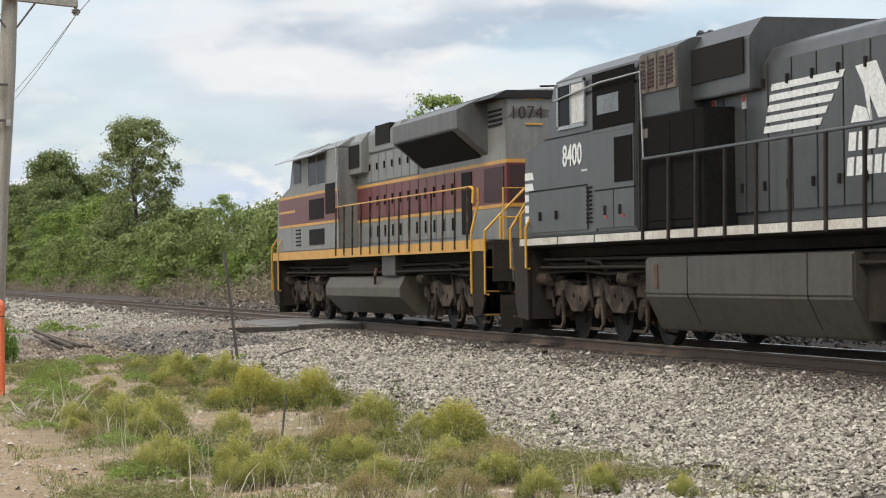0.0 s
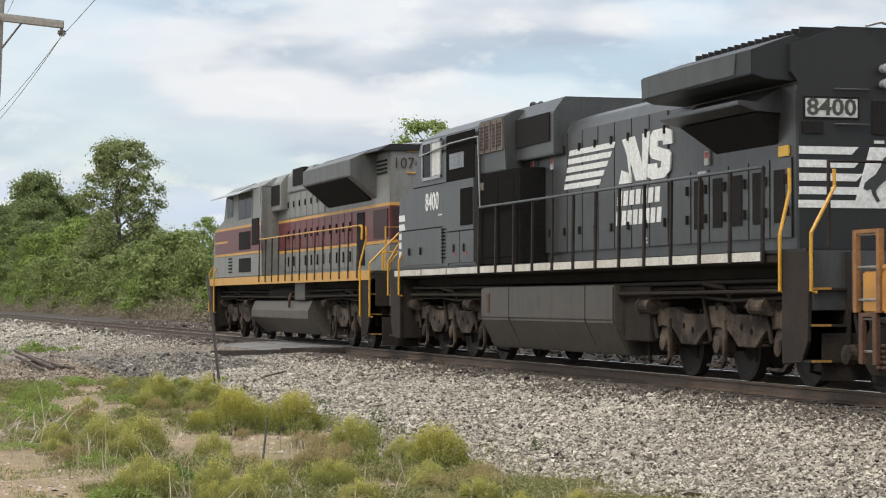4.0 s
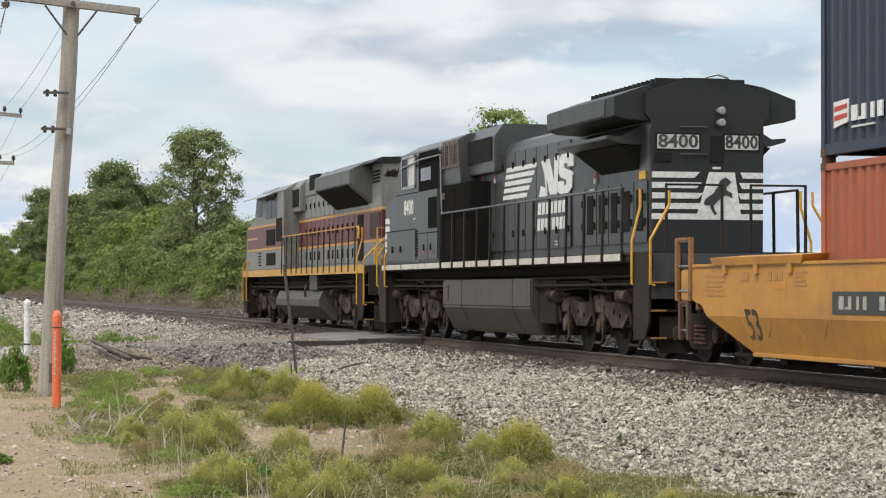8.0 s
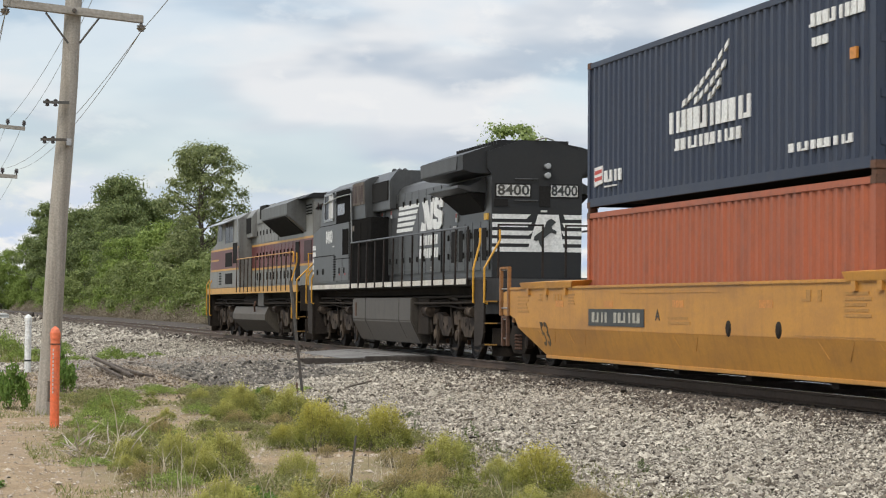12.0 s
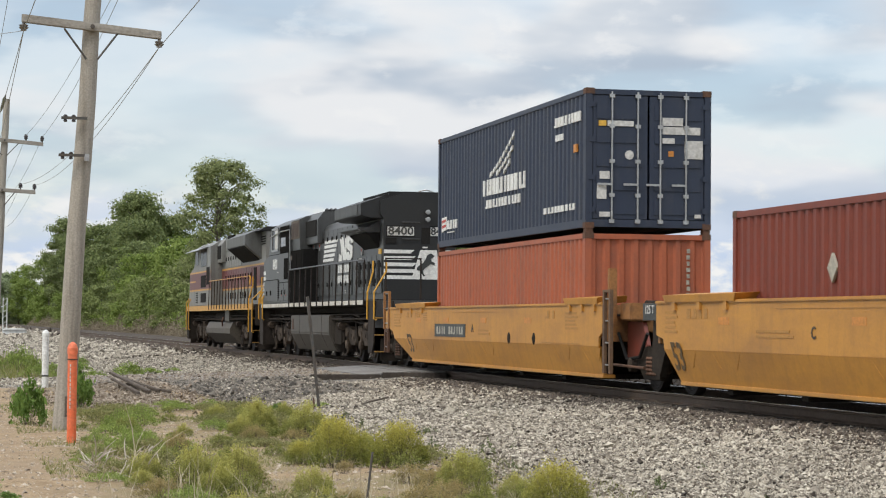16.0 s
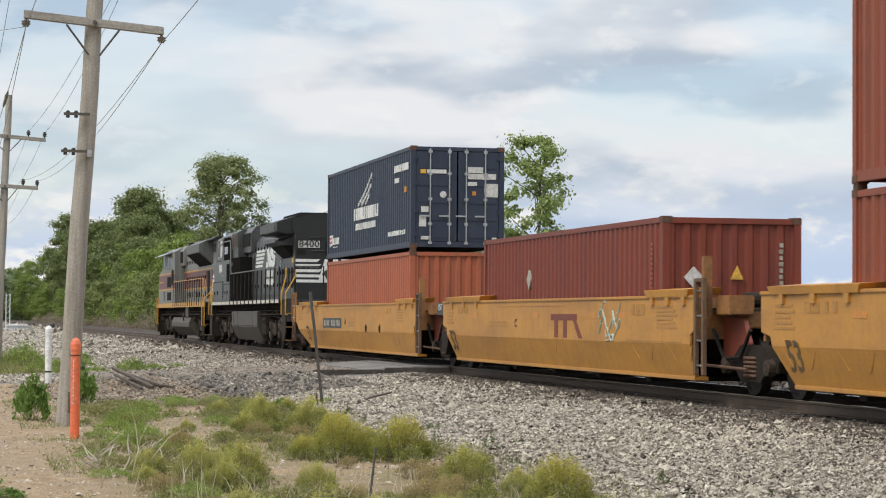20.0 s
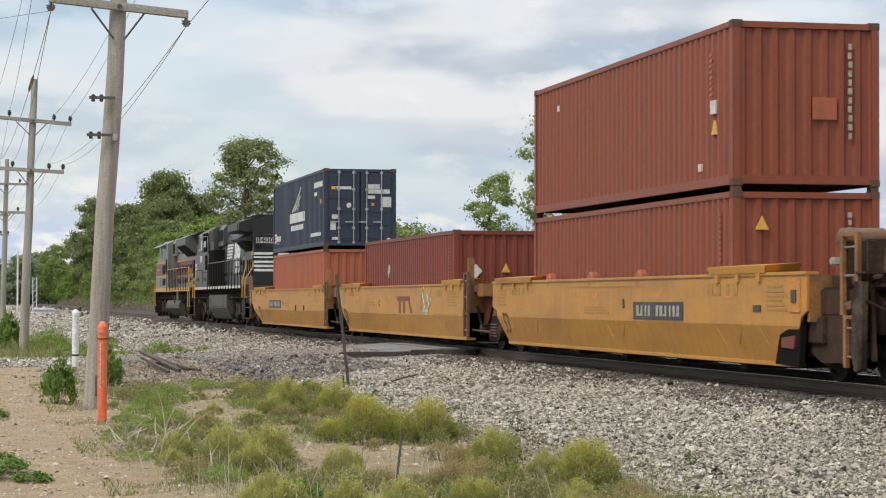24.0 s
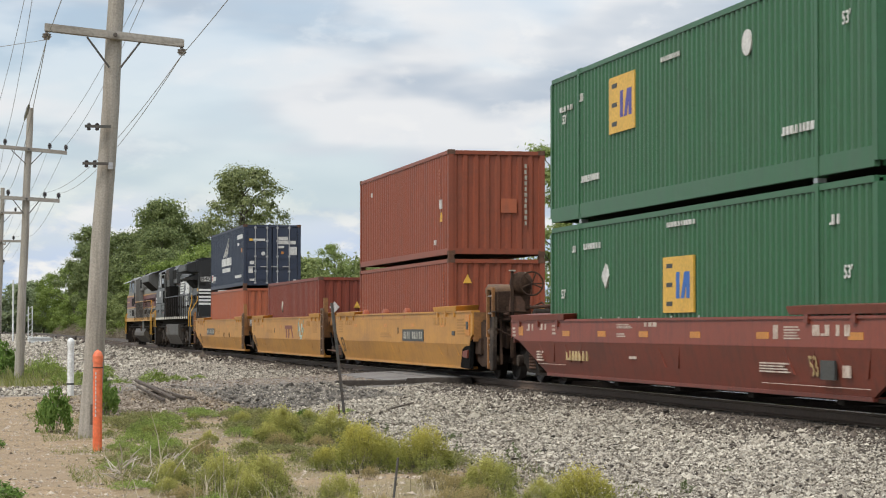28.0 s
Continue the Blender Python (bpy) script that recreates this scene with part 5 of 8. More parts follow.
def joint(car, sh, y):
    """What fills the gap between two units: shield plates, a connector housing, hanging rods and hoses."""
    part("shield_plate", Geo(sh).prism([(y - 0.05, 0.42), (y - 0.05, 1.2), (y - 0.9, 1.2), (y - 1.15, 0.8), (y - 1.05, 0.42)], "x", -1.05, -0.98), M_brown, car, "dark red shield plate", bevel=0.008)
    part("shield_plate", Geo(sh).prism([(y - 0.05, 0.42), (y - 0.05, 1.2), (y - 0.9, 1.2), (y - 1.15, 0.8), (y - 1.05, 0.42)], "x", 0.98, 1.05), M_brown, car, "dark red shield plate", bevel=0.008)
    part("connector_housing", Geo(sh).box(-0.55, 0.55, y - 1.7, y, 0.55, 1.15), M_under, car, bevel=0.03)
    part("guide_post", Geo(sh).box(-1.5, -1.36, y - 0.42, y - 0.30, 1.2, 2.12), M_wellend, car, "rusty upright post", bevel=0.01)
    for k, x in enumerate((-1.2, -0.8, 0.8, 1.2)):
        handrail(car, "hanging_hose", [(x, y, 1.0), (x, y - 0.5, 0.55 + 0.05 * k), (x, y - 1.2, 0.6), (x, y - 1.6, 1.0)], 0.03, M_screen, sh)
    handrail(car, "brake_rod", [(-1.3, y, 0.45), (-1.25, y - 1.6, 0.42)], 0.025, M_rust, sh)
    part("valve_box", Geo(sh).box(-1.3, -0.9, y - 1.0, y - 0.4, 1.22, 1.52), M_wellend, car, bevel=0.02)


def first_well():
    def marks(c, sh):
        plate(c, sh, 50.75, 53.75, 0.84, 1.13, -1.506)
        text_part("car_size_number", "53", 0.64, M_letter, c, (-1.462, 56.55 + sh, 0.63), (105.6, 0, -90), "faded black 53", 0.85)
        text_part("unit_letter", "A", 0.24, M_letter, c, (-1.506, 50.1 + sh, 1.03), LEFT_SIDE, "", 1.3)
        stencil(c, sh, [("r", -1.504, 48.6, 49.6, 0.9, 1.05, 2), ("r", -1.504, 57.6, 58.4, 1.05, 1.4, 5), ("b", -1.504, 56.3, 57.0, 1.28, 1.40, 2), ("b", -1.504, 55.4, 56.0, 1.28, 1.40, 3), ("r", -1.504, 54.6, 55.0, 1.2, 1.42, 4), ("r", -1.504, 47.2, 52.0, 1.385, 1.40, 1), ("r", -1.504, 42.1, 42.9, 1.05, 1.4, 5), ("b", -1.504, 43.6, 44.3, 1.25, 1.4, 2), ("r", -1.504, 42.0, 44.5, 0.79, 0.81, 1)], M_faint)
        for y in (52.4, 48.9, 45.3, 55.3):
            part("reflector_patch", Geo(sh).box(-1.505, -1.49, y, y + 0.5, 1.16, 1.27), M_patch, c)
        for y in (47.0, 45.1):
            part("round_fitting", Geo(sh).lathe([(0.07, -1.52), (0.12, -1.5), (0.12, -1.46)], (0, y, 0.86), "x", 12), M_under, c)

    def dress(c, sh, mid):
        car_truck(c, 59.6, sh)
        end_platform(c, sh, 58.9, 1, 1.35, M_wellend)
        end_platform(c, sh, 40.6, -1, 0.9, M_wellend)
        coupler(c, 60.15, 1, sh)
        guide_shelf(c, sh, 54.6, 58.1, 1.62, M_well)
        guide_shelf(c, sh, 40.7, 42.9, 1.62, M_well)
        car_ladder(c, 59.05, 59.65, 0.98, 1.95, -1.50, sh, M_wellend)
        car_ladder(c, 59.15, 59.5, 0.38, 0.98, -1.50, sh, M_rust)
        car_ladder(c, 40.0, 40.35, 0.30, 1.75, -1.53, sh, M_grimeyel)
        joint(c, sh, 40.6)
        part("end_box", Geo(sh).box(-1.5, -1.1, 58.9, 59.5, 0.98, 1.46), M_well, c, bevel=0.02)
    return well_car(40.6, 58.95, 1.75, 0.15, 1.50, 0.76, M_well, M_well, "weathered yellow double-stack well car, leading unit", marks, dress)


def second_well():
    def marks(c, sh):
        text_part("car_size_number", "53", 0.64, M_letter, c, (-1.474, 36.6 + sh, 0.63), (105.6, 0, -90), "faded black 53", 0.85)
        for pts in ([(28.5, 1.24), (26.75, 1.24), (26.75, 1.12), (28.5, 1.12)], [(28.25, 1.12), (28.0, 1.12), (28.0, 0.80), (28.25, 0.80)], [(27.65, 1.12), (27.4, 1.12), (27.4, 0.80), (27.65, 0.80)], [(27.0, 1.12), (26.8, 1.12), (26.4, 0.80), (26.65, 0.80)]):
            part("emblem_block", Geo(sh).prism(pts, "x", -1.506, -1.49), M_brown, c, "faded red emblem")
        text_part("unit_letter", "C", 0.24, M_letter, c, (-1.506, 31.1 + sh, 1.05), LEFT_SIDE, "", 1.0)
        stencil(c, sh, [("r", -1.504, 31.8, 33.2, 0.98, 1.12, 2), ("r", -1.504, 36.6, 37.2, 1.02, 1.4, 5), ("b", -1.504, 35.2, 36.2, 1.25, 1.4, 4), ("r", -1.504, 27.6, 32.5, 1.385, 1.40, 1), ("r", -1.504, 21.2, 22.2, 1.0, 1.4, 6), ("b", -1.504, 22.8, 23.6, 1.22, 1.4, 3), ("r", -1.504, 21.0, 23.8, 0.79, 0.81, 1)], M_faint)
        for y in (34.3, 29.4, 25.6, 23.9):
            part("reflector_patch", Geo(sh).box(-1.505, -1.49, y, y + 0.45, 1.16, 1.27), M_patch, c)
        # looping pale paint scrawl
        g = Geo(sh)
        for k in range(3):
            pts = [(-1.507, 25.15 - 0.40 * k + 0.22 * math.sin(a * 0.3 + k), 0.95 + 0.012 * a - 0.3 * (k == 1) + 0.12 * math.cos(a * 0.57 + k)) for a in range(36)]
            g.tube([p if p[2] > 0.78 else (p[0], p[1], 0.78) for p in pts], 0.011, 5)
        part("paint_scrawl", g, M_spray, c, "pale blue spray-painted scrawl")

    def dress(c, sh, mid):
        car_truck(c, 38.95, sh)
        end_platform(c, sh, 37.6, 1, 1.0, M_wellend)
        end_platform(c, sh, 20.35, -1, 0.9, M_wellend)
        guide_shelf(c, sh, 33.9, 37.2, 1.62, M_well)
        guide_shelf(c, sh, 20.5, 22.7, 1.62, M_well)
        car_ladder(c, 19.85, 20.2, 0.30, 1.78, -1.53, sh, M_grimeyel)
        joint(c, sh, 20.35)
        part("end_number_plate", Geo(sh).box(-1.45, -1.05, 37.64, 37.68, 1.1, 1.5), M_plate, c)
        part("truck_plate", Geo(sh).box(-1.47, -1.44, 37.74, 38.42, 1.22, 1.50), M_plate, c, "black plate on the end")
        text_part("truck_number", "125 T", 0.20, M_label, c, (-1.474, 38.08 + sh, 1.39), LEFT_SIDE, "white stencilled mark", 1.0, bold=0.01)
        part("side_bracket", Geo(sh).prism([(37.5, 1.5), (38.0, 1.5), (38.1, 0.4), (37.7, 0.3), (37.3, 0.9)], "x", -1.42, -1.3), M_under, c, "dark steel bracket")
    return well_car(20.35, 37.65, 0.5, 0.15, 1.50, 0.76, M_well, M_well, "weathered yellow well car, middle unit with faded red emblem", marks, dress)


def third_well():
    def marks(c, sh):
        plate(c, sh, 4.4, 7.1, 0.82, 1.12, -1.506)
        text_part("car_size_number", "53", 0.64, M_letter, c, (-1.462, 16.35 + sh, 0.63), (105.6, 0, -90), "faded black 53", 0.85)
        text_part("unit_letter", "B", 0.24, M_letter, c, (-1.506, 7.7 + sh, 1.08), LEFT_SIDE, "", 1.0)
        stencil(c, sh, [("r", -1.504, 8.6, 10.2, 0.9, 1.05, 3), ("r", -1.504, 16.3, 17.0, 1.02, 1.4, 5), ("b", -1.504, 14.8, 16.0, 1.25, 1.4, 4), ("r", -1.504, 6.5, 11.5, 1.385, 1.40, 1), ("r", -1.504, -0.2, 0.6, 1.0, 1.4, 6), ("b", -1.504, 1.8, 3.3, 1.22, 1.4, 4)], M_faint)
        for y in (13.9, 9.3, 5.6, 2.0):
            part("reflector_patch", Geo(sh).box(-1.505, -1.49, y, y + 0.45, 1.18, 1.27), M_patch, c)
        for y in (12.9, 9.9, 6.9):
            part("chord_lug", Geo(sh).lathe([(0.13, -1.5), (0.16, -1.47), (0.16, -1.36), (0.13, -1.34)], (0, y, 1.52), "x", 12), M_orange, c, "orange lifting lug")
        part("placard_box", Geo(sh).box(-1.515, -1.49, 0.85, 1.15, 0.98, 1.08), M_plate, c)
        part("placard_box", Geo(sh).box(-1.535, -1.49, -0.60, -0.42, 1.12, 1.30), M_plate, c)

    def dress(c, sh, mid):
        car_truck(c, 18.9, sh)
        car_truck(c, -1.15, sh)
        end_platform(c, sh, 17.55, 1, 1.0, M_wellend)
        end_platform(c, sh, -0.9, -1, 1.9, M_wellend)
        guide_shelf(c, sh, 14.0, 17.2, 1.62, M_well)
        guide_shelf(c, sh, 0.5, 3.1, 1.66, M_well)
        coupler(c, -2.7, -1, sh)
        car_ladder(c, -2.45, -1.95, 0.95, 2.05, -1.38, sh, M_wellend)
        car_ladder(c, -2.45, -2.05, 0.25, 0.95, -1.38, sh, M_wellend)
        part("end_panel", Geo(sh).box(-1.518, -1.49, -0.72, -0.30, 0.98, 1.46), M_patch, c, "bright orange-yellow end panel", bevel=0.004)
        # dark blocks added to fill the car end where shade lies
        part("axle_shroud", Geo(sh).prism([(-0.5, 0.95), (-0.62, 0.40), (-1.0, 0.28), (-1.9, 0.30), (-2.2, 0.62), (-2.2, 0.95)], "x", -1.30, -1.24), M_brownsteel, c, "dark block added to fill the shaded space by the wheels", bevel=0.01)
        part("end_wall_frame", Geo(sh).box(-1.30, -1.22, -2.2, -0.95, 0.95, 1.30), M_brownsteel, c, bevel=0.01)
        part("reservoir_stay", Geo(sh).box(-1.34, -0.62, -2.02, -1.95, 1.33, 1.95), M_brownsteel, c, bevel=0.01)
        part("brake_reservoir", Geo(sh).lathe([(0.06, -1.38), (0.15, -1.32), (0.15, -0.72), (0.06, -0.66)], (0, -1.75, 1.98), "x", 16), M_grimeyel, c, "rusty yellow air cylinder", smooth=True)
        for x in (-1.24, -0.88):
            part("reservoir_bracket", Geo(sh).prism([(-1.92, 1.33), (-1.60, 1.33), (-1.66, 1.86), (-1.86, 1.86)], "x", x - 0.04, x + 0.04), M_truck, c, "grimy bracket", bevel=0.01)
        for k in range(6):
            part("valve_block", Geo(sh).box(-1.3 + 0.3 * k, -1.12 + 0.3 * k, -2.35 - 0.06 * (k % 3), -2.05, 1.36, 1.50 + 0.07 * ((k * 2) % 3)), (M_truck, M_brownsteel, M_rust)[k % 3], c, bevel=0.015)
        # black plate added where the open well corner is only shade
        part("corner_pocket", Geo(sh).prism([(-0.72, 0.90), (0.12, 0.66), (0.30, 0.24), (-0.62, 0.22)], "x", -1.49, -1.40), M_sootvoid, c, "black plate for the shaded open corner of the well", bevel=0.006)
        part("corner_bracket", Geo(sh).prism([(-0.55, 0.66), (-0.02, 0.62), (0.0, 0.48), (-0.50, 0.46)], "x", -1.52, -1.44), M_brown, c, "dark red corner bracket", bevel=0.012)
        part("corner_bracket", Geo(sh).box(-1.36, -1.1, -1.2, -0.55, 0.55, 0.92), M_brownsteel, c, bevel=0.02)
        part("brake_stand", Geo(sh).prism([(-1.06, 0.5), (-0.99, 0.5), (-0.98, 1.4), (-0.99, 2.40), (-1.05, 2.40)], "y", -2.78, -2.70), M_brownsteel, c, "dark brown upright brake stand", bevel=0.01)
        part("stand_cap", Geo(sh).box(-1.09, -0.95, -2.80, -2.68, 2.40, 2.43), M_faded, c, "pale cap of the stand", bevel=0.006)
        part("brake_gearbox", Geo(sh).lathe([(0.05, -2.80), (0.20, -2.79), (0.25, -2.74), (0.25, -2.60), (0.21, -2.54), (0.08, -2.52)], (-0.80, 0, 2.14), "y", 18), M_brownsteel, c, "round brown brake gear case", smooth=True)
        part("gearbox_bracket", Geo(sh).prism([(-1.0, 1.55), (-0.62, 1.55), (-0.58, 2.0), (-0.98, 2.1)], "y", -2.70, -2.56), M_brownsteel, c, bevel=0.02)
        part("brake_housing", Geo(sh).prism([(-1.05, 1.37), (-0.70, 1.37), (-0.72, 1.70), (-0.80, 1.86), (-1.0, 1.86)], "y", -2.74, -2.45), M_rust, c, "rusty chain housing", bevel=0.02)
        part("brake_platform", Geo(sh).box(-1.2, 0.9, -2.75, -2.3, 1.33, 1.37), M_brownsteel, c)
        for x in (-0.72, 0.62):
            part("platform_leg", Geo(sh).box(x - 0.06, x + 0.06, -2.7, -2.55, 0.9, 1.33), M_brownsteel, c, bevel=0.01)
        part("end_wall_plate", Geo(sh).prism([(-0.95, 0.9), (-0.95, 1.5), (-2.2, 1.45), (-2.7, 1.1), (-2.6, 0.7)], "x", -1.12, -1.05), M_brownsteel, c)
        part("side_hanger", Geo(sh).prism([(-2.75, 1.4), (-2.45, 1.4), (-2.3, 0.5), (-2.45, 0.2), (-2.7, 0.25)], "x", -1.44, -1.36), M_truck, c, "grimy steel hanger", bevel=0.01)
        for k in range(4):
            handrail(c, "air_line", [(-1.1 + 0.2 * k, -1.0, 1.42), (-1.0 + 0.3 * k, -1.8, 1.55 + 0.06 * k), (-0.9 + 0.35 * k, -2.6, 1.38)], 0.022, M_brownsteel, sh)
        part("cross_sill", Geo(sh).box(-1.42, 1.42, -2.30, -2.12, 1.02, 1.14), M_grimeyel, c, "grimy yellow cross sill", bevel=0.015)
        part("tread_board", Geo(sh).box(-1.42, -0.7, -2.80, -2.45, 1.50, 1.53), M_brownsteel, c, "perforated crossover step", bevel=0.004)
        for x in (-1.25, -0.95):
            part("stand_brace", Geo(sh).prism([(-2.72, 0.35), (-2.62, 0.35), (-2.50, 1.33), (-2.62, 1.33)], "x", x - 0.03, x + 0.03), M_brownsteel, c, bevel=0.008)
        part("valve_body", Geo(sh).lathe([(0.04, -0.5), (0.11, -0.46), (0.11, -0.2), (0.05, -0.16)], (0, -0.35, 1.72), "x", 12), M_rust, c, "rusty control valve", smooth=True)
        part("valve_tag", Geo(sh).box(-0.95, -0.80, -0.55, -0.40, 1.64, 1.76), M_faded, c, "pale valve cover", bevel=0.02)
        wheel_at = (-0.62, -2.90, 2.13)
        pts = [(wheel_at[0] + 0.26 * math.cos(a * math.pi / 8), wheel_at[1], wheel_at[2] + 0.26 * math.sin(a * math.pi / 8)) for a in range(17)]
        bw = part("brake_wheel", Geo(sh).tube(pts, 0.020), M_brownsteel, c, "round brake hand wheel")
        for a in range(0, 16, 3):
            part("spoke", Geo(sh).rod(pts[a], wheel_at, 0.016, 6), M_brownsteel, bw)
        handrail(c, "end_rail", [(-1.3, -2.6, 1.35), (-1.3, -2.6, 1.95), (-0.95, -2.7, 1.95)], 0.02, M_brownsteel, sh)
        handrail(c, "end_hose", [(-0.5, -2.8, 1.1), (-0.6, -3.0, 0.6), (-0.3, -3.3, 0.5)], 0.03, M_screen, sh)
        handrail(c, "brake_rigging", [(-1.2, -2.2, 1.4), (-0.6, -2.6, 1.6), (0.4, -2.6, 1.7), (0.8, -2.2, 1.4)], 0.04, M_rust, sh)
        part("uncoupling_lever", Geo(sh).tube([(-1.4, -2.75, 1.15), (-0.9, -2.8, 0.9), (-0.1, -2.85, 0.95)], 0.018), M_brownsteel, c)
    return well_car(-0.95, 17.55, 0.6, 0.75, 1.52, 0.78, M_well, M_well, "weathered yellow well car, rear unit with brake stand", marks, dress)


def fourth_well():
    def marks(c, sh):
        for y in (-8.6, -11.0, -13.5, -16.2, -19.2, -22.6):
            part("reflector_patch", Geo(sh).box(-1.505, -1.49, y - 0.5, y, 1.0, 1.1), M_patch, c)
        part("reflector_patch", Geo(sh).box(-1.505, -1.49, -5.55, -5.2, 1.0, 1.2), M_patch, c)
        stencil(c, sh, [("b", -1.504, -6.4, -5.85, 1.1, 1.24, 2), ("b", -1.504, -7.4, -6.9, 1.12, 1.24, 2), ("r", -1.504, -8.1, -7.85, 1.03, 1.25, 3), ("r", -1.504, -13.1, -12.2, 1.15, 1.24, 3), ("b", -1.504, -14.5, -13.7, 1.18, 1.25, 3), ("r", -1.504, -4.95, -4.7, 0.98, 1.2, 3),
                        ("b", -1.504, -20.1, -19.8, 1.0, 1.2, 1), ("r", -1.504, -20.9, -20.3, 1.0, 1.2, 5), ("b", -1.504, -22.7, -21.3, 1.05, 1.2, 4), ("r", -1.504, -12.7, -12.2, 1.0, 1.08, 2)], M_cream)
        stencil(c, sh, [("b", -1.462, -10.2, -8.6, 0.54, 0.72, 7)], M_sand)
        stencil(c, sh, [("r", -1.462, -7.0, -6.5, 0.5, 0.72, 4), ("r", -1.46, -8.6, -6.6, 0.44, 0.455, 1), ("r", -1.46, -13.2, -12.8, 0.62, 0.7, 1), ("r", -1.46, -20.4, -19.2, 0.52, 0.68, 4), ("r", -1.46, -23.2, -19.3, 0.36, 0.375, 1), ("b", -1.46, -22.6, -22.2, 0.5, 0.66, 1)], M_cream)
        text_part("car_size_number", "53", 0.40, M_sand, c, (-1.455, -21.3 + sh, 0.62), (102, 0, -90), "pale 53", 0.8)
        part("placard_box", Geo(sh).box(-1.49, -1.45, -22.1, -21.6, 0.46, 0.72), M_plate, c)

    def dress(c, sh, mid):
        car_truck(c, -5.0, sh)
        car_truck(c, -26.0, sh)
        end_platform(c, sh, -4.6, 1, 1.0, M_redwell)
        end_platform(c, sh, -25.3, -1, 1.6, M_redwell)
        coupler(c, -3.65, 1, sh)
        coupler(c, -26.9, -1, sh)
        guide_shelf(c, sh, -8.9, -4.7, 1.42, M_redwell)
        guide_shelf(c, sh, -25.2, -20.5, 1.46, M_redwell)
        part("end_bracket", Geo(sh).box(-1.45, -1.15, -4.55, -4.35, 1.0, 1.4), M_redlite, c, "pale red end bracket", bevel=0.02)
        handrail(c, "grab_rail", [(-1.42, -4.42, 1.2), (-1.46, -4.42, 0.95)], 0.014, M_redlite, sh)
        part("side_gusset", Geo(sh).prism([(-4.6, 1.2), (-4.6, 0.75), (-3.9, 0.95), (-3.8, 1.2)], "x", -1.2, -1.1), M_redwell, c)
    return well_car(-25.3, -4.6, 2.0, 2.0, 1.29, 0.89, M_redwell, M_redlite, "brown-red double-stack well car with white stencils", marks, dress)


# ---- containers
def corrugated(length, z0, z1, x, depth, period, sign):
    """A corrugated steel sheet along y at the side x, with its thickness."""
    g = Geo()
    pts, y, k = [], -length / 2, 0
    n = max(2, round(length / period))
    p = length / n
    for i in range(n):
        y = -length / 2 + i * p
        pts += [(x, y), (x, y + 0.30 * p), (x - sign * depth, y + 0.46 * p), (x - sign * depth, y + 0.84 * p)]
    pts.append((x, length / 2))
    back = [(a - sign * 0.01, b) for a, b in pts]
    m = len(pts)
    verts = [(a, b, z) for z in (z0, z1) for a, b in pts] + [(a, b, z) for z in (z0, z1) for a, b in back]
    faces = [(i, i + 1, i + 1 + m, i + m) for i in range(m - 1)] + [(2 * m + i, 3 * m + i, 3 * m + i + 1, 2 * m + i + 1) for i in range(m - 1)]
    return g.add(verts, faces)


def turn_geo(g):
    """Swaps the sheet from a side to an end."""
    g.v = [(y, x, z) for x, y, z in g.v]
    return g


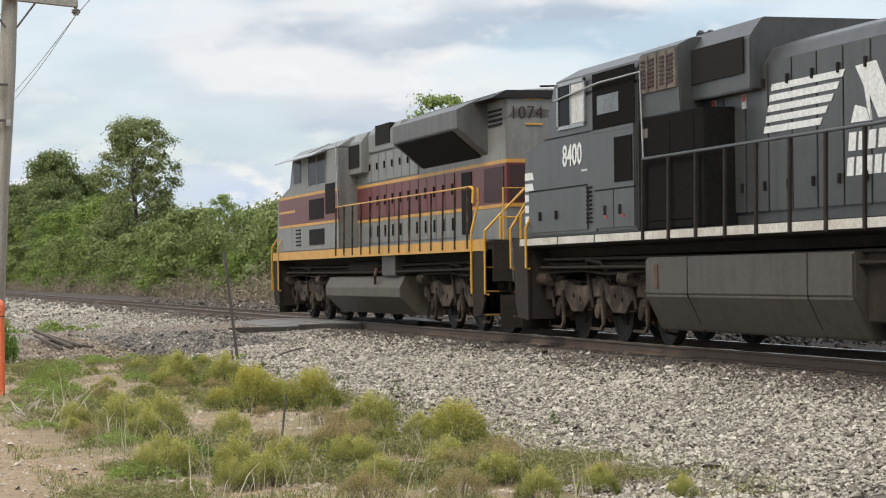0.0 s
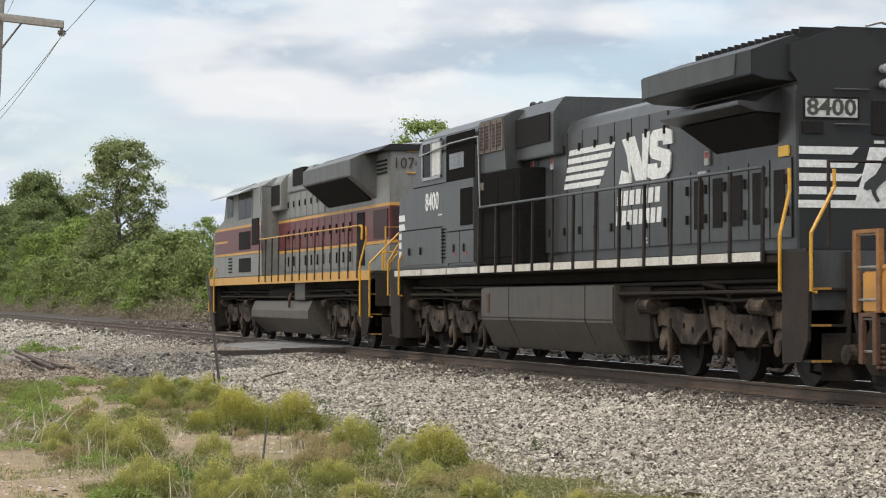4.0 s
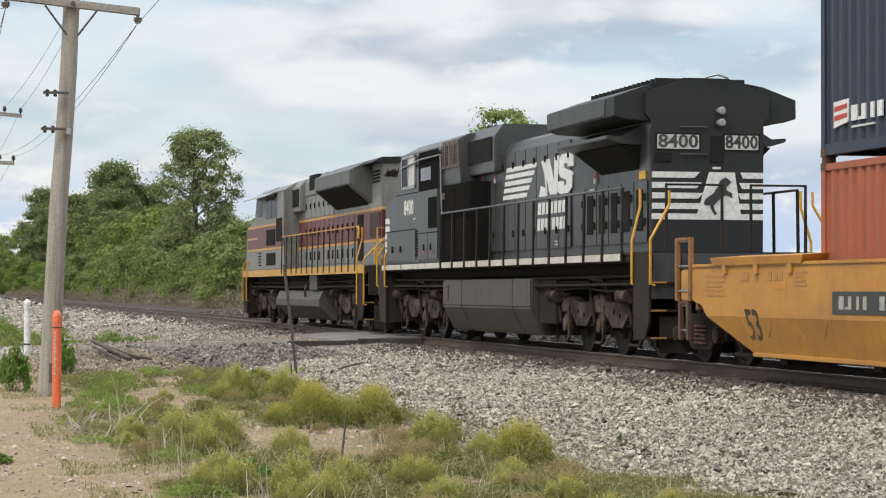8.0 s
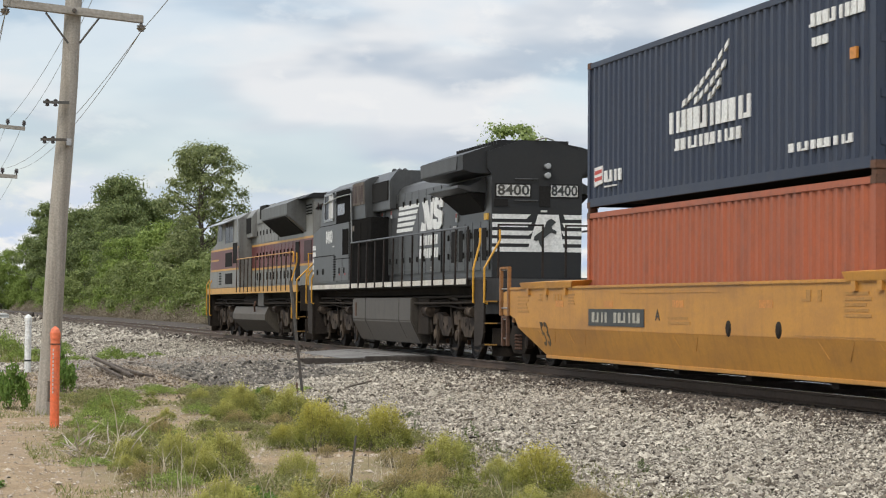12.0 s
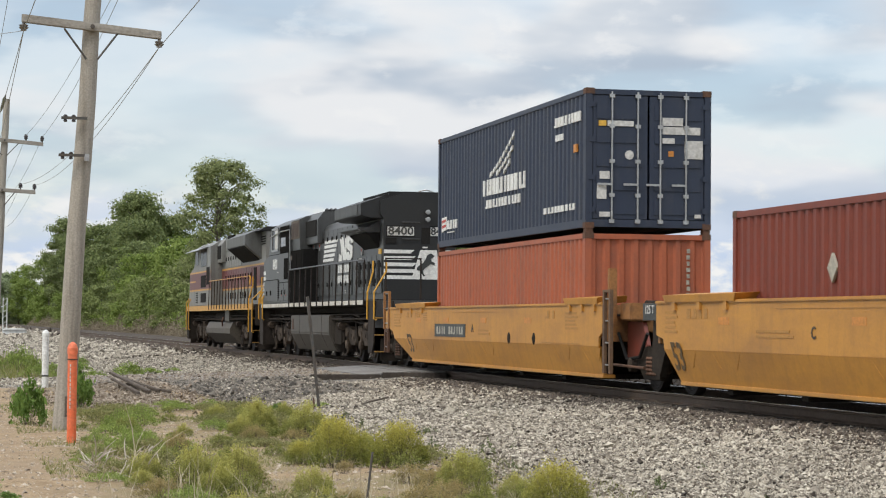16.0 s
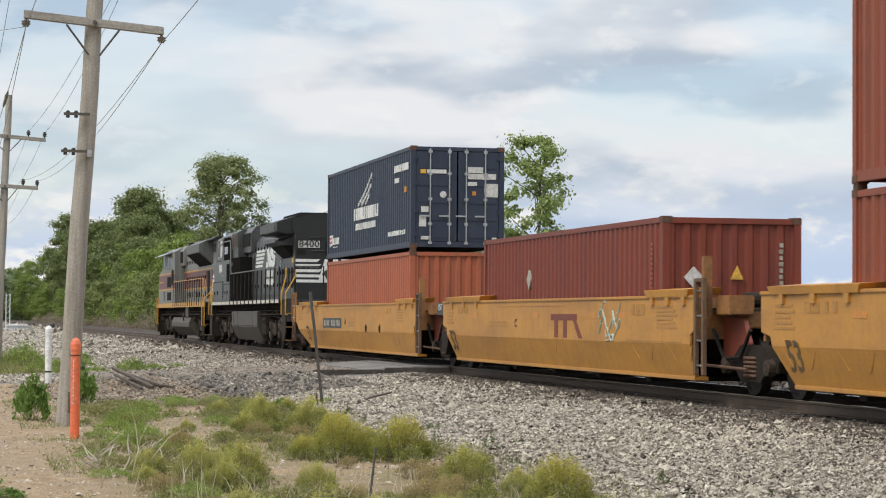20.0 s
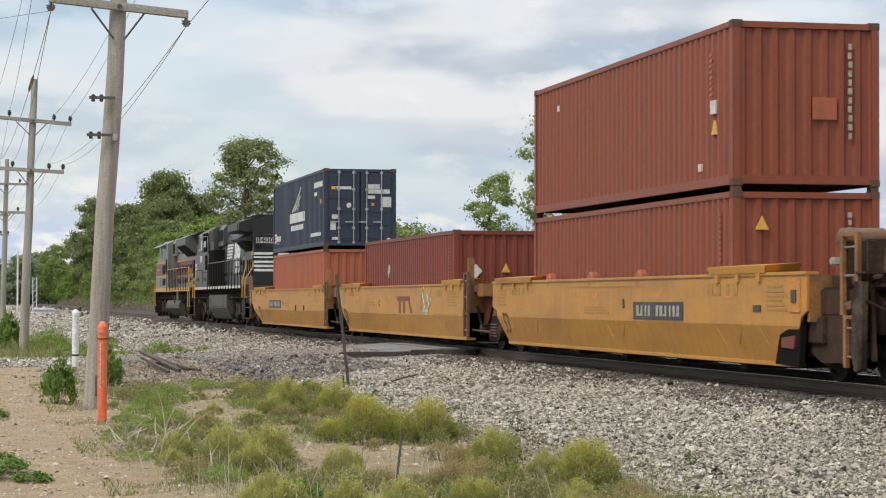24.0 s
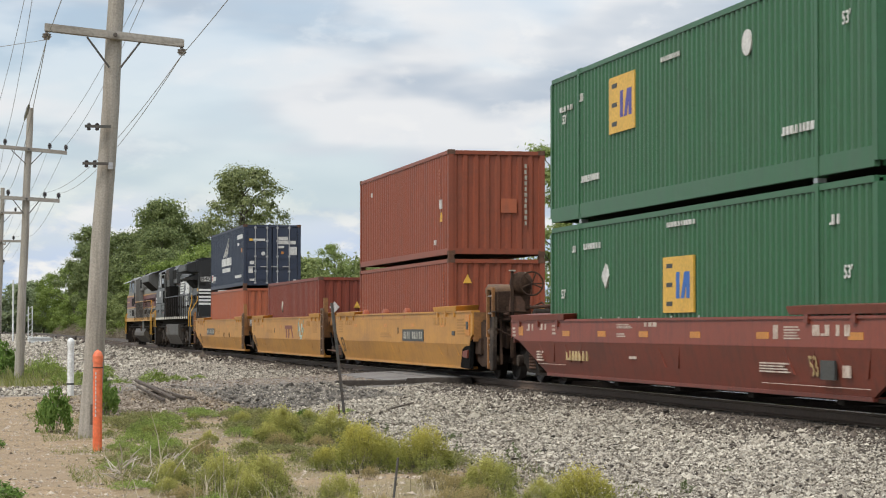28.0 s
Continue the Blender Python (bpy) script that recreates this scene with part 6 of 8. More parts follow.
def container(label, at_y, at_z, L, W, H, paint, period, doors=False, inset=0.0, gap=0.074):
    """ISO box: corrugated walls, posts, rails, corner castings, roof, floor; inset: distance of the stacking posts from the ends."""
    box = thing("shipping_container", label, "container", "containers on the train")
    MOVERS.append((box, at_y, at_z))
    hw, hl = W / 2, L / 2
    for s in (-1, 1):
        part("side_wall", corrugated(L - 0.24, 0.15, H - 0.10, s * (hw - 0.012), 0.036, period, s), paint, box)
        part("bottom_rail", Geo().box(min(s * (hw - 0.08), s * hw), max(s * (hw - 0.08), s * hw), -hl + 0.1, hl - 0.1, 0.02, 0.17 if not inset else 0.30), paint, box, bevel=0.006)
        part("top_rail", Geo().box(min(s * (hw - 0.07), s * hw), max(s * (hw - 0.07), s * hw), -hl + 0.1, hl - 0.1, H - 0.11, H - 0.015), paint, box, bevel=0.006)
        for e in (-1, 1):
            part("corner_post", Geo().box(min(s * (hw - 0.13), s * hw), max(s * (hw - 0.13), s * hw), min(e * (hl - 0.14), e * hl), max(e * (hl - 0.14), e * hl), 0.1, H - 0.1), paint, box, bevel=0.008)
            for z in (0.0, H - 0.118):
                c = (s * (hw - 0.0825), e * (hl - (inset or 0) - 0.085))
                part("corner_casting", Geo().box(c[0] - 0.088, c[0] + 0.088, c[1] - 0.09, c[1] + 0.09, z, z + 0.118), M_rust if not inset else paint, box, bevel=0.008)
            if inset:
                part("stacking_post", Geo().box(min(s * (hw - 0.1), s * (hw + 0.012)), max(s * (hw - 0.1), s * (hw + 0.012)), e * (hl - inset) - 0.07, e * (hl - inset) + 0.07, 0.02, H), paint, box, bevel=0.008)
    part("roof", Geo().box(-hw + 0.05, hw - 0.05, -hl + 0.08, hl - 0.08, H - 0.05, H - 0.02), paint, box)
    if at_z > 1:
        for s in (-1, 1):
            for e in (-1, 1):
                x, y = s * (hw - 0.08), e * (hl - (inset or 0) - 0.085)
                part("twist_lock", Geo().box(x - 0.07, x + 0.07, y - 0.08, y + 0.08, -gap - 0.004, 0.005), M_chrome if inset else M_rust, box, bevel=0.01)
    part("floor", Geo().box(-hw + 0.07, hw - 0.07, -hl + 0.1, hl - 0.1, 0.10, 0.16), M_tie, box)
    g = turn_geo(corrugated(W - 0.24, 0.16, H - 0.12, hl - 0.03, 0.04, 0.27, 1))
    part("front_wall", g, paint, box)
    for e in (-1, 1):
        part("end_sill", Geo().box(-hw + 0.12, hw - 0.12, min(e * (hl - 0.12), e * (hl - 0.005)), max(e * (hl - 0.12), e * (hl - 0.005)), 0.03, 0.17), paint, box, bevel=0.006)
        part("end_header", Geo().box(-hw + 0.12, hw - 0.12, min(e * (hl - 0.12), e * (hl - 0.005)), max(e * (hl - 0.12), e * (hl - 0.005)), H - 0.12, H - 0.02), paint, box, bevel=0.006)
    if not doors:
        part("rear_wall", turn_geo(corrugated(W - 0.24, 0.16, H - 0.12, -hl + 0.03, 0.04, 0.27, -1)), paint, box)
    else:
        for s in (-1, 1):
            d = part("door", Geo().box(min(s * 0.02, s * (hw - 0.14)), max(s * 0.02, s * (hw - 0.14)), -hl + 0.02, -hl + 0.07, 0.18, H - 0.13), paint, box, bevel=0.006)
            for k in range(5):
                z = 0.26 + k * 0.44
                part("door_panel", Geo().box(min(s * 0.10, s * (hw - 0.2)), max(s * 0.10, s * (hw - 0.2)), -hl + 0.004, -hl + 0.03, z, z + 0.30), paint, d, bevel=0.012)
            for x in (0.22, 0.72):
                rod = part("lock_rod", Geo().rod((s * x, -hl - 0.015, 0.10), (s * x, -hl - 0.015, H - 0.06), 0.019, 8), M_chrome, d, "galvanised lock rod")
                for z in (0.14, 0.62, 1.25, 1.9, H - 0.14):
                    part("rod_bracket", Geo().box(s * x - 0.05, s * x + 0.05, -hl - 0.03, -hl + 0.01, z - 0.035, z + 0.035), M_chrome, rod)
                part("door_handle", Geo().box(min(s * x, s * x - 0.28), max(s * x, s * x - 0.28), -hl - 0.045, -hl - 0.025, 0.80, 0.84), M_chrome, rod)
            for z in (0.3, 0.9, 1.6, 2.25):
                part("hinge", Geo().box(min(s * (hw - 0.17), s * (hw - 0.06)), max(s * (hw - 0.17), s * (hw - 0.06)), -hl - 0.012, -hl + 0.02, z, z + 0.1), paint, d)
    return box


def side_mark(box, outline, hw, mat, name="marking", label="", lift=0.0):
    part(name, Geo().prism(outline, "x", -hw - 0.006 - lift, -hw + 0.03), mat, box, label)


def rear_mark(box, x0, x1, z0, z1, L, mat, name="marking", label="", lift=0.0):
    part(name, Geo().box(x0, x1, -L / 2 - 0.008 - lift, -L / 2 + 0.02, z0, z1), mat, box, label)


def rear_code(box, x, z0, z1, n, L, mat=None):
    g = Geo()
    step = (z1 - z0) / n
    for i in range(n):
        g.box(x - 0.022 - 0.008 * (i % 2), x + 0.022 + 0.006 * (i % 3), -L / 2 - 0.004, -L / 2 + 0.03, z0 + i * step, z0 + (i + 0.68) * step)
    part("upright_code", g, mat or M_faded, box, "upright white characters")


def blue_container():
    L, W, H = 12.192, 2.438, 2.60
    b = container("navy blue corrugated container with white wing emblem, doors at its rear", 48.69, 2.915, L, W, H, M_blue, 0.278, doors=True)
    hw = W / 2
    # wing: three rows of stepped white feathers that rise to one tip
    for row, (ya, za, yb, zb, n) in enumerate(((1.10, 1.38, -1.02, 2.18, 8), (0.55, 1.38, -0.85, 1.88, 6), (-0.05, 1.38, -0.62, 1.62, 3))):
        for k in range(n):
            u, v = k / n, (k + 0.62) / n
            y0, z0 = ya + (yb - ya) * u, za + (zb - za) * u ** 1.25
            y1, z1 = ya + (yb - ya) * v, za + (zb - za) * v ** 1.25
            side_mark(b, [(y0, z0), (y1, z1), (y1 - 0.03, z1 + 0.10), (y0 - 0.03, z0 + 0.10)], hw, M_white, "emblem_feather", "white wing feather")
    part("lettering", bars(Geo(), -hw - 0.002, -1.84, 1.80, 1.0, 1.34, 12, 0.18), M_white, b, "white lettering")
    part("lettering", bars(Geo(), -hw - 0.002, -1.44, 1.46, 0.72, 0.90, 11, 0.30), M_white, b, "white lettering")
    part("lettering", bars(Geo(), -hw - 0.002, 4.15, 5.15, 0.42, 0.62, 4, 0.25), M_white, b)
    side_mark(b, [(5.66, 0.36), (5.2, 0.42), (5.2, 0.72), (5.66, 0.70)], hw, M_white, "small_flag", "white flag")
    for z in (0.45, 0.57):
        side_mark(b, [(5.63, z), (5.22, z + 0.03), (5.22, z + 0.09), (5.63, z + 0.07)], hw, M_red, "flag_stripe", "red stripe", 0.004)
    part("lettering", rows_of(Geo(), -hw - 0.002, 4.4, 5.1, 0.33, 0.38, 1), M_label, b)
    part("lettering", bars(Geo(), -hw - 0.002, -5.75, -3.95, 2.02, 2.20, 8, 0.2), M_white, b)
    part("lettering", bars(Geo(), -hw - 0.002, -4.6, -4.0, 1.75, 1.87, 3, 0.2), M_white, b)
    part("lettering", bars(Geo(), -hw - 0.002, -5.4, -3.2, 0.38, 0.50, 9, 0.3), M_white, b)
    side_mark(b, [(-5.5, 1.45), (-5.3, 1.45), (-5.3, 1.60), (-5.5, 1.60)], hw, M_patch)
    for x0, x1, z0, z1, m in ((0.26, 0.66, 1.93, 2.08, M_label), (0.26, 1.0, 1.77, 1.91, M_label), (0.26, 0.5, 1.60, 1.70, M_label), (0.70, 1.05, 1.32, 1.66, M_label), (0.38, 0.48, 1.36, 1.46, M_patch), (-0.97, -0.83, 1.90, 2.0, M_emblem), (-0.80, -0.30, 1.90, 2.0, M_label),
                              (-0.95, -0.76, 0.92, 1.06, M_label), (-1.0, -0.82, 0.55, 0.82, M_label), (-0.95, -0.75, 0.22, 0.31, M_label), (0.9, 1.02, 0.22, 0.29, M_label)):
        rear_mark(b, x0, x1, z0, z1, L, m, "door_label", "white label on the door")
    part("door_roundel", Geo().lathe([(0.06, -L / 2 - 0.012), (0.085, -L / 2 - 0.01), (0.085, -L / 2 + 0.01)], (-0.38, 0, 1.37), "y", 16), M_label, b)
    return b


def plain_containers():
    L, W = 12.192, 2.438
    low = container("terracotta corrugated container below the navy one", 48.69, 0.25, L, W, 2.591, M_orange, 0.278)
    rear_code(low, 0.78, 1.3, 2.35, 9, L)
    red = container("oxide red corrugated container riding alone", 28.82, 0.27, L, W, 2.591, M_brown, 0.278)
    rear_code(red, 0.86, 1.25, 2.2, 9, L)
    for b, z in ((red, 1.62),):
        rear_mark(b, -0.02, 0.16, 1.55, 1.60, L, M_emblem, "warning_triangle")
        part("warning_triangle", Geo().prism([(-0.03, 1.55), (0.19, 1.55), (0.08, 1.78)], "y", -L / 2 - 0.008, -L / 2 + 0.02), M_emblem, b, "yellow warning triangle")
    part("hazard_diamond", Geo().prism([(-0.85, 1.58), (-0.68, 1.40), (-0.51, 1.58), (-0.68, 1.76)], "y", -L / 2 - 0.008, -L / 2 + 0.02), M_label, red, "white hazard diamond")
    side_mark(red, [(2.33, 1.46), (2.49, 1.66), (2.33, 1.86), (2.17, 1.66)], W / 2, M_faded, "hazard_diamond")
    part("upright_code", rows_of(Geo(), -W / 2 - 0.002, -5.53, -5.48, 1.3, 2.2, 11), M_orange, red)
    lower = container("brick red corrugated container at the bottom of a stack", 8.92, 0.27, L, W, 2.591, M_brick, 0.278)
    part("warning_triangle", Geo().prism([(-0.85, 1.98), (-0.63, 1.98), (-0.74, 2.2)], "y", -L / 2 - 0.008, -L / 2 + 0.02), M_emblem, lower, "yellow warning triangle")
    rear_code(lower, 0.72, 1.6, 2.3, 6, L)
    part("upright_code", rows_of(Geo(), -W / 2 - 0.002, -5.52, -5.47, 1.5, 2.3, 9), M_orange, lower)
    upper = container("brick red corrugated container on top of a stack", 8.92, 2.935, L, W, 2.591, M_brick, 0.278)
    rear_code(upper, 0.73, 0.75, 2.3, 11, L)
    part("pale_patch", Geo().box(0.1, 0.5, -L / 2 - 0.003, -L / 2 + 0.02, 1.05, 1.4), M_orange, upper)
    part("upright_code", rows_of(Geo(), -W / 2 - 0.002, -5.15, -5.0, 1.2, 2.2, 11), M_orange, upper)
    side_mark(upper, [(-5.35, 0.85), (-5.1, 0.85), (-5.22, 1.08)], W / 2, M_emblem, "warning_triangle")
    side_mark(upper, [(4.1, 2.0), (4.25, 2.0), (4.25, 2.12), (4.1, 2.12)], W / 2, M_label)
    side_mark(upper, [(-5.3, 1.18), (-5.05, 1.18), (-5.05, 1.4), (-5.3, 1.4)], W / 2, M_label)
    side_mark(upper, [(-4.6, 0.3), (-4.45, 0.3), (-4.45, 0.42), (-4.6, 0.42)], W / 2, M_label)
    return low


def emblem_panel(b, hw, ya, yb, z0, z1, ink):
    side_mark(b, [(ya, z0), (yb, z0), (yb, z1), (ya, z1)], hw, M_emblem, "emblem_panel", "yellow emblem panel")
    w, h = yb - ya, z1 - z0
    for k in (0.12, 0.46, 0.80):
        side_mark(b, [(yb - 0.12 * w, z0 + k * h), (yb - 0.32 * w, z0 + k * h), (yb - 0.32 * w, z0 + (k + 0.08) * h), (yb - 0.12 * w, z0 + (k + 0.08) * h)], hw, M_plate, "emblem_stroke", lift=0.004)
    for a, c in ((0.45, 0.0), (0.60, 0.12), (0.78, 0.0)):
        side_mark(b, [(yb - a * w, z0 + 0.25 * h), (yb - (a + 0.11) * w, z0 + 0.25 * h), (yb - (a + 0.11 + c) * w, z0 + 0.72 * h), (yb - (a + c) * w, z0 + 0.72 * h)], hw, ink, "emblem_stroke", lift=0.004)


def green_containers():
    L, W, H = 16.154, 2.59, 2.90
    hw = W / 2
    low = container("green corrugated domestic container with yellow emblem panel, below", -15.03, 0.26, L, W, H, M_green, 0.235, inset=2.06)
    up = container("green corrugated domestic container with yellow emblem panel, on top", -15.03, 3.235, L, W, H, M_green, 0.235, inset=2.06)
    emblem_panel(up, hw, -15.03 * 0 + 2.40, 3.96, 1.45, 2.47, M_violet)
    emblem_panel(low, hw, -0.75, 0.82, 1.15, 2.08, M_ink)
    for b, rows in ((up, ((7.4, 6.45, 2.17, 2.27, 4), (5.92, 5.72, 2.25, 2.40, 2), (5.84, 4.65, 0.69, 0.81, 8), (-5.92, -4.67, 0.69, 0.81, 8), (0.95, -0.05, 2.42, 2.50, 9))),
                    (low, ((5.73, 4.57, 2.38, 2.49, 7), (6.45, 6.25, 2.35, 2.48, 2), (0.70, -0.81, 2.58, 2.66, 10), (-6.45, -6.8, 2.30, 2.44, 2)))):
        for ya, yb, z0, z1, n in rows:
            part("lettering", bars(Geo(), -hw - 0.004, min(ya, yb), max(ya, yb), z0, z1, n, 0.35), M_label, b)
    for b, y, z in ((up, 7.0, 2.0), (up, -7.08, 2.08), (low, 7.08, 1.55), (low, -7.1, 1.64)):
        text_part("length_mark", "53'", 0.25, M_label, b, (-hw - 0.004, y, z), LEFT_SIDE, "white stencilled 53", 1.0, bold=0.02)
    side_mark(low, [(4.45, 1.85), (4.22, 2.08), (4.0, 1.85), (4.22, 1.62)], hw, M_label, "white_diamond", "white diamond placard")
    part("roundel", Geo().lathe([(0.16, -hw - 0.008), (0.2, -hw - 0.006), (0.2, -hw + 0.02)], (0, -3.25, 2.23), "x", 18), M_label, up)
    for y in (4.5, 3.4, 2.2, 0.4, -1.0):
        part("panel_repair", Geo().box(-hw - 0.002, -hw + 0.02, y, y + 0.03, 0.35, 1.1), M_label, low)
    return low


def the_train():
    heritage_locomotive()
    dash_locomotive()
    first_well()
    second_well()
    third_well()
    fourth_well()
    blue_container()
    plain_containers()
    green_containers()


def distance_at(t):
    """How far the train has run at t, by a smooth curve through RUN."""
    k = 0
    while k < len(RUN) - 2 and RUN[k + 1][0] < t:
        k += 1
    (t0, s0), (t1, s1) = RUN[k], RUN[k + 1]
    v = []
    for j in (k, k + 1):
        a, b = RUN[max(j - 1, 0)], RUN[min(j + 1, len(RUN) - 1)]
        v.append((b[1] - a[1]) / (b[0] - a[0]))
    u, h = (t - t0) / (t1 - t0), t1 - t0
    return (2 * u ** 3 - 3 * u ** 2 + 1) * s0 + (u ** 3 - 2 * u ** 2 + u) * h * v[0] + (3 * u ** 2 - 2 * u ** 3) * s1 + (u ** 3 - u ** 2) * h * v[1]


def motions():
    times = [k * 0.5 for k in range(57)]
    for ob, y, z in MOVERS:
        walk(ob, [(t, pose(TRACK_X, y + distance_at(t), RAIL_Z + z)) for t in times])
    steps = [k * 0.1 for k in range(281)]
    for ob, y, r in WHEELS:
        walk(ob, [(t, pose(0, y, r, -math.degrees(distance_at(t) / r) % 360)) for t in steps])


# ---- the ground: one sheet with the ballast bank, the crossing road and a hollow
def smooth(a, b, v):
    u = np.clip((v - a) / (b - a), 0, 1)
    return u * u * (3 - 2 * u)


ROAD_Y0, ROAD_Y1 = 51.6, 58.6


def ripple(x, y):
    return 0.5 * np.sin(x * 1.7 + 0.6 * np.sin(y * 0.8)) * np.cos(y * 1.1 + 0.7 * np.sin(x * 0.9)) + 0.5 * np.sin(x * 3.9 + y * 2.3) * np.cos(y * 4.1 - x * 1.3)


def ground_z(x, y):
    x, y = np.asarray(x, float), np.asarray(y, float)
    near = np.exp(-((x - 5) ** 2) / 900 - ((y - 35) ** 2) / 4000)
    base = 0.045 * ripple(x, y) * near * smooth(11.6, 9.0, x) + 0.02
    bank = np.interp(x, [6.0, 8.5, 11.0, 11.5, 14.3, 15.2, 19.0, 23.0], [0.0, 0.13, 0.285, 0.275, 0.275, 0.42, 0.42, 0.1])
    mound = 0.30 * np.exp(-((x - 4.5) / 1.3) ** 2 - ((y - 48.3) / 2.6) ** 2)
    hollow = -0.20 * np.exp(-((x - 6.3) / 1.3) ** 2 - ((y - 43.5) / 3.0) ** 2)
    road = np.interp(x, [-8, 0, 3, 6, 9.5, 11.4, 14.4, 20, 60], [0.02, 0.05, 0.12, 0.22, 0.36, 0.43, 0.43, 0.25, 0.05])
    w = smooth(ROAD_Y0 - np.interp(x, [7.5, 9.0], [3.6, 0.25]), ROAD_Y0, y) * smooth(ROAD_Y1 + 3.0, ROAD_Y1, y)
    w = w * (1 - smooth(11.2, 11.4, x) * smooth(14.6, 14.4, x))     # the track bed itself stays open
    return (base + bank + mound + hollow) * (1 - w) + road * w


def sheet(name, xs, ys, height):
    gx, gy = np.meshgrid(xs, ys)
    z = height(gx, gy)
    verts = np.stack([gx, gy, z], -1).reshape(-1, 3)
    w, h = len(xs), len(ys)
    i = (np.arange(h - 1)[:, None] * w + np.arange(w - 1)[None, :]).ravel()
    me = bpy.data.meshes.new(name)
    me.from_pydata(verts.tolist(), [], np.stack([i, i + 1, i + 1 + w, i + w], -1).tolist())
    me.polygons.foreach_set("use_smooth", [True] * len(me.polygons))
    return me


def ground_material():
    """Sandy dirt, gravel on the bank and the road, rough grass beyond the track, by place with ragged borders."""
    m = bpy.data.materials.new("ground")
    m.use_nodes = True
    nodes, links = m.node_tree.nodes, m.node_tree.links
    b = nodes["Principled BSDF"]
    b.inputs["Roughness"].default_value = 0.95
    b.inputs["Specular IOR Level"].default_value = 0.2
    tc, sep = nodes.new("ShaderNodeTexCoord"), nodes.new("ShaderNodeSeparateXYZ")
    links.new(tc.outputs["Object"], sep.inputs[0])

    def noise_of(scale, detail=5, rough=0.6):
        n = nodes.new("ShaderNodeTexNoise")
        n.inputs["Scale"].default_value, n.inputs["Detail"].default_value, n.inputs["Roughness"].default_value = scale, detail, rough
        links.new(tc.outputs["Object"], n.inputs["Vector"])
        return n.outputs[0]

    def math_of(op, p, q):
        n = nodes.new("ShaderNodeMath")
        n.operation = op
        for k, v in enumerate((p, q)):
            if isinstance(v, (int, float)):
                n.inputs[k].default_value = v
            else:
                links.new(v, n.inputs[k])
        return n.outputs[0]

    def ranged(v, a, c, lo=0.0, hi=1.0):
        n = nodes.new("ShaderNodeMapRange")
        for k, q in enumerate((a, c, lo, hi)):
            n.inputs[k + 1].default_value = q
        links.new(v, n.inputs[0])
        return n.outputs[0]

    def mixed(f, p, q):
        n = nodes.new("ShaderNodeMix")
        n.data_type = "RGBA"
        links.new(f, n.inputs[0])
        for k, v in ((6, p), (7, q)):
            if isinstance(v, tuple):
                n.inputs[k].default_value = (*v, 1)
            else:
                links.new(v, n.inputs[k])
        return n.outputs[2]

    big, mid, fine = noise_of(0.55), noise_of(3.0), noise_of(26.0, 6, 0.7)
    ragged = math_of("MULTIPLY", math_of("SUBTRACT", mid, 0.5), 2.2)
    x = math_of("ADD", sep.outputs[0], ragged)
    y = math_of("ADD", sep.outputs[1], ragged)
    dirt = mixed(ranged(fine, 0.35, 0.65), (0.275, 0.192, 0.112), (0.44, 0.337, 0.218))
    dirt = mixed(ranged(mid, 0.42, 0.62, 0.0, 0.55), dirt, (0.21, 0.145, 0.088))
    dirt = mixed(ranged(big, 0.45, 0.65, 0.0, 0.8), dirt, (0.30, 0.225, 0.15))
    gravel = mixed(ranged(fine, 0.38, 0.62), (0.075, 0.066, 0.056), (0.21, 0.19, 0.165))
    # gravel colour darkens towards the rails, with trackside shade in it
    gravel = mixed(ranged(x, 8.5, 11.5), gravel, (0.075, 0.062, 0.052))
    road = mixed(ranged(fine, 0.35, 0.65), (0.16, 0.15, 0.14), (0.33, 0.31, 0.285))
    grass = mixed(ranged(mid, 0.35, 0.65), (0.09, 0.10, 0.035), (0.17, 0.15, 0.07))
    green = mixed(ranged(mid, 0.4, 0.6), (0.13, 0.14, 0.05), (0.24, 0.20, 0.10))
    veg = math_of("MULTIPLY", ranged(x, 1.2, 2.0), ranged(big, 0.40, 0.60))
    c = mixed(math_of("MULTIPLY", veg, 0.55), dirt, green)
    c = mixed(math_of("MULTIPLY", ranged(x, -3.0, -5.5), 0.8), c, grass)
    c = mixed(ranged(x, 5.7, 6.6), c, gravel)
    c = mixed(math_of("MULTIPLY", ranged(x, 2.6, 3.6), ranged(y, 57.5, 59.5)), c, gravel)
    c = mixed(math_of("MULTIPLY", ranged(y, 50.6, 51.8), ranged(y, 60.2, 59.0)), c, road)
    c = mixed(ranged(x, 18.6, 19.6), c, grass)
    c = mixed(math_of("MULTIPLY", ranged(x, 3.2, 2.2), ranged(y, 60.0, 63.0)), c, grass)
    links.new(c, b.inputs["Base Color"])
    bp = nodes.new("ShaderNodeBump")
    bp.inputs["Strength"].default_value, bp.inputs["Distance"].default_value = 0.8, 0.03
    links.new(fine, bp.inputs["Height"])
    links.new(bp.outputs[0], b.inputs["Normal"])
    return m


def spread(edges, steps):
    out = []
    for (a, b), st in zip(zip(edges, edges[1:]), steps):
        out += list(np.arange(a, b, st))
    return np.array(out + [edges[-1]])


ground = sheet("ground", spread([-3000, -200, -20, -3, 11, 15, 20, 60, 300, 3000], [700, 30, 1.5, 0.22, 0.2, 0.5, 4, 40, 900]),
               spread([-3000, -100, 8, 15, 64, 140, 400, 4500], [700, 9, 0.8, 0.25, 2.0, 13, 820]), ground_z)
ground.materials.append(ground_material())
tagged(new("ground", ground), "sandy dirt and gravel ground with weeds beside the railway", "ground", kind="structure")


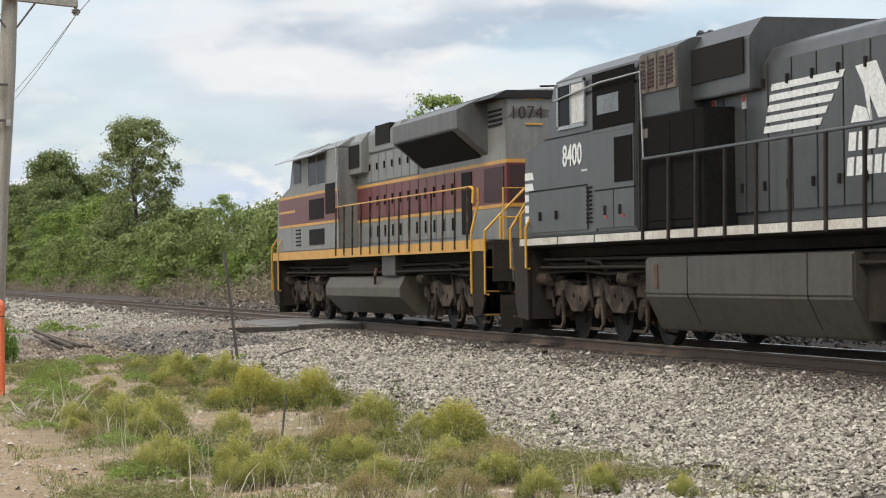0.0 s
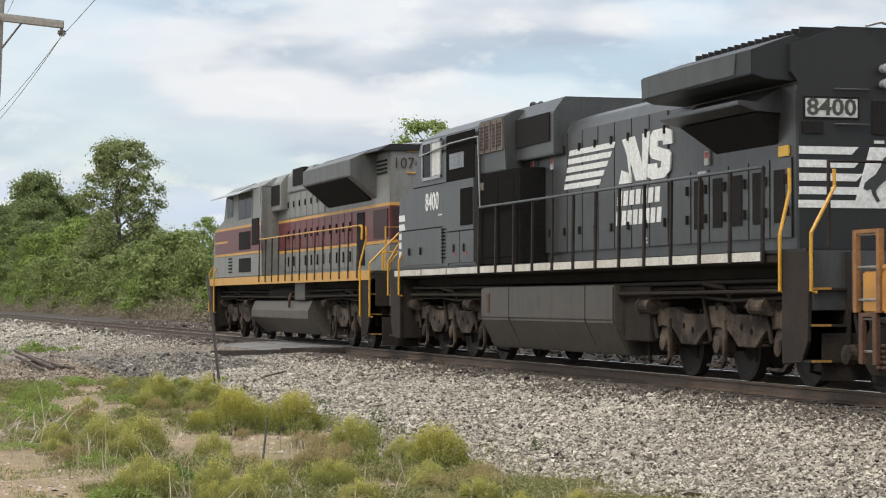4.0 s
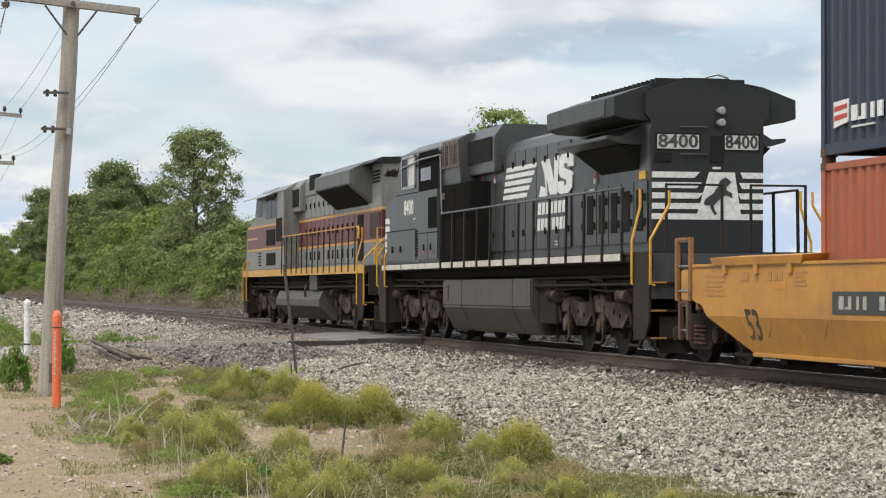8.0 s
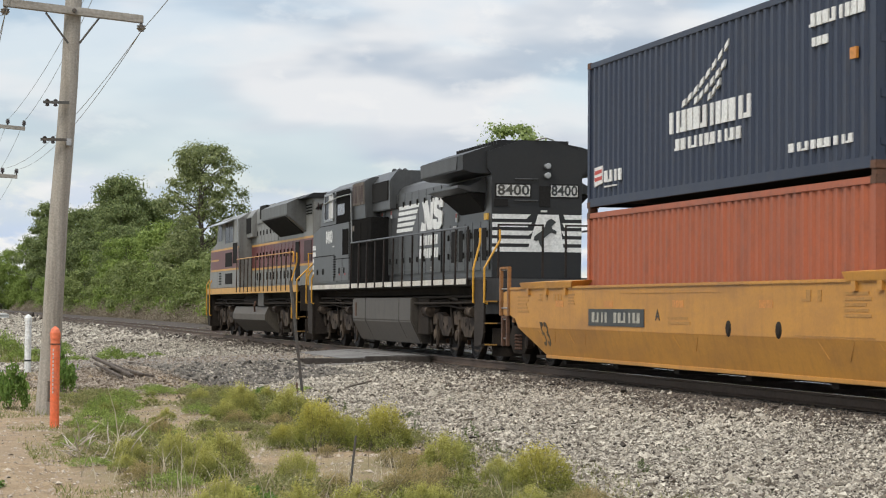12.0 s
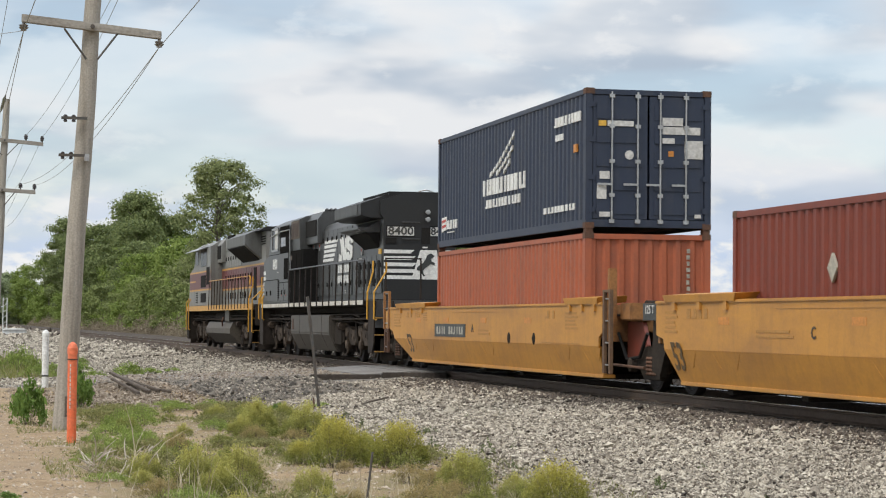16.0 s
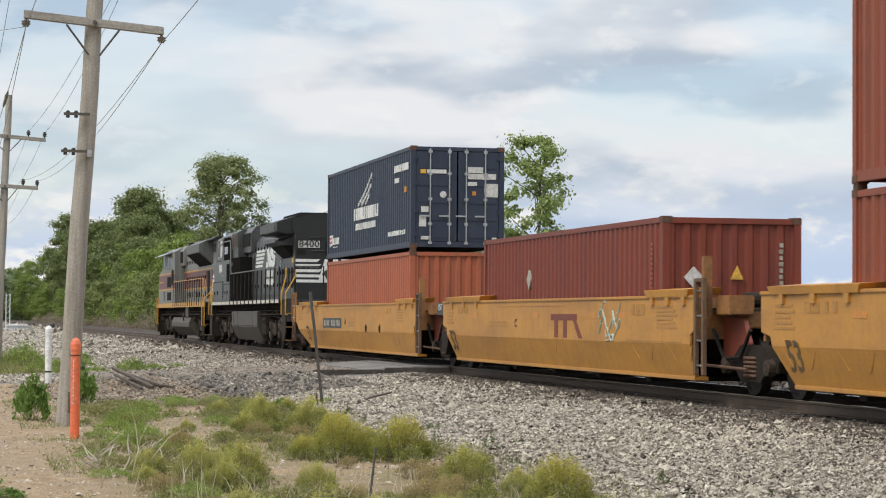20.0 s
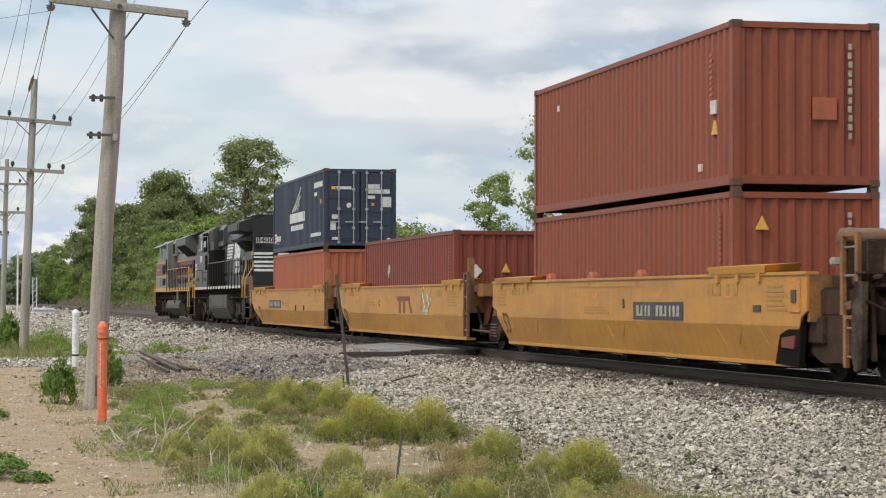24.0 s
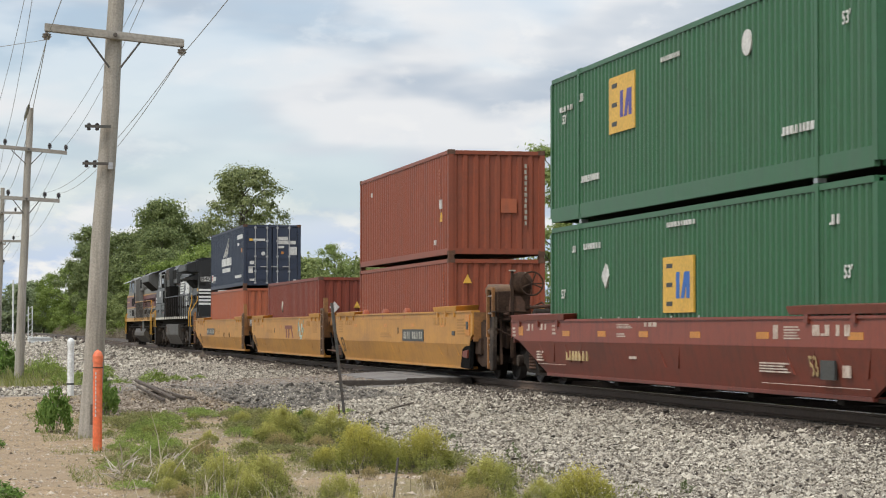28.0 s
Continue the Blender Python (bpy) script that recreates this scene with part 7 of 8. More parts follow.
# ---- scattered stones, joined
def stones(name, label, material, xs, ys, sizes, seed, sink=0.22, flat=0.88, half=False):
    """Uneven eight-sided stones lying on the ground; half: bedded to the waist."""
    rng = np.random.default_rng(seed)
    n = len(xs)
    unit = np.array([(1, 0, 0), (-1, 0, 0), (0, 1, 0), (0, -1, 0), (0, 0, 1), (0, 0, -1)], float)
    v = unit[None] * rng.uniform(0.65, 1.25, (n, 6, 1)) + rng.normal(0, 0.22, (n, 6, 3))
    v[:, :, 2] *= flat
    v[:, :, 0] *= 1.25
    a = rng.uniform(0, 2 * math.pi, n)
    tilt = rng.normal(0, 0.5, n)
    ca, sa, ct, st = np.cos(a)[:, None], np.sin(a)[:, None], np.cos(tilt)[:, None], np.sin(tilt)[:, None]
    y1, z1 = v[:, :, 1] * ct - v[:, :, 2] * st, v[:, :, 1] * st + v[:, :, 2] * ct
    x2, y2 = v[:, :, 0] * ca - y1 * sa, v[:, :, 0] * sa + y1 * ca
    r = np.asarray(sizes)[:, None]
    z = ground_z(xs, ys)[:, None] + r * (flat - sink) + z1 * r
    verts = np.stack([x2 * r + np.asarray(xs)[:, None], y2 * r + np.asarray(ys)[:, None], z], -1).reshape(-1, 3)
    tri = np.array([(0, 2, 4), (2, 1, 4), (1, 3, 4), (3, 0, 4), (2, 0, 5), (1, 2, 5), (3, 1, 5), (0, 3, 5)][:4 if half else 8])
    faces = (tri[None] + (np.arange(n) * 6)[:, None, None]).reshape(-1, 3)
    me = bpy.data.meshes.new(name)
    me.from_pydata(verts.tolist(), [], faces.tolist())
    me.materials.append(material)
    return tagged(new(name, me), label, "gravel", kind="stuff")


def ballast():
    rng = np.random.default_rng(5)
    xs, ys, ss = [], [], []
    for y0, y1, x0, x1, n, size in ((12.6, 15, 4.8, 9.0, 12000, 0.0138), (15, 24, 5.1, 11.7, 78000, 0.0142), (24, 36, 5.3, 11.7, 98000, 0.0150), (36, 51.5, 6.0, 11.7, 60000, 0.018), (59, 90, 2.9, 11.7, 52000, 0.0185), (90, 180, 2.9, 11.7, 26000, 0.045), (180, 420, 3.0, 11.7, 8000, 0.12)):
        xs.append(rng.uniform(x0, x1, n)), ys.append(rng.uniform(y0, y1, n)), ss.append(size * rng.lognormal(0, 0.34, n))
    for y0, y1, n, size in ((20, 50, 9000, 0.022), (59, 140, 5000, 0.045), (30, 120, 6000, 0.05)):
        xs.append(rng.uniform(11.6 if size < 0.05 else 14.6, 14.6 if size < 0.05 else 18.6, n)), ys.append(rng.uniform(y0, y1, n)), ss.append(size * rng.lognormal(0, 0.25, n))
    xs, ys, ss = map(np.concatenate, (xs, ys, ss))
    edge = np.where(ys > 58, 3.0, 6.35) + 0.5 * np.sin(ys * 0.33) + 0.3 * np.sin(ys * 1.1)
    edge -= 0.35 * smooth(17.0, 14.0, ys) + 0.55 * smooth(36.0, 27.0, ys)
    keep = rng.uniform(0, 1, len(xs)) < np.clip((xs - edge + 0.6) / 0.9, 0.06, 1)
    keep &= (xs < 2.0 + 0.445 * ys) | (xs > 11.6)
    # brake dust and oil by the rails, with the train's shade painted in
    grimy = rng.uniform(0, 1, len(xs)) < np.clip((xs + 0.2 * np.sin(ys * 0.7) + 0.15 * np.sin(ys * 2.3) - 9.4) / 2.1, 0.10, 0.97)
    a, b = keep & ~grimy, keep & grimy
    stones("track_ballast", "pale grey crushed stone ballast sloping down from the track", M_stone, xs[a], ys[a], ss[a], 6)
    stones("grimy_ballast", "brown-stained crushed stone ballast next to the rails, darkened for shade", M_grimshade, xs[b], ys[b], ss[b], 12)
    n = 16000
    x, y = rng.uniform(3.4, 9.2, n), rng.uniform(43.5, 51.9, n)
    ok = (y > 46.4 - 0.25 * (x - 5)) & (x + 0.5 * (y - 48) > 4.7)
    stones("road_shoulder_stone", "dark crushed stone on the shoulder of the crossing road", M_drystone, x[ok], y[ok], 0.031 * rng.lognormal(0, 0.3, ok.sum()), 7)
    n = 9000
    x, y = rng.normal(4.0, 1.0, n), rng.normal(46.0, 2.6, n)
    stones("rubble", "tan rubble and broken stone heaped beside the crossing", M_rubble, x, y, 0.020 * rng.lognormal(0, 0.38, n), 8)
    n = 34000
    x, y = rng.uniform(-2.0, 6.5, n), 14 + 36 * rng.uniform(0, 1, n) ** 1.3
    stones("scattered_pebbles", "pale pebbles scattered on the sandy ground", M_pebble, x, y, 0.0095 * rng.lognormal(0, 0.5, n), 9, sink=0.80, half=True)
    n = 7000
    x, y = rng.uniform(3.0, 10.0, n), rng.uniform(51.2, 59, n)
    stones("road_grit", "fine loose grit on the crossing road", M_rubble, x, y, 0.016 * rng.lognormal(0, 0.4, n), 11, sink=0.80, half=True)
    n = 2600
    x, y = rng.uniform(-4, 3.2, n), rng.uniform(51.5, 58, n)
    stones("road_gravel", "pale gravel strip of the crossing road", M_stone, x, y, 0.03 * rng.lognormal(0, 0.3, n), 10)


# ---- the track
def railway():
    track = tagged(new("railway_track"), "single railway track with brown steel rails on wooden ties", "railway", kind="structure")
    prof = [(-0.075, 0.0), (0.075, 0.0), (0.075, 0.012), (0.012, 0.035), (0.012, 0.125), (0.036, 0.135), (0.036, 0.165), (0.028, 0.172), (-0.028, 0.172), (-0.036, 0.165), (-0.036, 0.135), (-0.012, 0.125), (-0.012, 0.035), (-0.075, 0.012)]
    for s in (-1, 1):
        x = TRACK_X + s * 0.755
        part("rail", Geo().prism([(x + a, RAIL_Z - 0.172 + b) for a, b in prof], "y", -60, 1400), M_rail, track, "rust-brown steel rail")
        part("rail_head", Geo().box(x - 0.032, x + 0.032, -60, 1400, RAIL_Z - 0.004, RAIL_Z + 0.002), M_tread, track, "bright worn running surface")
    tie = Geo().box(-1.30, 1.30, -0.115, 0.115, -0.17, 0.0).mesh("tie", bevel=0.012)
    tie.materials.append(M_tie)
    for i in range(290):
        y = 8.0 + i * 0.52
        if ROAD_Y0 - 0.2 < y < ROAD_Y1 + 0.2:
            continue
        ob = new("tie", tie)
        ob.parent, ob.matrix_basis = track, pose(TRACK_X + 0.03 * math.sin(i * 7.3), y, RAIL_Z - 0.172, 0, 0, 0.6 * math.sin(i * 3.1))
    # crossing panels between and beside the rails, and ramped asphalt ends
    cross = tagged(new("level_crossing"), "low grey asphalt and timber road crossing over the track", "road crossing", kind="structure")
    for x0, x1 in ((TRACK_X - 0.66, TRACK_X + 0.66), (TRACK_X - 1.75, TRACK_X - 0.86), (TRACK_X + 0.86, TRACK_X + 1.75)):
        for k in range(4):
            y = ROAD_Y0 + k * (ROAD_Y1 - ROAD_Y0) / 4
            part("crossing_panel", Geo().box(x0, x1, y + 0.01, y + (ROAD_Y1 - ROAD_Y0) / 4 - 0.01, RAIL_Z - 0.25, RAIL_Z - 0.012), M_panel, cross, bevel=0.015)
    for x0, x1 in ((8.7, 10.4), (10.42, 12.02)):
        part("edge_timber", Geo().box(x0, x1, ROAD_Y0 - 0.16, ROAD_Y0 - 0.01, 0.12, 0.40 + 0.03 * (x1 - 10)), M_tie, cross, "dark creosoted edge timber", bevel=0.02)
    for s in (-1, 1):
        out = TRACK_X + s * 2.9
        g = Geo().prism([(TRACK_X + s * 1.77, RAIL_Z - 0.30), (TRACK_X + s * 1.77, RAIL_Z - 0.02), (out, float(ground_z(out, 55)) + 0.03), (out, float(ground_z(out, 55)) - 0.15)], "y", ROAD_Y0, ROAD_Y1)
        part("approach_ramp", g, M_panel, cross, "worn grey asphalt approach", bevel=0.02)


# ---- poles and wires
def glass_insulator(parent, x, y, z, down=False):
    k = -0.6 if down else 1
    g = Geo().lathe([(0.02, 0), (0.03, k * 0.05), (0.07, k * 0.06), (0.05, k * 0.11), (0.075, k * 0.12), (0.04, k * 0.18), (0.045, k * 0.2)], (x, y, z), "z", 10)
    return part("insulator", g, M_clay if down else M_insul, parent, "grey clay insulator" if down else "dark insulator")


WIRE_ENDS = {}


def utility_pole(i, y, top, lean, arms, thick, extra=False):
    p = thing("utility_pole", "weathered grey wooden utility pole with timber crossarms and insulators" if arms else "weathered grey wooden pole", "utility pole", "pole line")
    p.location = (1.88, y, float(ground_z(1.88, y)) - 0.05)
    g = Geo()
    n = 9
    g.tube([(lean * top * k / n + 0.012 * math.sin(k * 1.7), 0.01 * math.sin(k * 2.3), top * k / n) for k in range(n + 1)], [thick * (1 - 0.32 * k / n) for k in range(n + 1)], 16)
    part("pole", g, M_pole, p, smooth=False)
    ends = []
    for z, left, right, tip in arms:
        c = lean * z
        a = part("crossarm", Geo().add([(c - left, -0.21, z + tip), (c + right, -0.21, z - tip), (c + right, -0.12, z - tip), (c - left, -0.12, z + tip), (c - left, -0.21, z + tip + 0.12), (c + right, -0.21, z - tip + 0.12), (c + right, -0.12, z - tip + 0.12), (c - left, -0.12, z + tip + 0.12)],
                                       [(0, 1, 2, 3), (7, 6, 5, 4), (0, 4, 5, 1), (1, 5, 6, 2), (2, 6, 7, 3), (3, 7, 4, 0)]), M_wood, p, "grey timber crossarm", bevel=0.008)
        for s, e in ((-1, left), (1, right)):
            part("arm_brace", Geo().rod((c + s * 0.08, -0.17, z - 0.42), (c + s * 0.40 * e, -0.19, z + 0.02), 0.016, 6), M_post, a)
            for q in ((0.97,) if i == 1 else (0.97, 0.55)):
                x = c + s * e * q
                hang = i == 1 and z < 7
                zz = z - s * q * tip + (0.0 if hang else 0.12)
                glass_insulator(a, x, -0.165, zz, hang)
                ends.append((1.88 + x, y - 0.165, p.location.z + zz + (-0.12 if hang else 0.17)))
        part("bolt", Geo().lathe([(0.03, -0.26), (0.035, -0.24), (0.03, -0.21)], (c, 0, z + 0.06), "y", 8), M_post, a)
    if extra:
        for z in (4.65, 4.10):
            for k in (-0.10, -0.22):
                g = Geo().lathe([(0.015, -0.06), (0.032, -0.05), (0.02, -0.01), (0.032, 0.03), (0.015, 0.05)], (lean * z + k - 0.08, -0.18, z), "z", 10)
                part("spool_insulator", g, M_insul, p)
            part("spool_bracket", Geo().box(lean * z - 0.36, lean * z + 0.02, -0.21, -0.17, z - 0.02, z + 0.02), M_post, p)
        part("pole_tag", Geo().box(lean * 4.05 + 0.02, lean * 4.05 + 0.09, -0.20, -0.13, 4.02, 4.12), M_chrome, p)
        part("pole_scar", Geo().box(0.02, 0.07, -0.16, -0.12, 0.25, 0.55), M_bark, p)
    WIRE_ENDS[i] = ends
    return p


def wire(p, q, sag, r=0.006):
    pts = []
    for k in range(17):
        u = k / 16
        pts.append(tuple(a + (b - a) * u - (4 * sag * u * (1 - u) if j == 2 else 0) for j, (a, b) in enumerate(zip(p, q))))
    thing("overhead_wire", "thin grey overhead wire sagging between poles", "wire", "overhead wires", Geo().tube(pts, r, 5), M_wire)


def pole_line():
    utility_pole(0, -6.0, 8.6, 0.0, [(6.0, 1.05, 1.05, 0.0)], 0.15)
    utility_pole(1, 33.0, 9.0, 0.058, [(5.95, 1.03, 1.02, 0.09), (8.2, 1.1, 1.1, 0.0)], 0.155, extra=True)
    utility_pole(2, 72.0, 8.75, 0.035, [(7.35, 1.35, 1.22, 0.10), (5.75, 1.05, 1.05, 0.05)], 0.15)
    utility_pole(3, 111.0, 8.6, 0.02, [(7.3, 1.2, 1.2, 0.0), (5.9, 1.1, 1.1, 0.0)], 0.15)
    utility_pole(4, 150.0, 8.4, -0.01, [(7.2, 1.2, 1.2, 0.0), (5.9, 1.1, 1.1, 0.0)], 0.15)
    utility_pole(5, 192.0, 8.4, 0.0, [(7.2, 1.2, 1.2, 0.0)], 0.15)
    for a in range(5):
        for q in WIRE_ENDS[a + 1]:
            p = min(WIRE_ENDS[a], key=lambda e: abs(e[2] - q[2]) + abs(e[0] - q[0]))
            wire(p, q, 0.45 if a else 0.3)
    # a dark sleeve clamped on the wire
    p = min((e for e in WIRE_ENDS[1] if e[2] < 7), key=lambda e: e[0])
    q = min(WIRE_ENDS[2], key=lambda e: abs(e[2] - p[2]) + abs(e[0] - p[0]))
    ends = [tuple(a + (b - a) * u - (4 * 0.45 * u * (1 - u) if j == 2 else 0) for j, (a, b) in enumerate(zip(p, q))) for u in (0.185, 0.20, 0.235, 0.25)]
    thing("wire_sleeve", "dark tapered sleeve clamped on an overhead wire", "wire sleeve", geo=Geo().tube(ends, [0.012, 0.034, 0.030, 0.012], 8), material=M_insul)
    # one thin line runs off to the left from the pole's lower brackets
    wire(min(WIRE_ENDS[1]), (-14, 36, 4.6), 0.3, 0.005)


# ---- markers and posts
def marker(x, y, h, r, mat, label, strip=False):
    z = float(ground_z(x, y)) - 0.03
    m = thing("pipeline_marker", label, "marker post")
    m.location = (x, y, z)
    part("post", Geo().lathe([(r, 0), (r, h - 0.14), (r * 1.12, h - 0.14), (r * 1.12, h - 0.06), (r * 0.8, h - 0.01), (r * 0.2, h + 0.02)], (0, 0, 0), "z", 18), mat, m)
    part("seam", Geo().lathe([(r * 1.13, h - 0.22), (r * 1.14, h - 0.215), (r * 1.13, h - 0.205)], (0, 0, 0), "z", 18), M_rust if strip else M_label, m)
    if strip:
        g = Geo()
        for k in range(12):
            g.box(-0.036, -0.022, -r - 0.002, -r + 0.03, h - 0.86 + k * 0.05, h - 0.825 + k * 0.05)
        part("warning_strip", g, M_label, m, "upright white warning print")
    else:
        part("band", Geo().lathe([(r * 1.03, 0.28), (r * 1.05, 0.30), (r * 1.03, 0.32)], (0, 0, 0), "z", 18), M_plate, m)
    return m


def posts():
    marker(1.80, 29.5, 1.36, 0.062, M_markor, "orange plastic pipeline marker post beside a utility pole", True)
    marker(2.50, 51.0, 1.33, 0.075, M_markwh, "white plastic marker post at the road edge")
    s = thing("steel_stake", "thin leaning steel signpost seen edge-on, on the ballast slope", "post")
    s.location = (7.0, 40.4, float(ground_z(7.0, 40.4)) - 0.05)
    part("stake", Geo().prism([(-0.026, -0.02), (0.026, -0.02), (0.026, 0.0), (0.008, 0.0), (0.008, 0.03), (-0.008, 0.03), (-0.008, 0.0), (-0.026, 0.0)], "z", 0, 1.75).mesh("stake"), M_post, s).matrix_basis = pose(0, 0, 0, 0, -6.5, 0)
    part("sign_blade", Geo().box(-0.022, 0.022, -0.03, 0.07, 1.62, 2.15), M_post, s, "narrow grey sign blade").matrix_basis = pose(0, 0, 0, 0, -6.5, 0)
    s = thing("steel_stake", "short rusty stake stub on the slope", "post", geo=Geo().rod((0, 0, 0), (-0.01, 0, 0.24), 0.014, 6), material=M_rust)
    s.location = (6.85, 40.1, float(ground_z(6.85, 40.1)))
    s = thing("steel_stake", "short dark rod standing in the weeds", "post", geo=Geo().rod((0, 0, 0), (0.06, 0, 0.55), 0.01, 6), material=M_post)
    s.location = (3.55, 18.2, float(ground_z(3.55, 18.2)))
    # old ties and planks thrown beside the crossing
    for x, y, z, turn, tilt, ln, w in ((4.05, 46.7, 0.33, 77, 7, 2.7, 0.045), (4.20, 46.9, 0.31, 72, 6, 2.5, 0.035), (3.92, 46.3, 0.26, 82, 5, 2.6, 0.03), (4.4, 46.2, 0.22, 62, 4, 1.7, 0.03), (5.0, 49.4, 0.28, 70, 3, 1.6, 0.04)):
        o = thing("old_plank", "split weathered dark plank lying on rubble", "timber", "discarded planks", Geo().prism([(-ln / 2, -w), (ln / 2 - 0.1, -w), (ln / 2, -w * 0.2), (ln / 2 - 0.05, w), (-ln / 2 + 0.06, w)], "z", 0, 0.05), M_oldtie, bevel=0.01)
        o.matrix_basis = pose(x, y, z, 6, tilt, -turn)
    for x, y, r, flat in ((9.35, 38.4, 0.10, 0.5), (6.2, 41.6, 0.16, 0.7)):
        o = thing("stray_block", "dark broken wood block on the gravel", "debris", geo=Geo().box(-r, r, -r * 0.6, r * 0.6, 0, r * flat), material=M_oldtie, bevel=0.02)
        o.matrix_basis = pose(x, y, float(ground_z(x, y)), 5, 4, 30)
    o = thing("stray_branch", "bare fallen branch on the ballast", "branch", geo=Geo().tube([(0, 0, 0), (0.4, 0.1, 0.12), (0.8, 0.3, 0.2)], 0.018), material=M_bark)
    o.location = (7.4, 39.6, float(ground_z(7.4, 39.6)))


# ---- leaves and plants
def leaf_mesh(name, centres, sizes, narrow, up, seed, material, fold=0.25, out=None):
    """Many small leaves: each a folded pair of triangles-and-quads, turned at random; up: how far they stand up; out: the way that the faces look."""
    rng = np.random.default_rng(seed)
    n = len(centres)
    d = rng.normal(0, 1, (n, 3))
    d[:, 2] = d[:, 2] * (1 - abs(up)) + up * 1.6
    d /= np.linalg.norm(d, axis=1)[:, None]
    w = np.cross(d, rng.normal(0, 1, (n, 3)))
    w /= np.linalg.norm(w, axis=1)[:, None]
    nrm = np.cross(d, w)
    if out is not None:
        nrm = out + rng.normal(0, 0.55, (n, 3))
        nrm /= np.linalg.norm(nrm, axis=1)[:, None]
        d = np.cross(nrm, rng.normal(0, 1, (n, 3)))
        d /= np.linalg.norm(d, axis=1)[:, None]
        w = np.cross(d, nrm)
    s = np.asarray(sizes)[:, None]
    c = np.asarray(centres)
    a, b = c - d * s * 0.5, c + d * s * 0.5
    l, r = c + w * s * narrow * 0.5 + nrm * s * fold * 0.3, c - w * s * narrow * 0.5 + nrm * s * fold * 0.3
    verts = np.stack([a, l, b, r], 1).reshape(-1, 3)
    i = np.arange(n)[:, None] * 4
    faces = np.concatenate([i + [0, 1, 2], i + [0, 2, 3]], 0)
    me = bpy.data.meshes.new(name)
    me.from_pydata(verts.tolist(), [], faces.tolist())
    me.materials.append(material)
    return me


def tree(name, label, h, crown, trunk_r, leaves, size, seed, material, bare=0.25, clumps=26, puff=(0.26, 0.46), boxy=2.4):
    """Tapered trunk, limbs and a crown of leaf clumps. crown: (half width, foot) of the crown; boxy: how full its top is."""
    rng = np.random.default_rng(seed)
    t = thing(name, label, "tree" if h > 4 else "shrub", "tree line")
    half, foot = crown
    wood = Geo()
    top = Vector((rng.normal(0, 0.3), rng.normal(0, 0.3), h * 0.9))
    joints = [Vector((0, 0, -0.3)), Vector((rng.normal(0, .12), rng.normal(0, .12), h * 0.3)), Vector((top.x * .6 + rng.normal(0, .2), top.y * .6, h * 0.6)), top]
    for k in range(3):
        wood.rod(joints[k], joints[k + 1], trunk_r * (1 - 0.28 * k), 8, trunk_r * (1 - 0.28 * (k + 1)))
    cents, sz, outs = [], [], []
    for k in range(clumps):
        u = (k + rng.uniform(0, 1)) / clumps
        z = foot + (h - foot) * u
        shape = math.sqrt(max(0.03, 1 - abs(1.9 * u - 0.92) ** boxy))
        a = rng.uniform(0, 2 * math.pi)
        lobe = 0.82 + 0.26 * math.sin(2 * a + seed + 5.0 * u) * math.sin(9.0 * u + seed)
        rad = half * shape * lobe * math.sqrt(rng.uniform(0.06, 1.0))
        c = Vector((rad * math.cos(a), rad * math.sin(a), min(z, h * 0.97)))
        at = joints[1].lerp(joints[3], min(1, max(0, (c.z - h * 0.42) / (h * 0.6))))
        if h > 3 and k % 3 == 0:
            wood.rod(at, c, trunk_r * 0.26, 5, trunk_r * 0.05)
        m = max(8, int(leaves / clumps * rng.uniform(0.5, 1.5)))
        r = half * rng.uniform(*puff)
        way = rng.normal(0, 1, (m, 3))
        way /= np.linalg.norm(way, axis=1)[:, None]
        p = way * np.clip(rng.normal(0.78, 0.34, (m, 1)), 0.05, 1.7) * [r, r, 0.6 * r]
        cents.append(p + np.array(c))
        outs.append(way + np.array(c - at) * 0.5 / max(half, 1) + [0, 0, 0.35])
        sz.append(size * rng.lognormal(0, 0.3, m))
    part("trunk", wood, M_bark, t)
    part("crown", leaf_mesh("crown", np.concatenate(cents), np.concatenate(sz), 0.7, 0.0, seed, material, out=np.concatenate(outs)), material, t)
    return t


def bush(label, h, half, plumes, per, size, seed, material, narrow=0.26, up=0.45, group="weeds by the track", loose=1.0):
    """A weed clump: a dome of upright leafy plumes on stems, open at the foot."""
    rng = np.random.default_rng(seed)
    b = thing("weed_clump", label, "plant", group)
    stalk, cents, sz = Geo(), [], []
    for k in range(plumes):
        a, r = rng.uniform(0, 2 * math.pi), half * math.sqrt(rng.uniform(0, 1))
        dome = math.sqrt(max(0.05, 1 - (r / half) ** 2 * 0.92))
        top = h * dome * rng.uniform(0.72, 1.08)
        foot = np.array([r * 0.45 * math.cos(a), r * 0.45 * math.sin(a), -0.03])
        tip = np.array([r * math.cos(a), r * math.sin(a), top])
        tall, wide = h * rng.uniform(0.26, 0.42), half * rng.uniform(0.10, 0.17) * loose
        p = rng.normal(0, 1, (per, 3)) * [wide * 0.6, wide * 0.6, tall * 0.36]
        p = p + tip - [0, 0, tall * 0.45]
        p[:, 2] = np.where(p[:, 2] < 0.015, rng.uniform(0.015, 0.3 * h, per), p[:, 2])
        cents.append(p)
        sz.append(size * rng.lognormal(0, 0.3, per))
        if k % 2 == 0:
            stalk.rod(foot, tip * 0.96, 0.004, 3, 0.002)
    tagged(part("woody_base", stalk, M_bark, b), kind="stuff")
    part("leaves", leaf_mesh("leaves", np.concatenate(cents), np.concatenate(sz), narrow, up, seed, material), material, b)
    return b


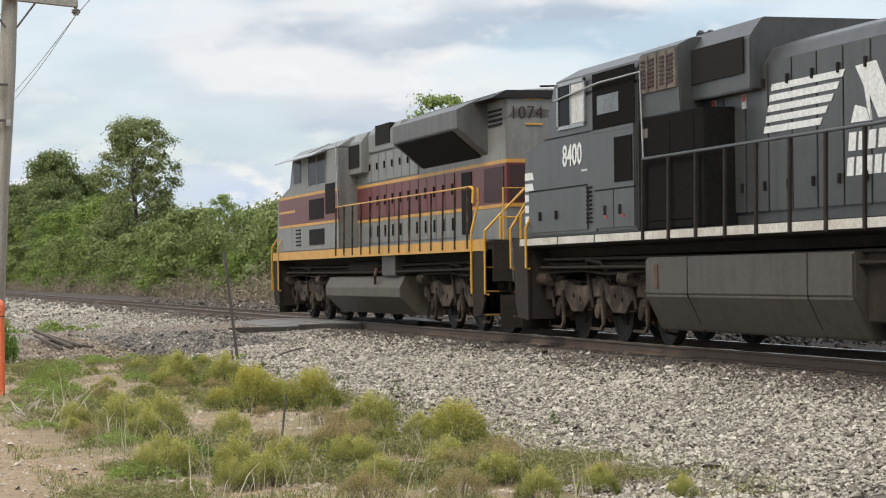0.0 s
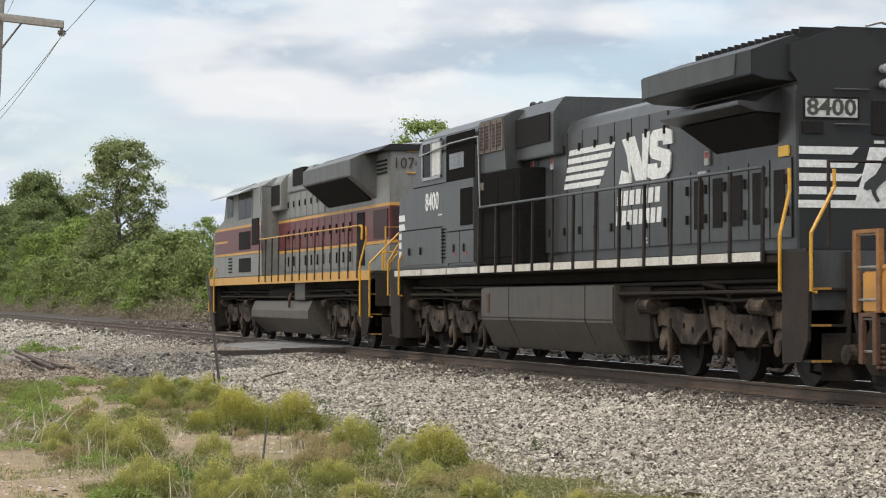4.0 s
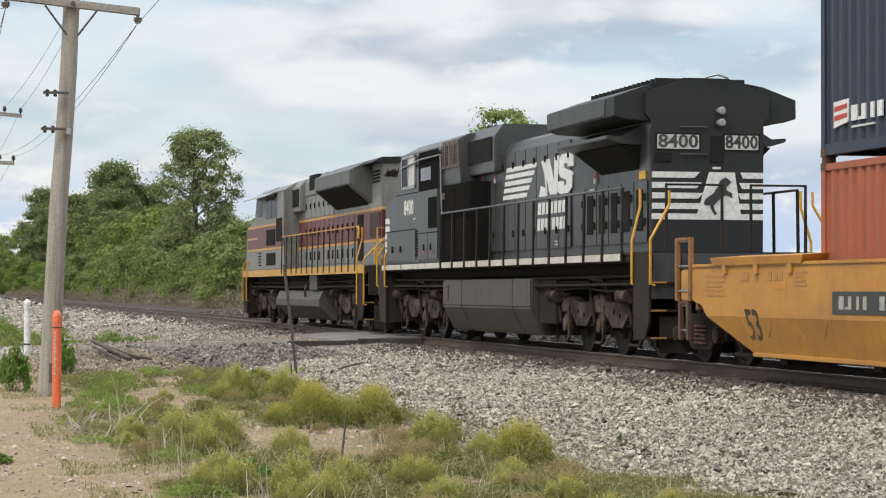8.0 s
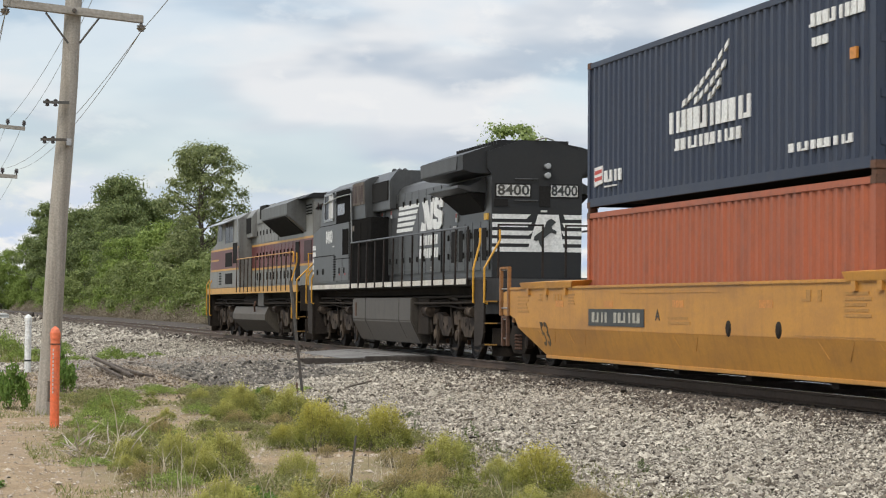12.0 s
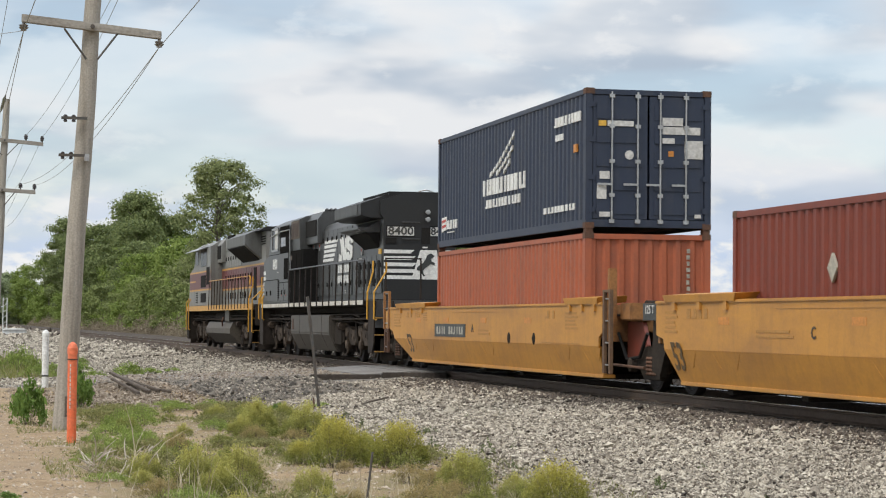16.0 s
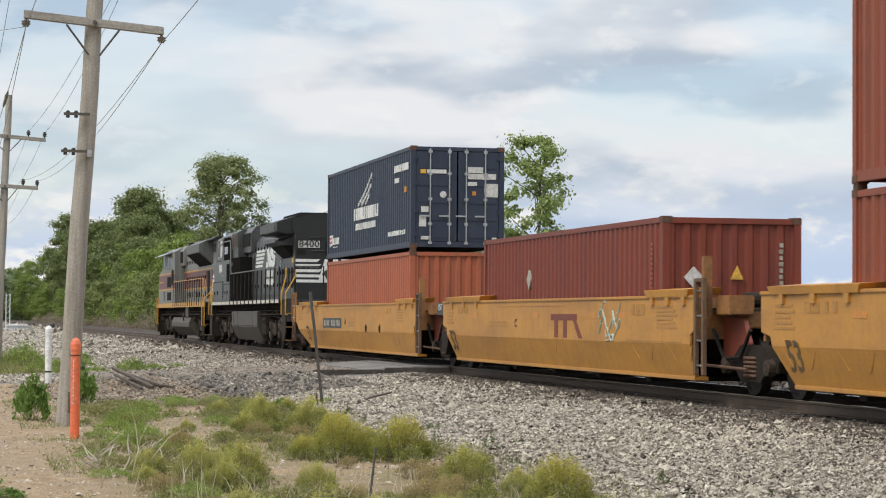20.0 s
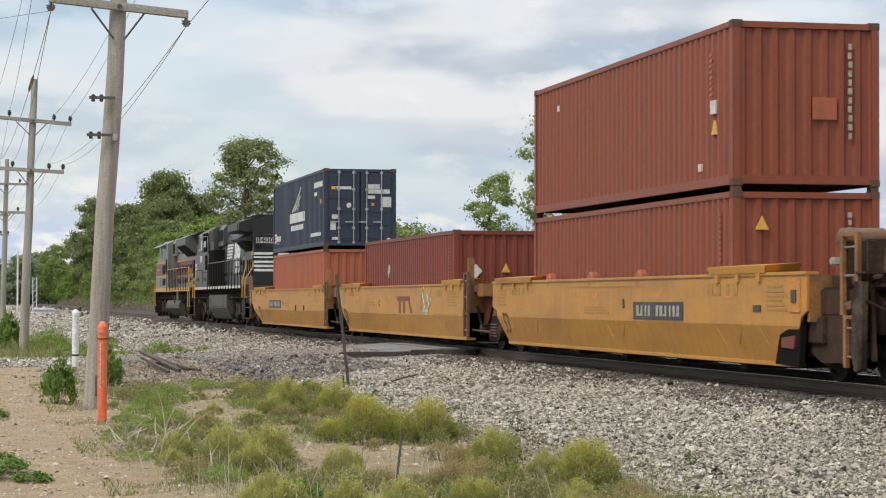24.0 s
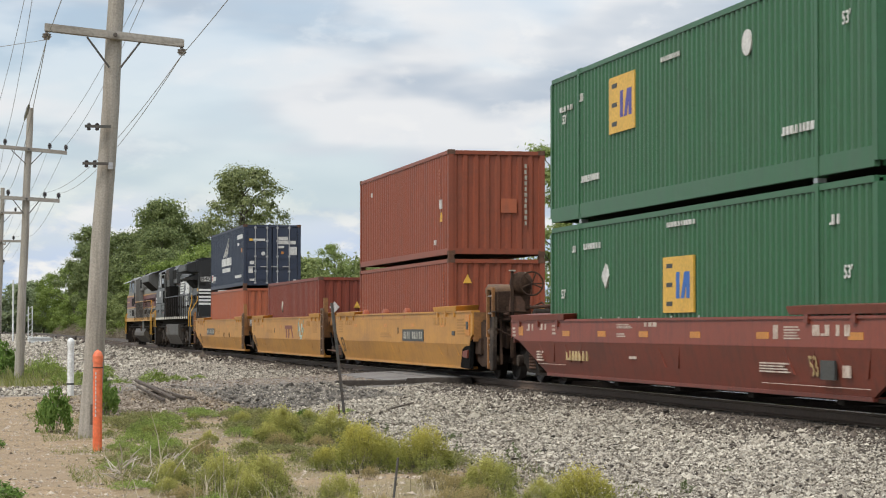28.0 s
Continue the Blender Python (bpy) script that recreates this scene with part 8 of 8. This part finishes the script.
def settle(x, y, turn, size=1.0, tall=1.0, dz=0.0):
    return pose(x, y, float(ground_z(x, y)) + dz, 0, 0, turn) @ Matrix.Diagonal((size, size, size * tall, 1))


def plant(first, places):
    """Sets the first plant at the first place and its copies at the others."""
    for k, (x, y, size, tall) in enumerate(places):
        m = settle(x, y, (k * 137) % 360, size, tall)
        if k == 0:
            keep = m
        else:
            copy_thing(first, m)
    first.matrix_basis = keep


def blades(name, label, material, xs, ys, heights, seed, width=0.006, lean=0.35):
    rng = np.random.default_rng(seed)
    n = len(xs)
    z = ground_z(xs, ys) - 0.01
    a = rng.uniform(0, 2 * math.pi, n)
    w = width * rng.lognormal(0, 0.3, n)
    b = rng.normal(0, lean, (n, 2)) * np.asarray(heights)[:, None]
    base = np.stack([xs, ys, z], -1)
    side = np.stack([np.cos(a) * w, np.sin(a) * w, np.zeros(n)], -1)
    midp = base + np.concatenate([b * 0.4, (np.asarray(heights) * 0.6)[:, None]], 1)
    tip = base + np.concatenate([b, np.asarray(heights)[:, None]], 1)
    verts = np.stack([base - side, base + side, midp + side * 0.7, midp - side * 0.7, tip], 1).reshape(-1, 3)
    i = np.arange(n)[:, None] * 5
    faces = (i + [0, 1, 2, 3]).tolist() + (i + [3, 2, 4]).tolist()
    me = bpy.data.meshes.new(name)
    me.from_pydata(verts.tolist(), [], faces)
    me.materials.append(material)
    return tagged(new(name, me), label, "grass", kind="stuff")


def undergrowth():
    rng = np.random.default_rng(21)
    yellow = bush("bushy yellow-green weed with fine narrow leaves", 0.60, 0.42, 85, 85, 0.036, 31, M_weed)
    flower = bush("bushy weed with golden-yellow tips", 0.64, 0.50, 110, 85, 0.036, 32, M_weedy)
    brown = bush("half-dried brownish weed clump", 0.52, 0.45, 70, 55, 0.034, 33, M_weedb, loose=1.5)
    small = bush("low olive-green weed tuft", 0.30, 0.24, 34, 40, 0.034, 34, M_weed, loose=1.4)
    herb = bush("leafy dark green plant with broad leaves", 0.50, 0.36, 46, 24, 0.075, 35, M_herb, 0.5, 0.15, loose=1.3)
    sprig = bush("thin single weed sprig in the gravel", 0.26, 0.10, 9, 16, 0.030, 36, M_sprig, 0.4, 0.4, loose=1.6)
    plant(flower, [(4.44, 24.4, 0.74, 1.2), (5.02, 23.9, 0.66, 1.2), (4.15, 25.0, 0.45, 0.9), (5.06, 17.7, 0.6, 1.2), (4.85, 33.6, 0.5, 0.9)])
    plant(yellow, [(4.57, 31.7, 0.74, 1.15), (5.04, 30.1, 0.8, 1.05), (4.25, 30.9, 0.55, 0.9), (5.5, 30.8, 0.55, 0.9), (4.89, 20.3, 0.6, 1.2), (5.25, 19.7, 0.45, 0.9), (2.49, 21.5, 0.68, 1), (2.93, 21.4, 0.66, 1), (2.1, 22.5, 0.5, 0.9), (3.1, 22.8, 0.48, 0.9), (2.6, 20.2, 0.56, 0.9), (3.3, 19.4, 0.55, 0.9), (4.6, 36.4, 0.45, 0.9), (5.3, 36.9, 0.5, 0.9), (5.9, 37.6, 0.45, 0.9), (2.4, 16.6, 0.56, 0.8), (3.2, 16.2, 0.59, 0.85), (3.9, 16.5, 0.5, 0.8), (4.6, 16.3, 0.5, 0.8), (2.8, 15, 0.53, 0.8), (3.7, 14.9, 0.5, 0.8), (2, 21.6, 0.40, 0.7), (3.4, 30.6, 0.35, 0.9), (5.3, 25.4, 0.36, 0.9), (4.75, 27.0, 0.34, 0.9), (5.5, 33.6, 0.45, 0.8), (5.45, 28.0, 0.40, 0.9)])
    r = random.Random(5)
    extra = [(2.0 + 3.7 * r.random(), 14.3 + 8.2 * r.random(), r.uniform(0.45, 0.68), r.uniform(0.75, 1.0)) for k in range(22)]
    for k, place in enumerate(e for e in extra if e[0] < 5.2 and not (abs(e[0] - 3.95) < 0.6 and e[1] > 20.2)):
        copy_thing(yellow if k % 3 else brown, settle(place[0], place[1], 50 * k, place[2], place[3]))
    for k, (x, y, size) in enumerate(((5.0, 13.6, 0.5), (5.3, 14.3, 0.45), (4.5, 13.4, 0.55), (4.0, 13.7, 0.5), (5.5, 13.2, 0.4), (3.3, 13.6, 0.5))):
        copy_thing(brown if k % 2 else yellow, settle(x, y, 70 * k, size, 0.85))
    plant(brown, [(4.01, 17.8, 0.64, 0.9), (4.45, 18.9, 0.52, 0.9), (3.5, 18.6, 0.5, 0.8), (2.93, 27.0, 0.38, 1.5), (4.15, 29.0, 0.45, 1.0), (4.65, 28.7, 0.5, 0.8), (2.3, 23.6, 0.4, 0.6), (5.2, 16.8, 0.5, 0.75), (4.4, 15.3, 0.59, 0.75), (5, 15.8, 0.53, 0.7), (5.25, 22.2, 0.42, 0.8), (4.3, 23.2, 0.25, 1.1)])
    bare = lambda x, y: abs(x - 3.95) < 0.6 and abs(y - 22.3) < 2.1 or abs(x - 3.8) < 0.6 and abs(y - 33.0) < 2.5
    plant(small, [p for p in [(5.35 + 0.35 * math.sin(k * 2.1), 17.5 + k * 1.35, 0.6 + 0.25 * math.sin(k * 5.0), 1.0) for k in range(15)] + [(2.2 + 3.2 * ((k * 0.618) % 1), 14.6 + k * 0.56, 0.62 + 0.28 * math.sin(k * 3.3), 0.9) for k in range(44)] if not bare(p[0], p[1])])
    plant(herb, [(1.44, 34.6, 0.72, 1.9), (0.35, 21.0, 0.75, 0.5), (0.12, 20.4, 0.8, 0.5), (0.62, 20.3, 0.5, 0.4), (2.65, 17.4, 0.5, 0.8), (6.3, 40.9, 0.55, 0.7), (2.55, 41.0, 0.85, 1.9), (2.70, 42.2, 0.7, 1.6), (1.35, 73.5, 1.4, 1.6), (0.45, 30.6, 0.5, 0.6)])
    pale = bush("sprawling pale green herb with fine leaves", 0.36, 0.46, 60, 34, 0.042, 39, M_pale, 0.4, 0.3, loose=1.7)
    plant(pale, [(2.75, 33.4, 0.6, 1.4), (3.1, 34.4, 0.7, 1.1), (2.45, 31.2, 0.6, 0.9), (2.15, 29.6, 0.45, 0.8), (2.35, 28.2, 0.55, 1.2), (2.75, 29.8, 0.45, 1.1), (2.1, 27.0, 0.6, 0.7), (2.2, 19.6, 0.6, 0.7), (5.2, 41.9, 0.8, 0.7), (4.4, 42.4, 0.6, 0.7), (4.11, 32.9, 0.5, 1.0), (2.63, 28.9, 0.5, 1.4), (7.2, 41.4, 0.5, 0.6), (3.4, 37.2, 0.6, 0.9), (0.25, 31.6, 0.7, 0.6), (2.7, 72.2, 1.4, 1.5), (4.3, 39.6, 0.6, 0.8), (1.8, 25.6, 0.5, 0.6), (2.6, 25.6, 0.45, 1.0), (3.0, 27.4, 0.5, 1.1), (1.7, 22.2, 0.5, 0.5), (2.0, 16.0, 0.6, 0.7), (5.6, 40.2, 0.5, 0.7)])
    plant(sprig, [(6.5, 25.7, 0.9, 1.1), (6.75, 19.9, 0.8, 0.8), (6.9, 20.6, 0.7, 0.7), (6.7, 30.0, 1.1, 0.6), (6.9, 30.6, 1.0, 0.5), (6.45, 31.2, 0.7, 1.0), (6.4, 33.0, 0.7, 1.1), (8.1, 33.4, 0.5, 0.7), (7.9, 22.0, 0.5, 0.6), (6.2, 27.3, 0.7, 1.0), (9.0, 27.0, 0.35, 0.6), (6.6, 35.5, 0.8, 1.0), (7.0, 26.4, 0.5, 0.8), (6.3, 23.8, 0.6, 0.9), (7.3, 18.6, 0.5, 0.6)])
    beyond = bush("bright green weed tuft on the ballast beyond the crossing", 0.55, 0.6, 50, 26, 0.075, 37, M_pale, 0.4, 0.3)
    plant(beyond, [(5.4, 63.0, 0.75, 1.0), (4.4, 62.0, 0.6, 0.7), (6.3, 66.0, 0.6, 0.6), (3.4, 61.5, 0.6, 0.6), (4.6, 72.0, 0.7, 0.7), (7.2, 68.0, 0.45, 0.5), (3.6, 68.0, 0.8, 0.7), (2.9, 64.0, 0.8, 0.7), (5.0, 80.0, 0.8, 0.7)])
    n = 60000
    x, y = rng.uniform(1.2, 6.5, n), 13.0 + 30 * rng.uniform(0, 1, n) ** 1.3
    patch = np.sin(x * 2.3 + 1.3 * np.sin(y * 0.7)) + np.sin(y * 1.3 + x)
    ok = (patch > -0.2) & ~((np.abs(x - 3.95) < 0.65) & (np.abs(y - 22.3) < 2.2)) & ~((np.abs(x - 3.7) < 0.6) & (np.abs(y - 33.0) < 2.6))
    blades("low_grass", "sparse olive and straw-coloured grass on sand", M_grass, x[ok], y[ok], 0.045 * rng.lognormal(0, 0.5, ok.sum()), 22, 0.0035, 0.6)
    n = 110
    x, y = rng.normal(2.3, 0.5, n), rng.normal(20.0, 3.2, n)
    blades("dry_stalks", "long bleached dry stalks among the weeds", M_straw, x, y, 0.34 * rng.lognormal(0, 0.35, n), 23, 0.004, 0.55)
    n = 900
    x, y = rng.uniform(2.0, 5.8, n), 13.0 + 9 * rng.uniform(0, 1, n)
    blades("straw_stems", "fine straw-coloured stems standing among the weeds", M_straw, x, y, 0.20 * rng.lognormal(0, 0.4, n), 25, 0.0026, 0.35)
    n = 9000
    x, y = np.concatenate([rng.uniform(-6, 3.6, 5000), rng.uniform(-2.5, 1.2, 4000)]), np.concatenate([rng.uniform(60, 90, 5000), rng.uniform(30, 50, 4000)])
    ok = (y > 59) | ((x < 0.5) & (np.sin(x * 2 + y) > 0.2))
    blades("verge_grass", "olive grass on the verge past the road", M_grass, x[ok], y[ok], 0.22 * rng.lognormal(0, 0.4, ok.sum()), 24, 0.012)
    mat = bush("low mat of mixed olive and straw herbs", 0.13, 0.42, 60, 34, 0.028, 38, M_mat, 0.4, 0.2, "low herbs", 2.2)
    r = random.Random(77)
    spots = []
    while len(spots) < 54:
        x, y = r.uniform(1.7, 6.0), 14.2 + 26 * r.random() ** 1.25
        if abs(x - 3.95) < 0.65 and abs(y - 22.3) < 2.2 or abs(x - 5.3) < 0.5 and abs(y - 21.3) < 0.9 or abs(x - 3.7) < 0.7 and abs(y - 33.0) < 2.6 or (x < 2.3 and y > 24 and r.random() < 0.6):
            continue
        spots.append((x, y, r.uniform(0.7, 1.35), r.uniform(0.6, 1.3)))
    plant(mat, spots)
    # dead grey branches in the weeds
    for k, (x, y) in enumerate(((1.75, 24.6), (2.1, 24.1), (1.9, 23.2), (2.4, 25.3), (2.3, 23.4), (1.85, 25.4), (2.5, 24.2), (2.05, 22.6), (2.6, 23.1), (1.7, 23.9), (2.2, 24.8))):
        r = random.Random(60 + k)
        o = thing("dead_branch", "bleached dead branches lying in the weeds", "branch", "dead branches")
        for j in range(7):
            a, ln = r.uniform(0, 6.28), r.uniform(0.25, 0.6)
            p = Vector((r.uniform(-.1, .1), r.uniform(-.1, .1), 0))
            q = p + Vector((math.cos(a) * ln * 0.5, math.sin(a) * ln * 0.5, ln * r.uniform(0.12, 0.6)))
            bend = p.lerp(q, 0.6) + Vector((r.uniform(-.03, .03), r.uniform(-.03, .03), 0.02))
            part("twig", Geo().tube([p, bend, q], [0.009, 0.007, 0.003], 5), M_dead, o)
        o.matrix_basis = settle(x, y, 40 * k)


def woods():
    """The tree line beyond the track and its ragged lower edge."""
    kinds = [tree("tree", "tall open deciduous tree with airy crown", 15.6, (4.7, 3.0), 0.26, 30000, 0.20, 41, M_leaf6, clumps=185, puff=(0.11, 0.23), boxy=4.5),
             tree("tree", "broad deciduous tree with dense dark crown", 15.0, (5.4, 1.5), 0.26, 27000, 0.25, 42, M_leaf3, clumps=130, puff=(0.11, 0.27)),
             tree("tree", "rounded bright green tree", 10.0, (4.2, 0.6), 0.2, 17000, 0.22, 43, M_leaf2, clumps=85, puff=(0.13, 0.32)),
             tree("tree", "young light green tree with open branches", 9.5, (2.1, 2.6), 0.13, 9000, 0.14, 44, M_leaf5, clumps=54, puff=(0.16, 0.30)),
             tree("shrub", "dense green roadside shrub", 5.0, (2.9, 0.2), 0.09, 7600, 0.19, 45, M_leaf1, clumps=46, puff=(0.16, 0.40)),
             tree("shrub", "bright green leafy thicket by the track", 4.0, (2.6, 0.1), 0.08, 6600, 0.18, 46, M_leaf2, clumps=42, puff=(0.16, 0.40))]
    spots = [[(24.5, 192.0, 1.0, 1.0)],
             [(27, 300, 1.22, 1.02), (31.5, 302, 1.08, 0.98), (22.6, 306, 1.02, 0.95), (25, 282, 0.95, 1.0), (29, 330, 1.2, 1.05), (24, 262, 0.8, 0.9), (31, 380, 1.2, 1.0), (33, 440, 1.2, 0.95), (36, 520, 1.15, 1.0), (28, 236, 0.72, 0.85), (33, 211, 0.6, 0.9), (40, 620, 1.2, 1.0), (28, 345, 1.05, 0.95), (25.5, 430, 1.35, 1.03), (23.5, 388, 0.95, 1.12), (28.5, 470, 1.3, 1.05)],
             [(24, 214, 1.0, 0.95), (25, 238, 1.0, 0.95), (23, 196, 0.85, 0.8), (26, 183, 0.8, 0.75), (23, 250, 0.95, 0.95), (26, 270, 1.05, 1.0), (27, 171, 0.72, 0.75), (25, 290, 1.1, 1.05), (27, 318, 1.1, 1.1), (29, 350, 1.2, 1.1), (31, 400, 1.2, 1.15), (34, 470, 1.3, 1.1), (28, 204, 1.0, 0.8), (21.5, 520, 1.2, 1.15), (24, 500, 1.25, 1.2), (20.5, 410, 0.8, 0.85), (20.5, 360, 0.7, 0.8), (20.8, 330, 0.65, 0.8), (20.5, 300, 0.6, 0.75)],
             [(25, 92, 1.0, 1.0), (25.5, 105, 0.86, 0.95), (24.5, 146, 0.72, 1.05), (25, 158, 0.7, 1.0), (25.5, 100, 0.7, 0.7)],
             [(22 + 2.0 * math.sin(k * 1.9), 112 + k * 8.5, 0.95 + 0.16 * math.sin(k * 2.7), 1.0) for k in range(26)] + [(26, 132, 1.1, 1.1), (26.5, 150, 1.1, 1.1), (27, 141, 1.0, 1.2), (25, 120, 0.9, 0.9)],
             [(21.2 + 1.2 * math.sin(k * 2.3), 96 + k * 9.0, 0.75 + 0.2 * math.sin(k * 1.7), 0.9) for k in range(32)] + [(26, 84, 0.7, 0.8), (27, 70, 0.6, 0.6), (28, 60, 0.55, 0.55)]]
    for first, places in zip(kinds, spots):
        plant(first, places)
    # horizon trees, paled by colour to stand for distance haze
    far = tree("tree", "distant tree on the horizon, haze in its pale leaf colour", 12.0, (6.0, 0.5), 0.25, 7000, 0.55, 47, M_leaf4, clumps=70, puff=(0.16, 0.28))
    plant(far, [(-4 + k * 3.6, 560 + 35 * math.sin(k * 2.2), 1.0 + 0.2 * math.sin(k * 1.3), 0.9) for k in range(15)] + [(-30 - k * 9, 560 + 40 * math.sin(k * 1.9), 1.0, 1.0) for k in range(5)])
    rng = np.random.default_rng(48)
    n = 110000
    y = 66 + 380 * rng.uniform(0, 1, n) ** 1.3
    x = 18.0 + rng.gamma(2.2, 0.7, n)
    tuft = 0.55 + 0.45 * np.sin(y * 0.9 + 2.0 * np.sin(x * 1.1)) * np.sin(y * 0.37 + x)
    z = ground_z(x, y) + rng.uniform(0, 1, n) ** 1.5 * (0.45 + 1.7 * np.clip(tuft, 0, 1)) * np.clip((x - 17.6) / 1.6, 0.2, 1)
    brush = leaf_mesh("dry_brush", np.stack([x, y, z], -1), 0.15 * rng.lognormal(0, 0.4, n), 0.3, 0.35, 49, M_brush)
    tagged(new("dry_brush", brush), "tan and brown dry brush along the foot of the trees", "brush", kind="stuff")
    n = 9000
    y = 15 + 90 * rng.uniform(0, 1, n)
    x = 19.0 + rng.gamma(2.0, 2.5, n)
    blades("far_grass", "rough green grass beyond the track", M_grass, x, y, 0.4 * rng.lognormal(0, 0.4, n), 50, 0.02, 0.3)


def far_things():
    m = thing("signal_mast", "thin pale mast far along the line", "mast", geo=Geo().rod((0, 0, 0), (0, 0, 6.5), 0.09, 8), material=M_markwh)
    m.location = (5.4, 230, float(ground_z(5.4, 230)))
    c = thing("equipment_cabinet", "small pale trackside equipment cabinet", "cabinet", geo=Geo().box(-1.1, 1.1, -0.8, 0.8, 0, 0.5).prism([(-1.2, 0.5), (1.2, 0.5), (0.8, 0.68), (-0.8, 0.68)], "y", -0.9, 0.9), material=M_markwh, bevel=0.03)
    c.location = (7.6, 215, float(ground_z(7.6, 215)))
    s = thing("signal_mast", "pale latticed signal mast by the track", "mast")
    s.location = (7.2, 232, float(ground_z(7.2, 232)))
    for x in (-0.2, 0.2):
        part("leg", Geo().rod((x, 0, 0), (x, 0, 3.8), 0.05, 6), M_markwh, s)
    for k in range(6):
        part("rung", Geo().rod((-0.2, 0, 0.5 + k * 0.6), (0.2, 0, 0.8 + k * 0.6), 0.03, 5), M_markwh, s)


ballast()
railway()
pole_line()
posts()
undergrowth()
woods()
far_things()
the_train()
motions()
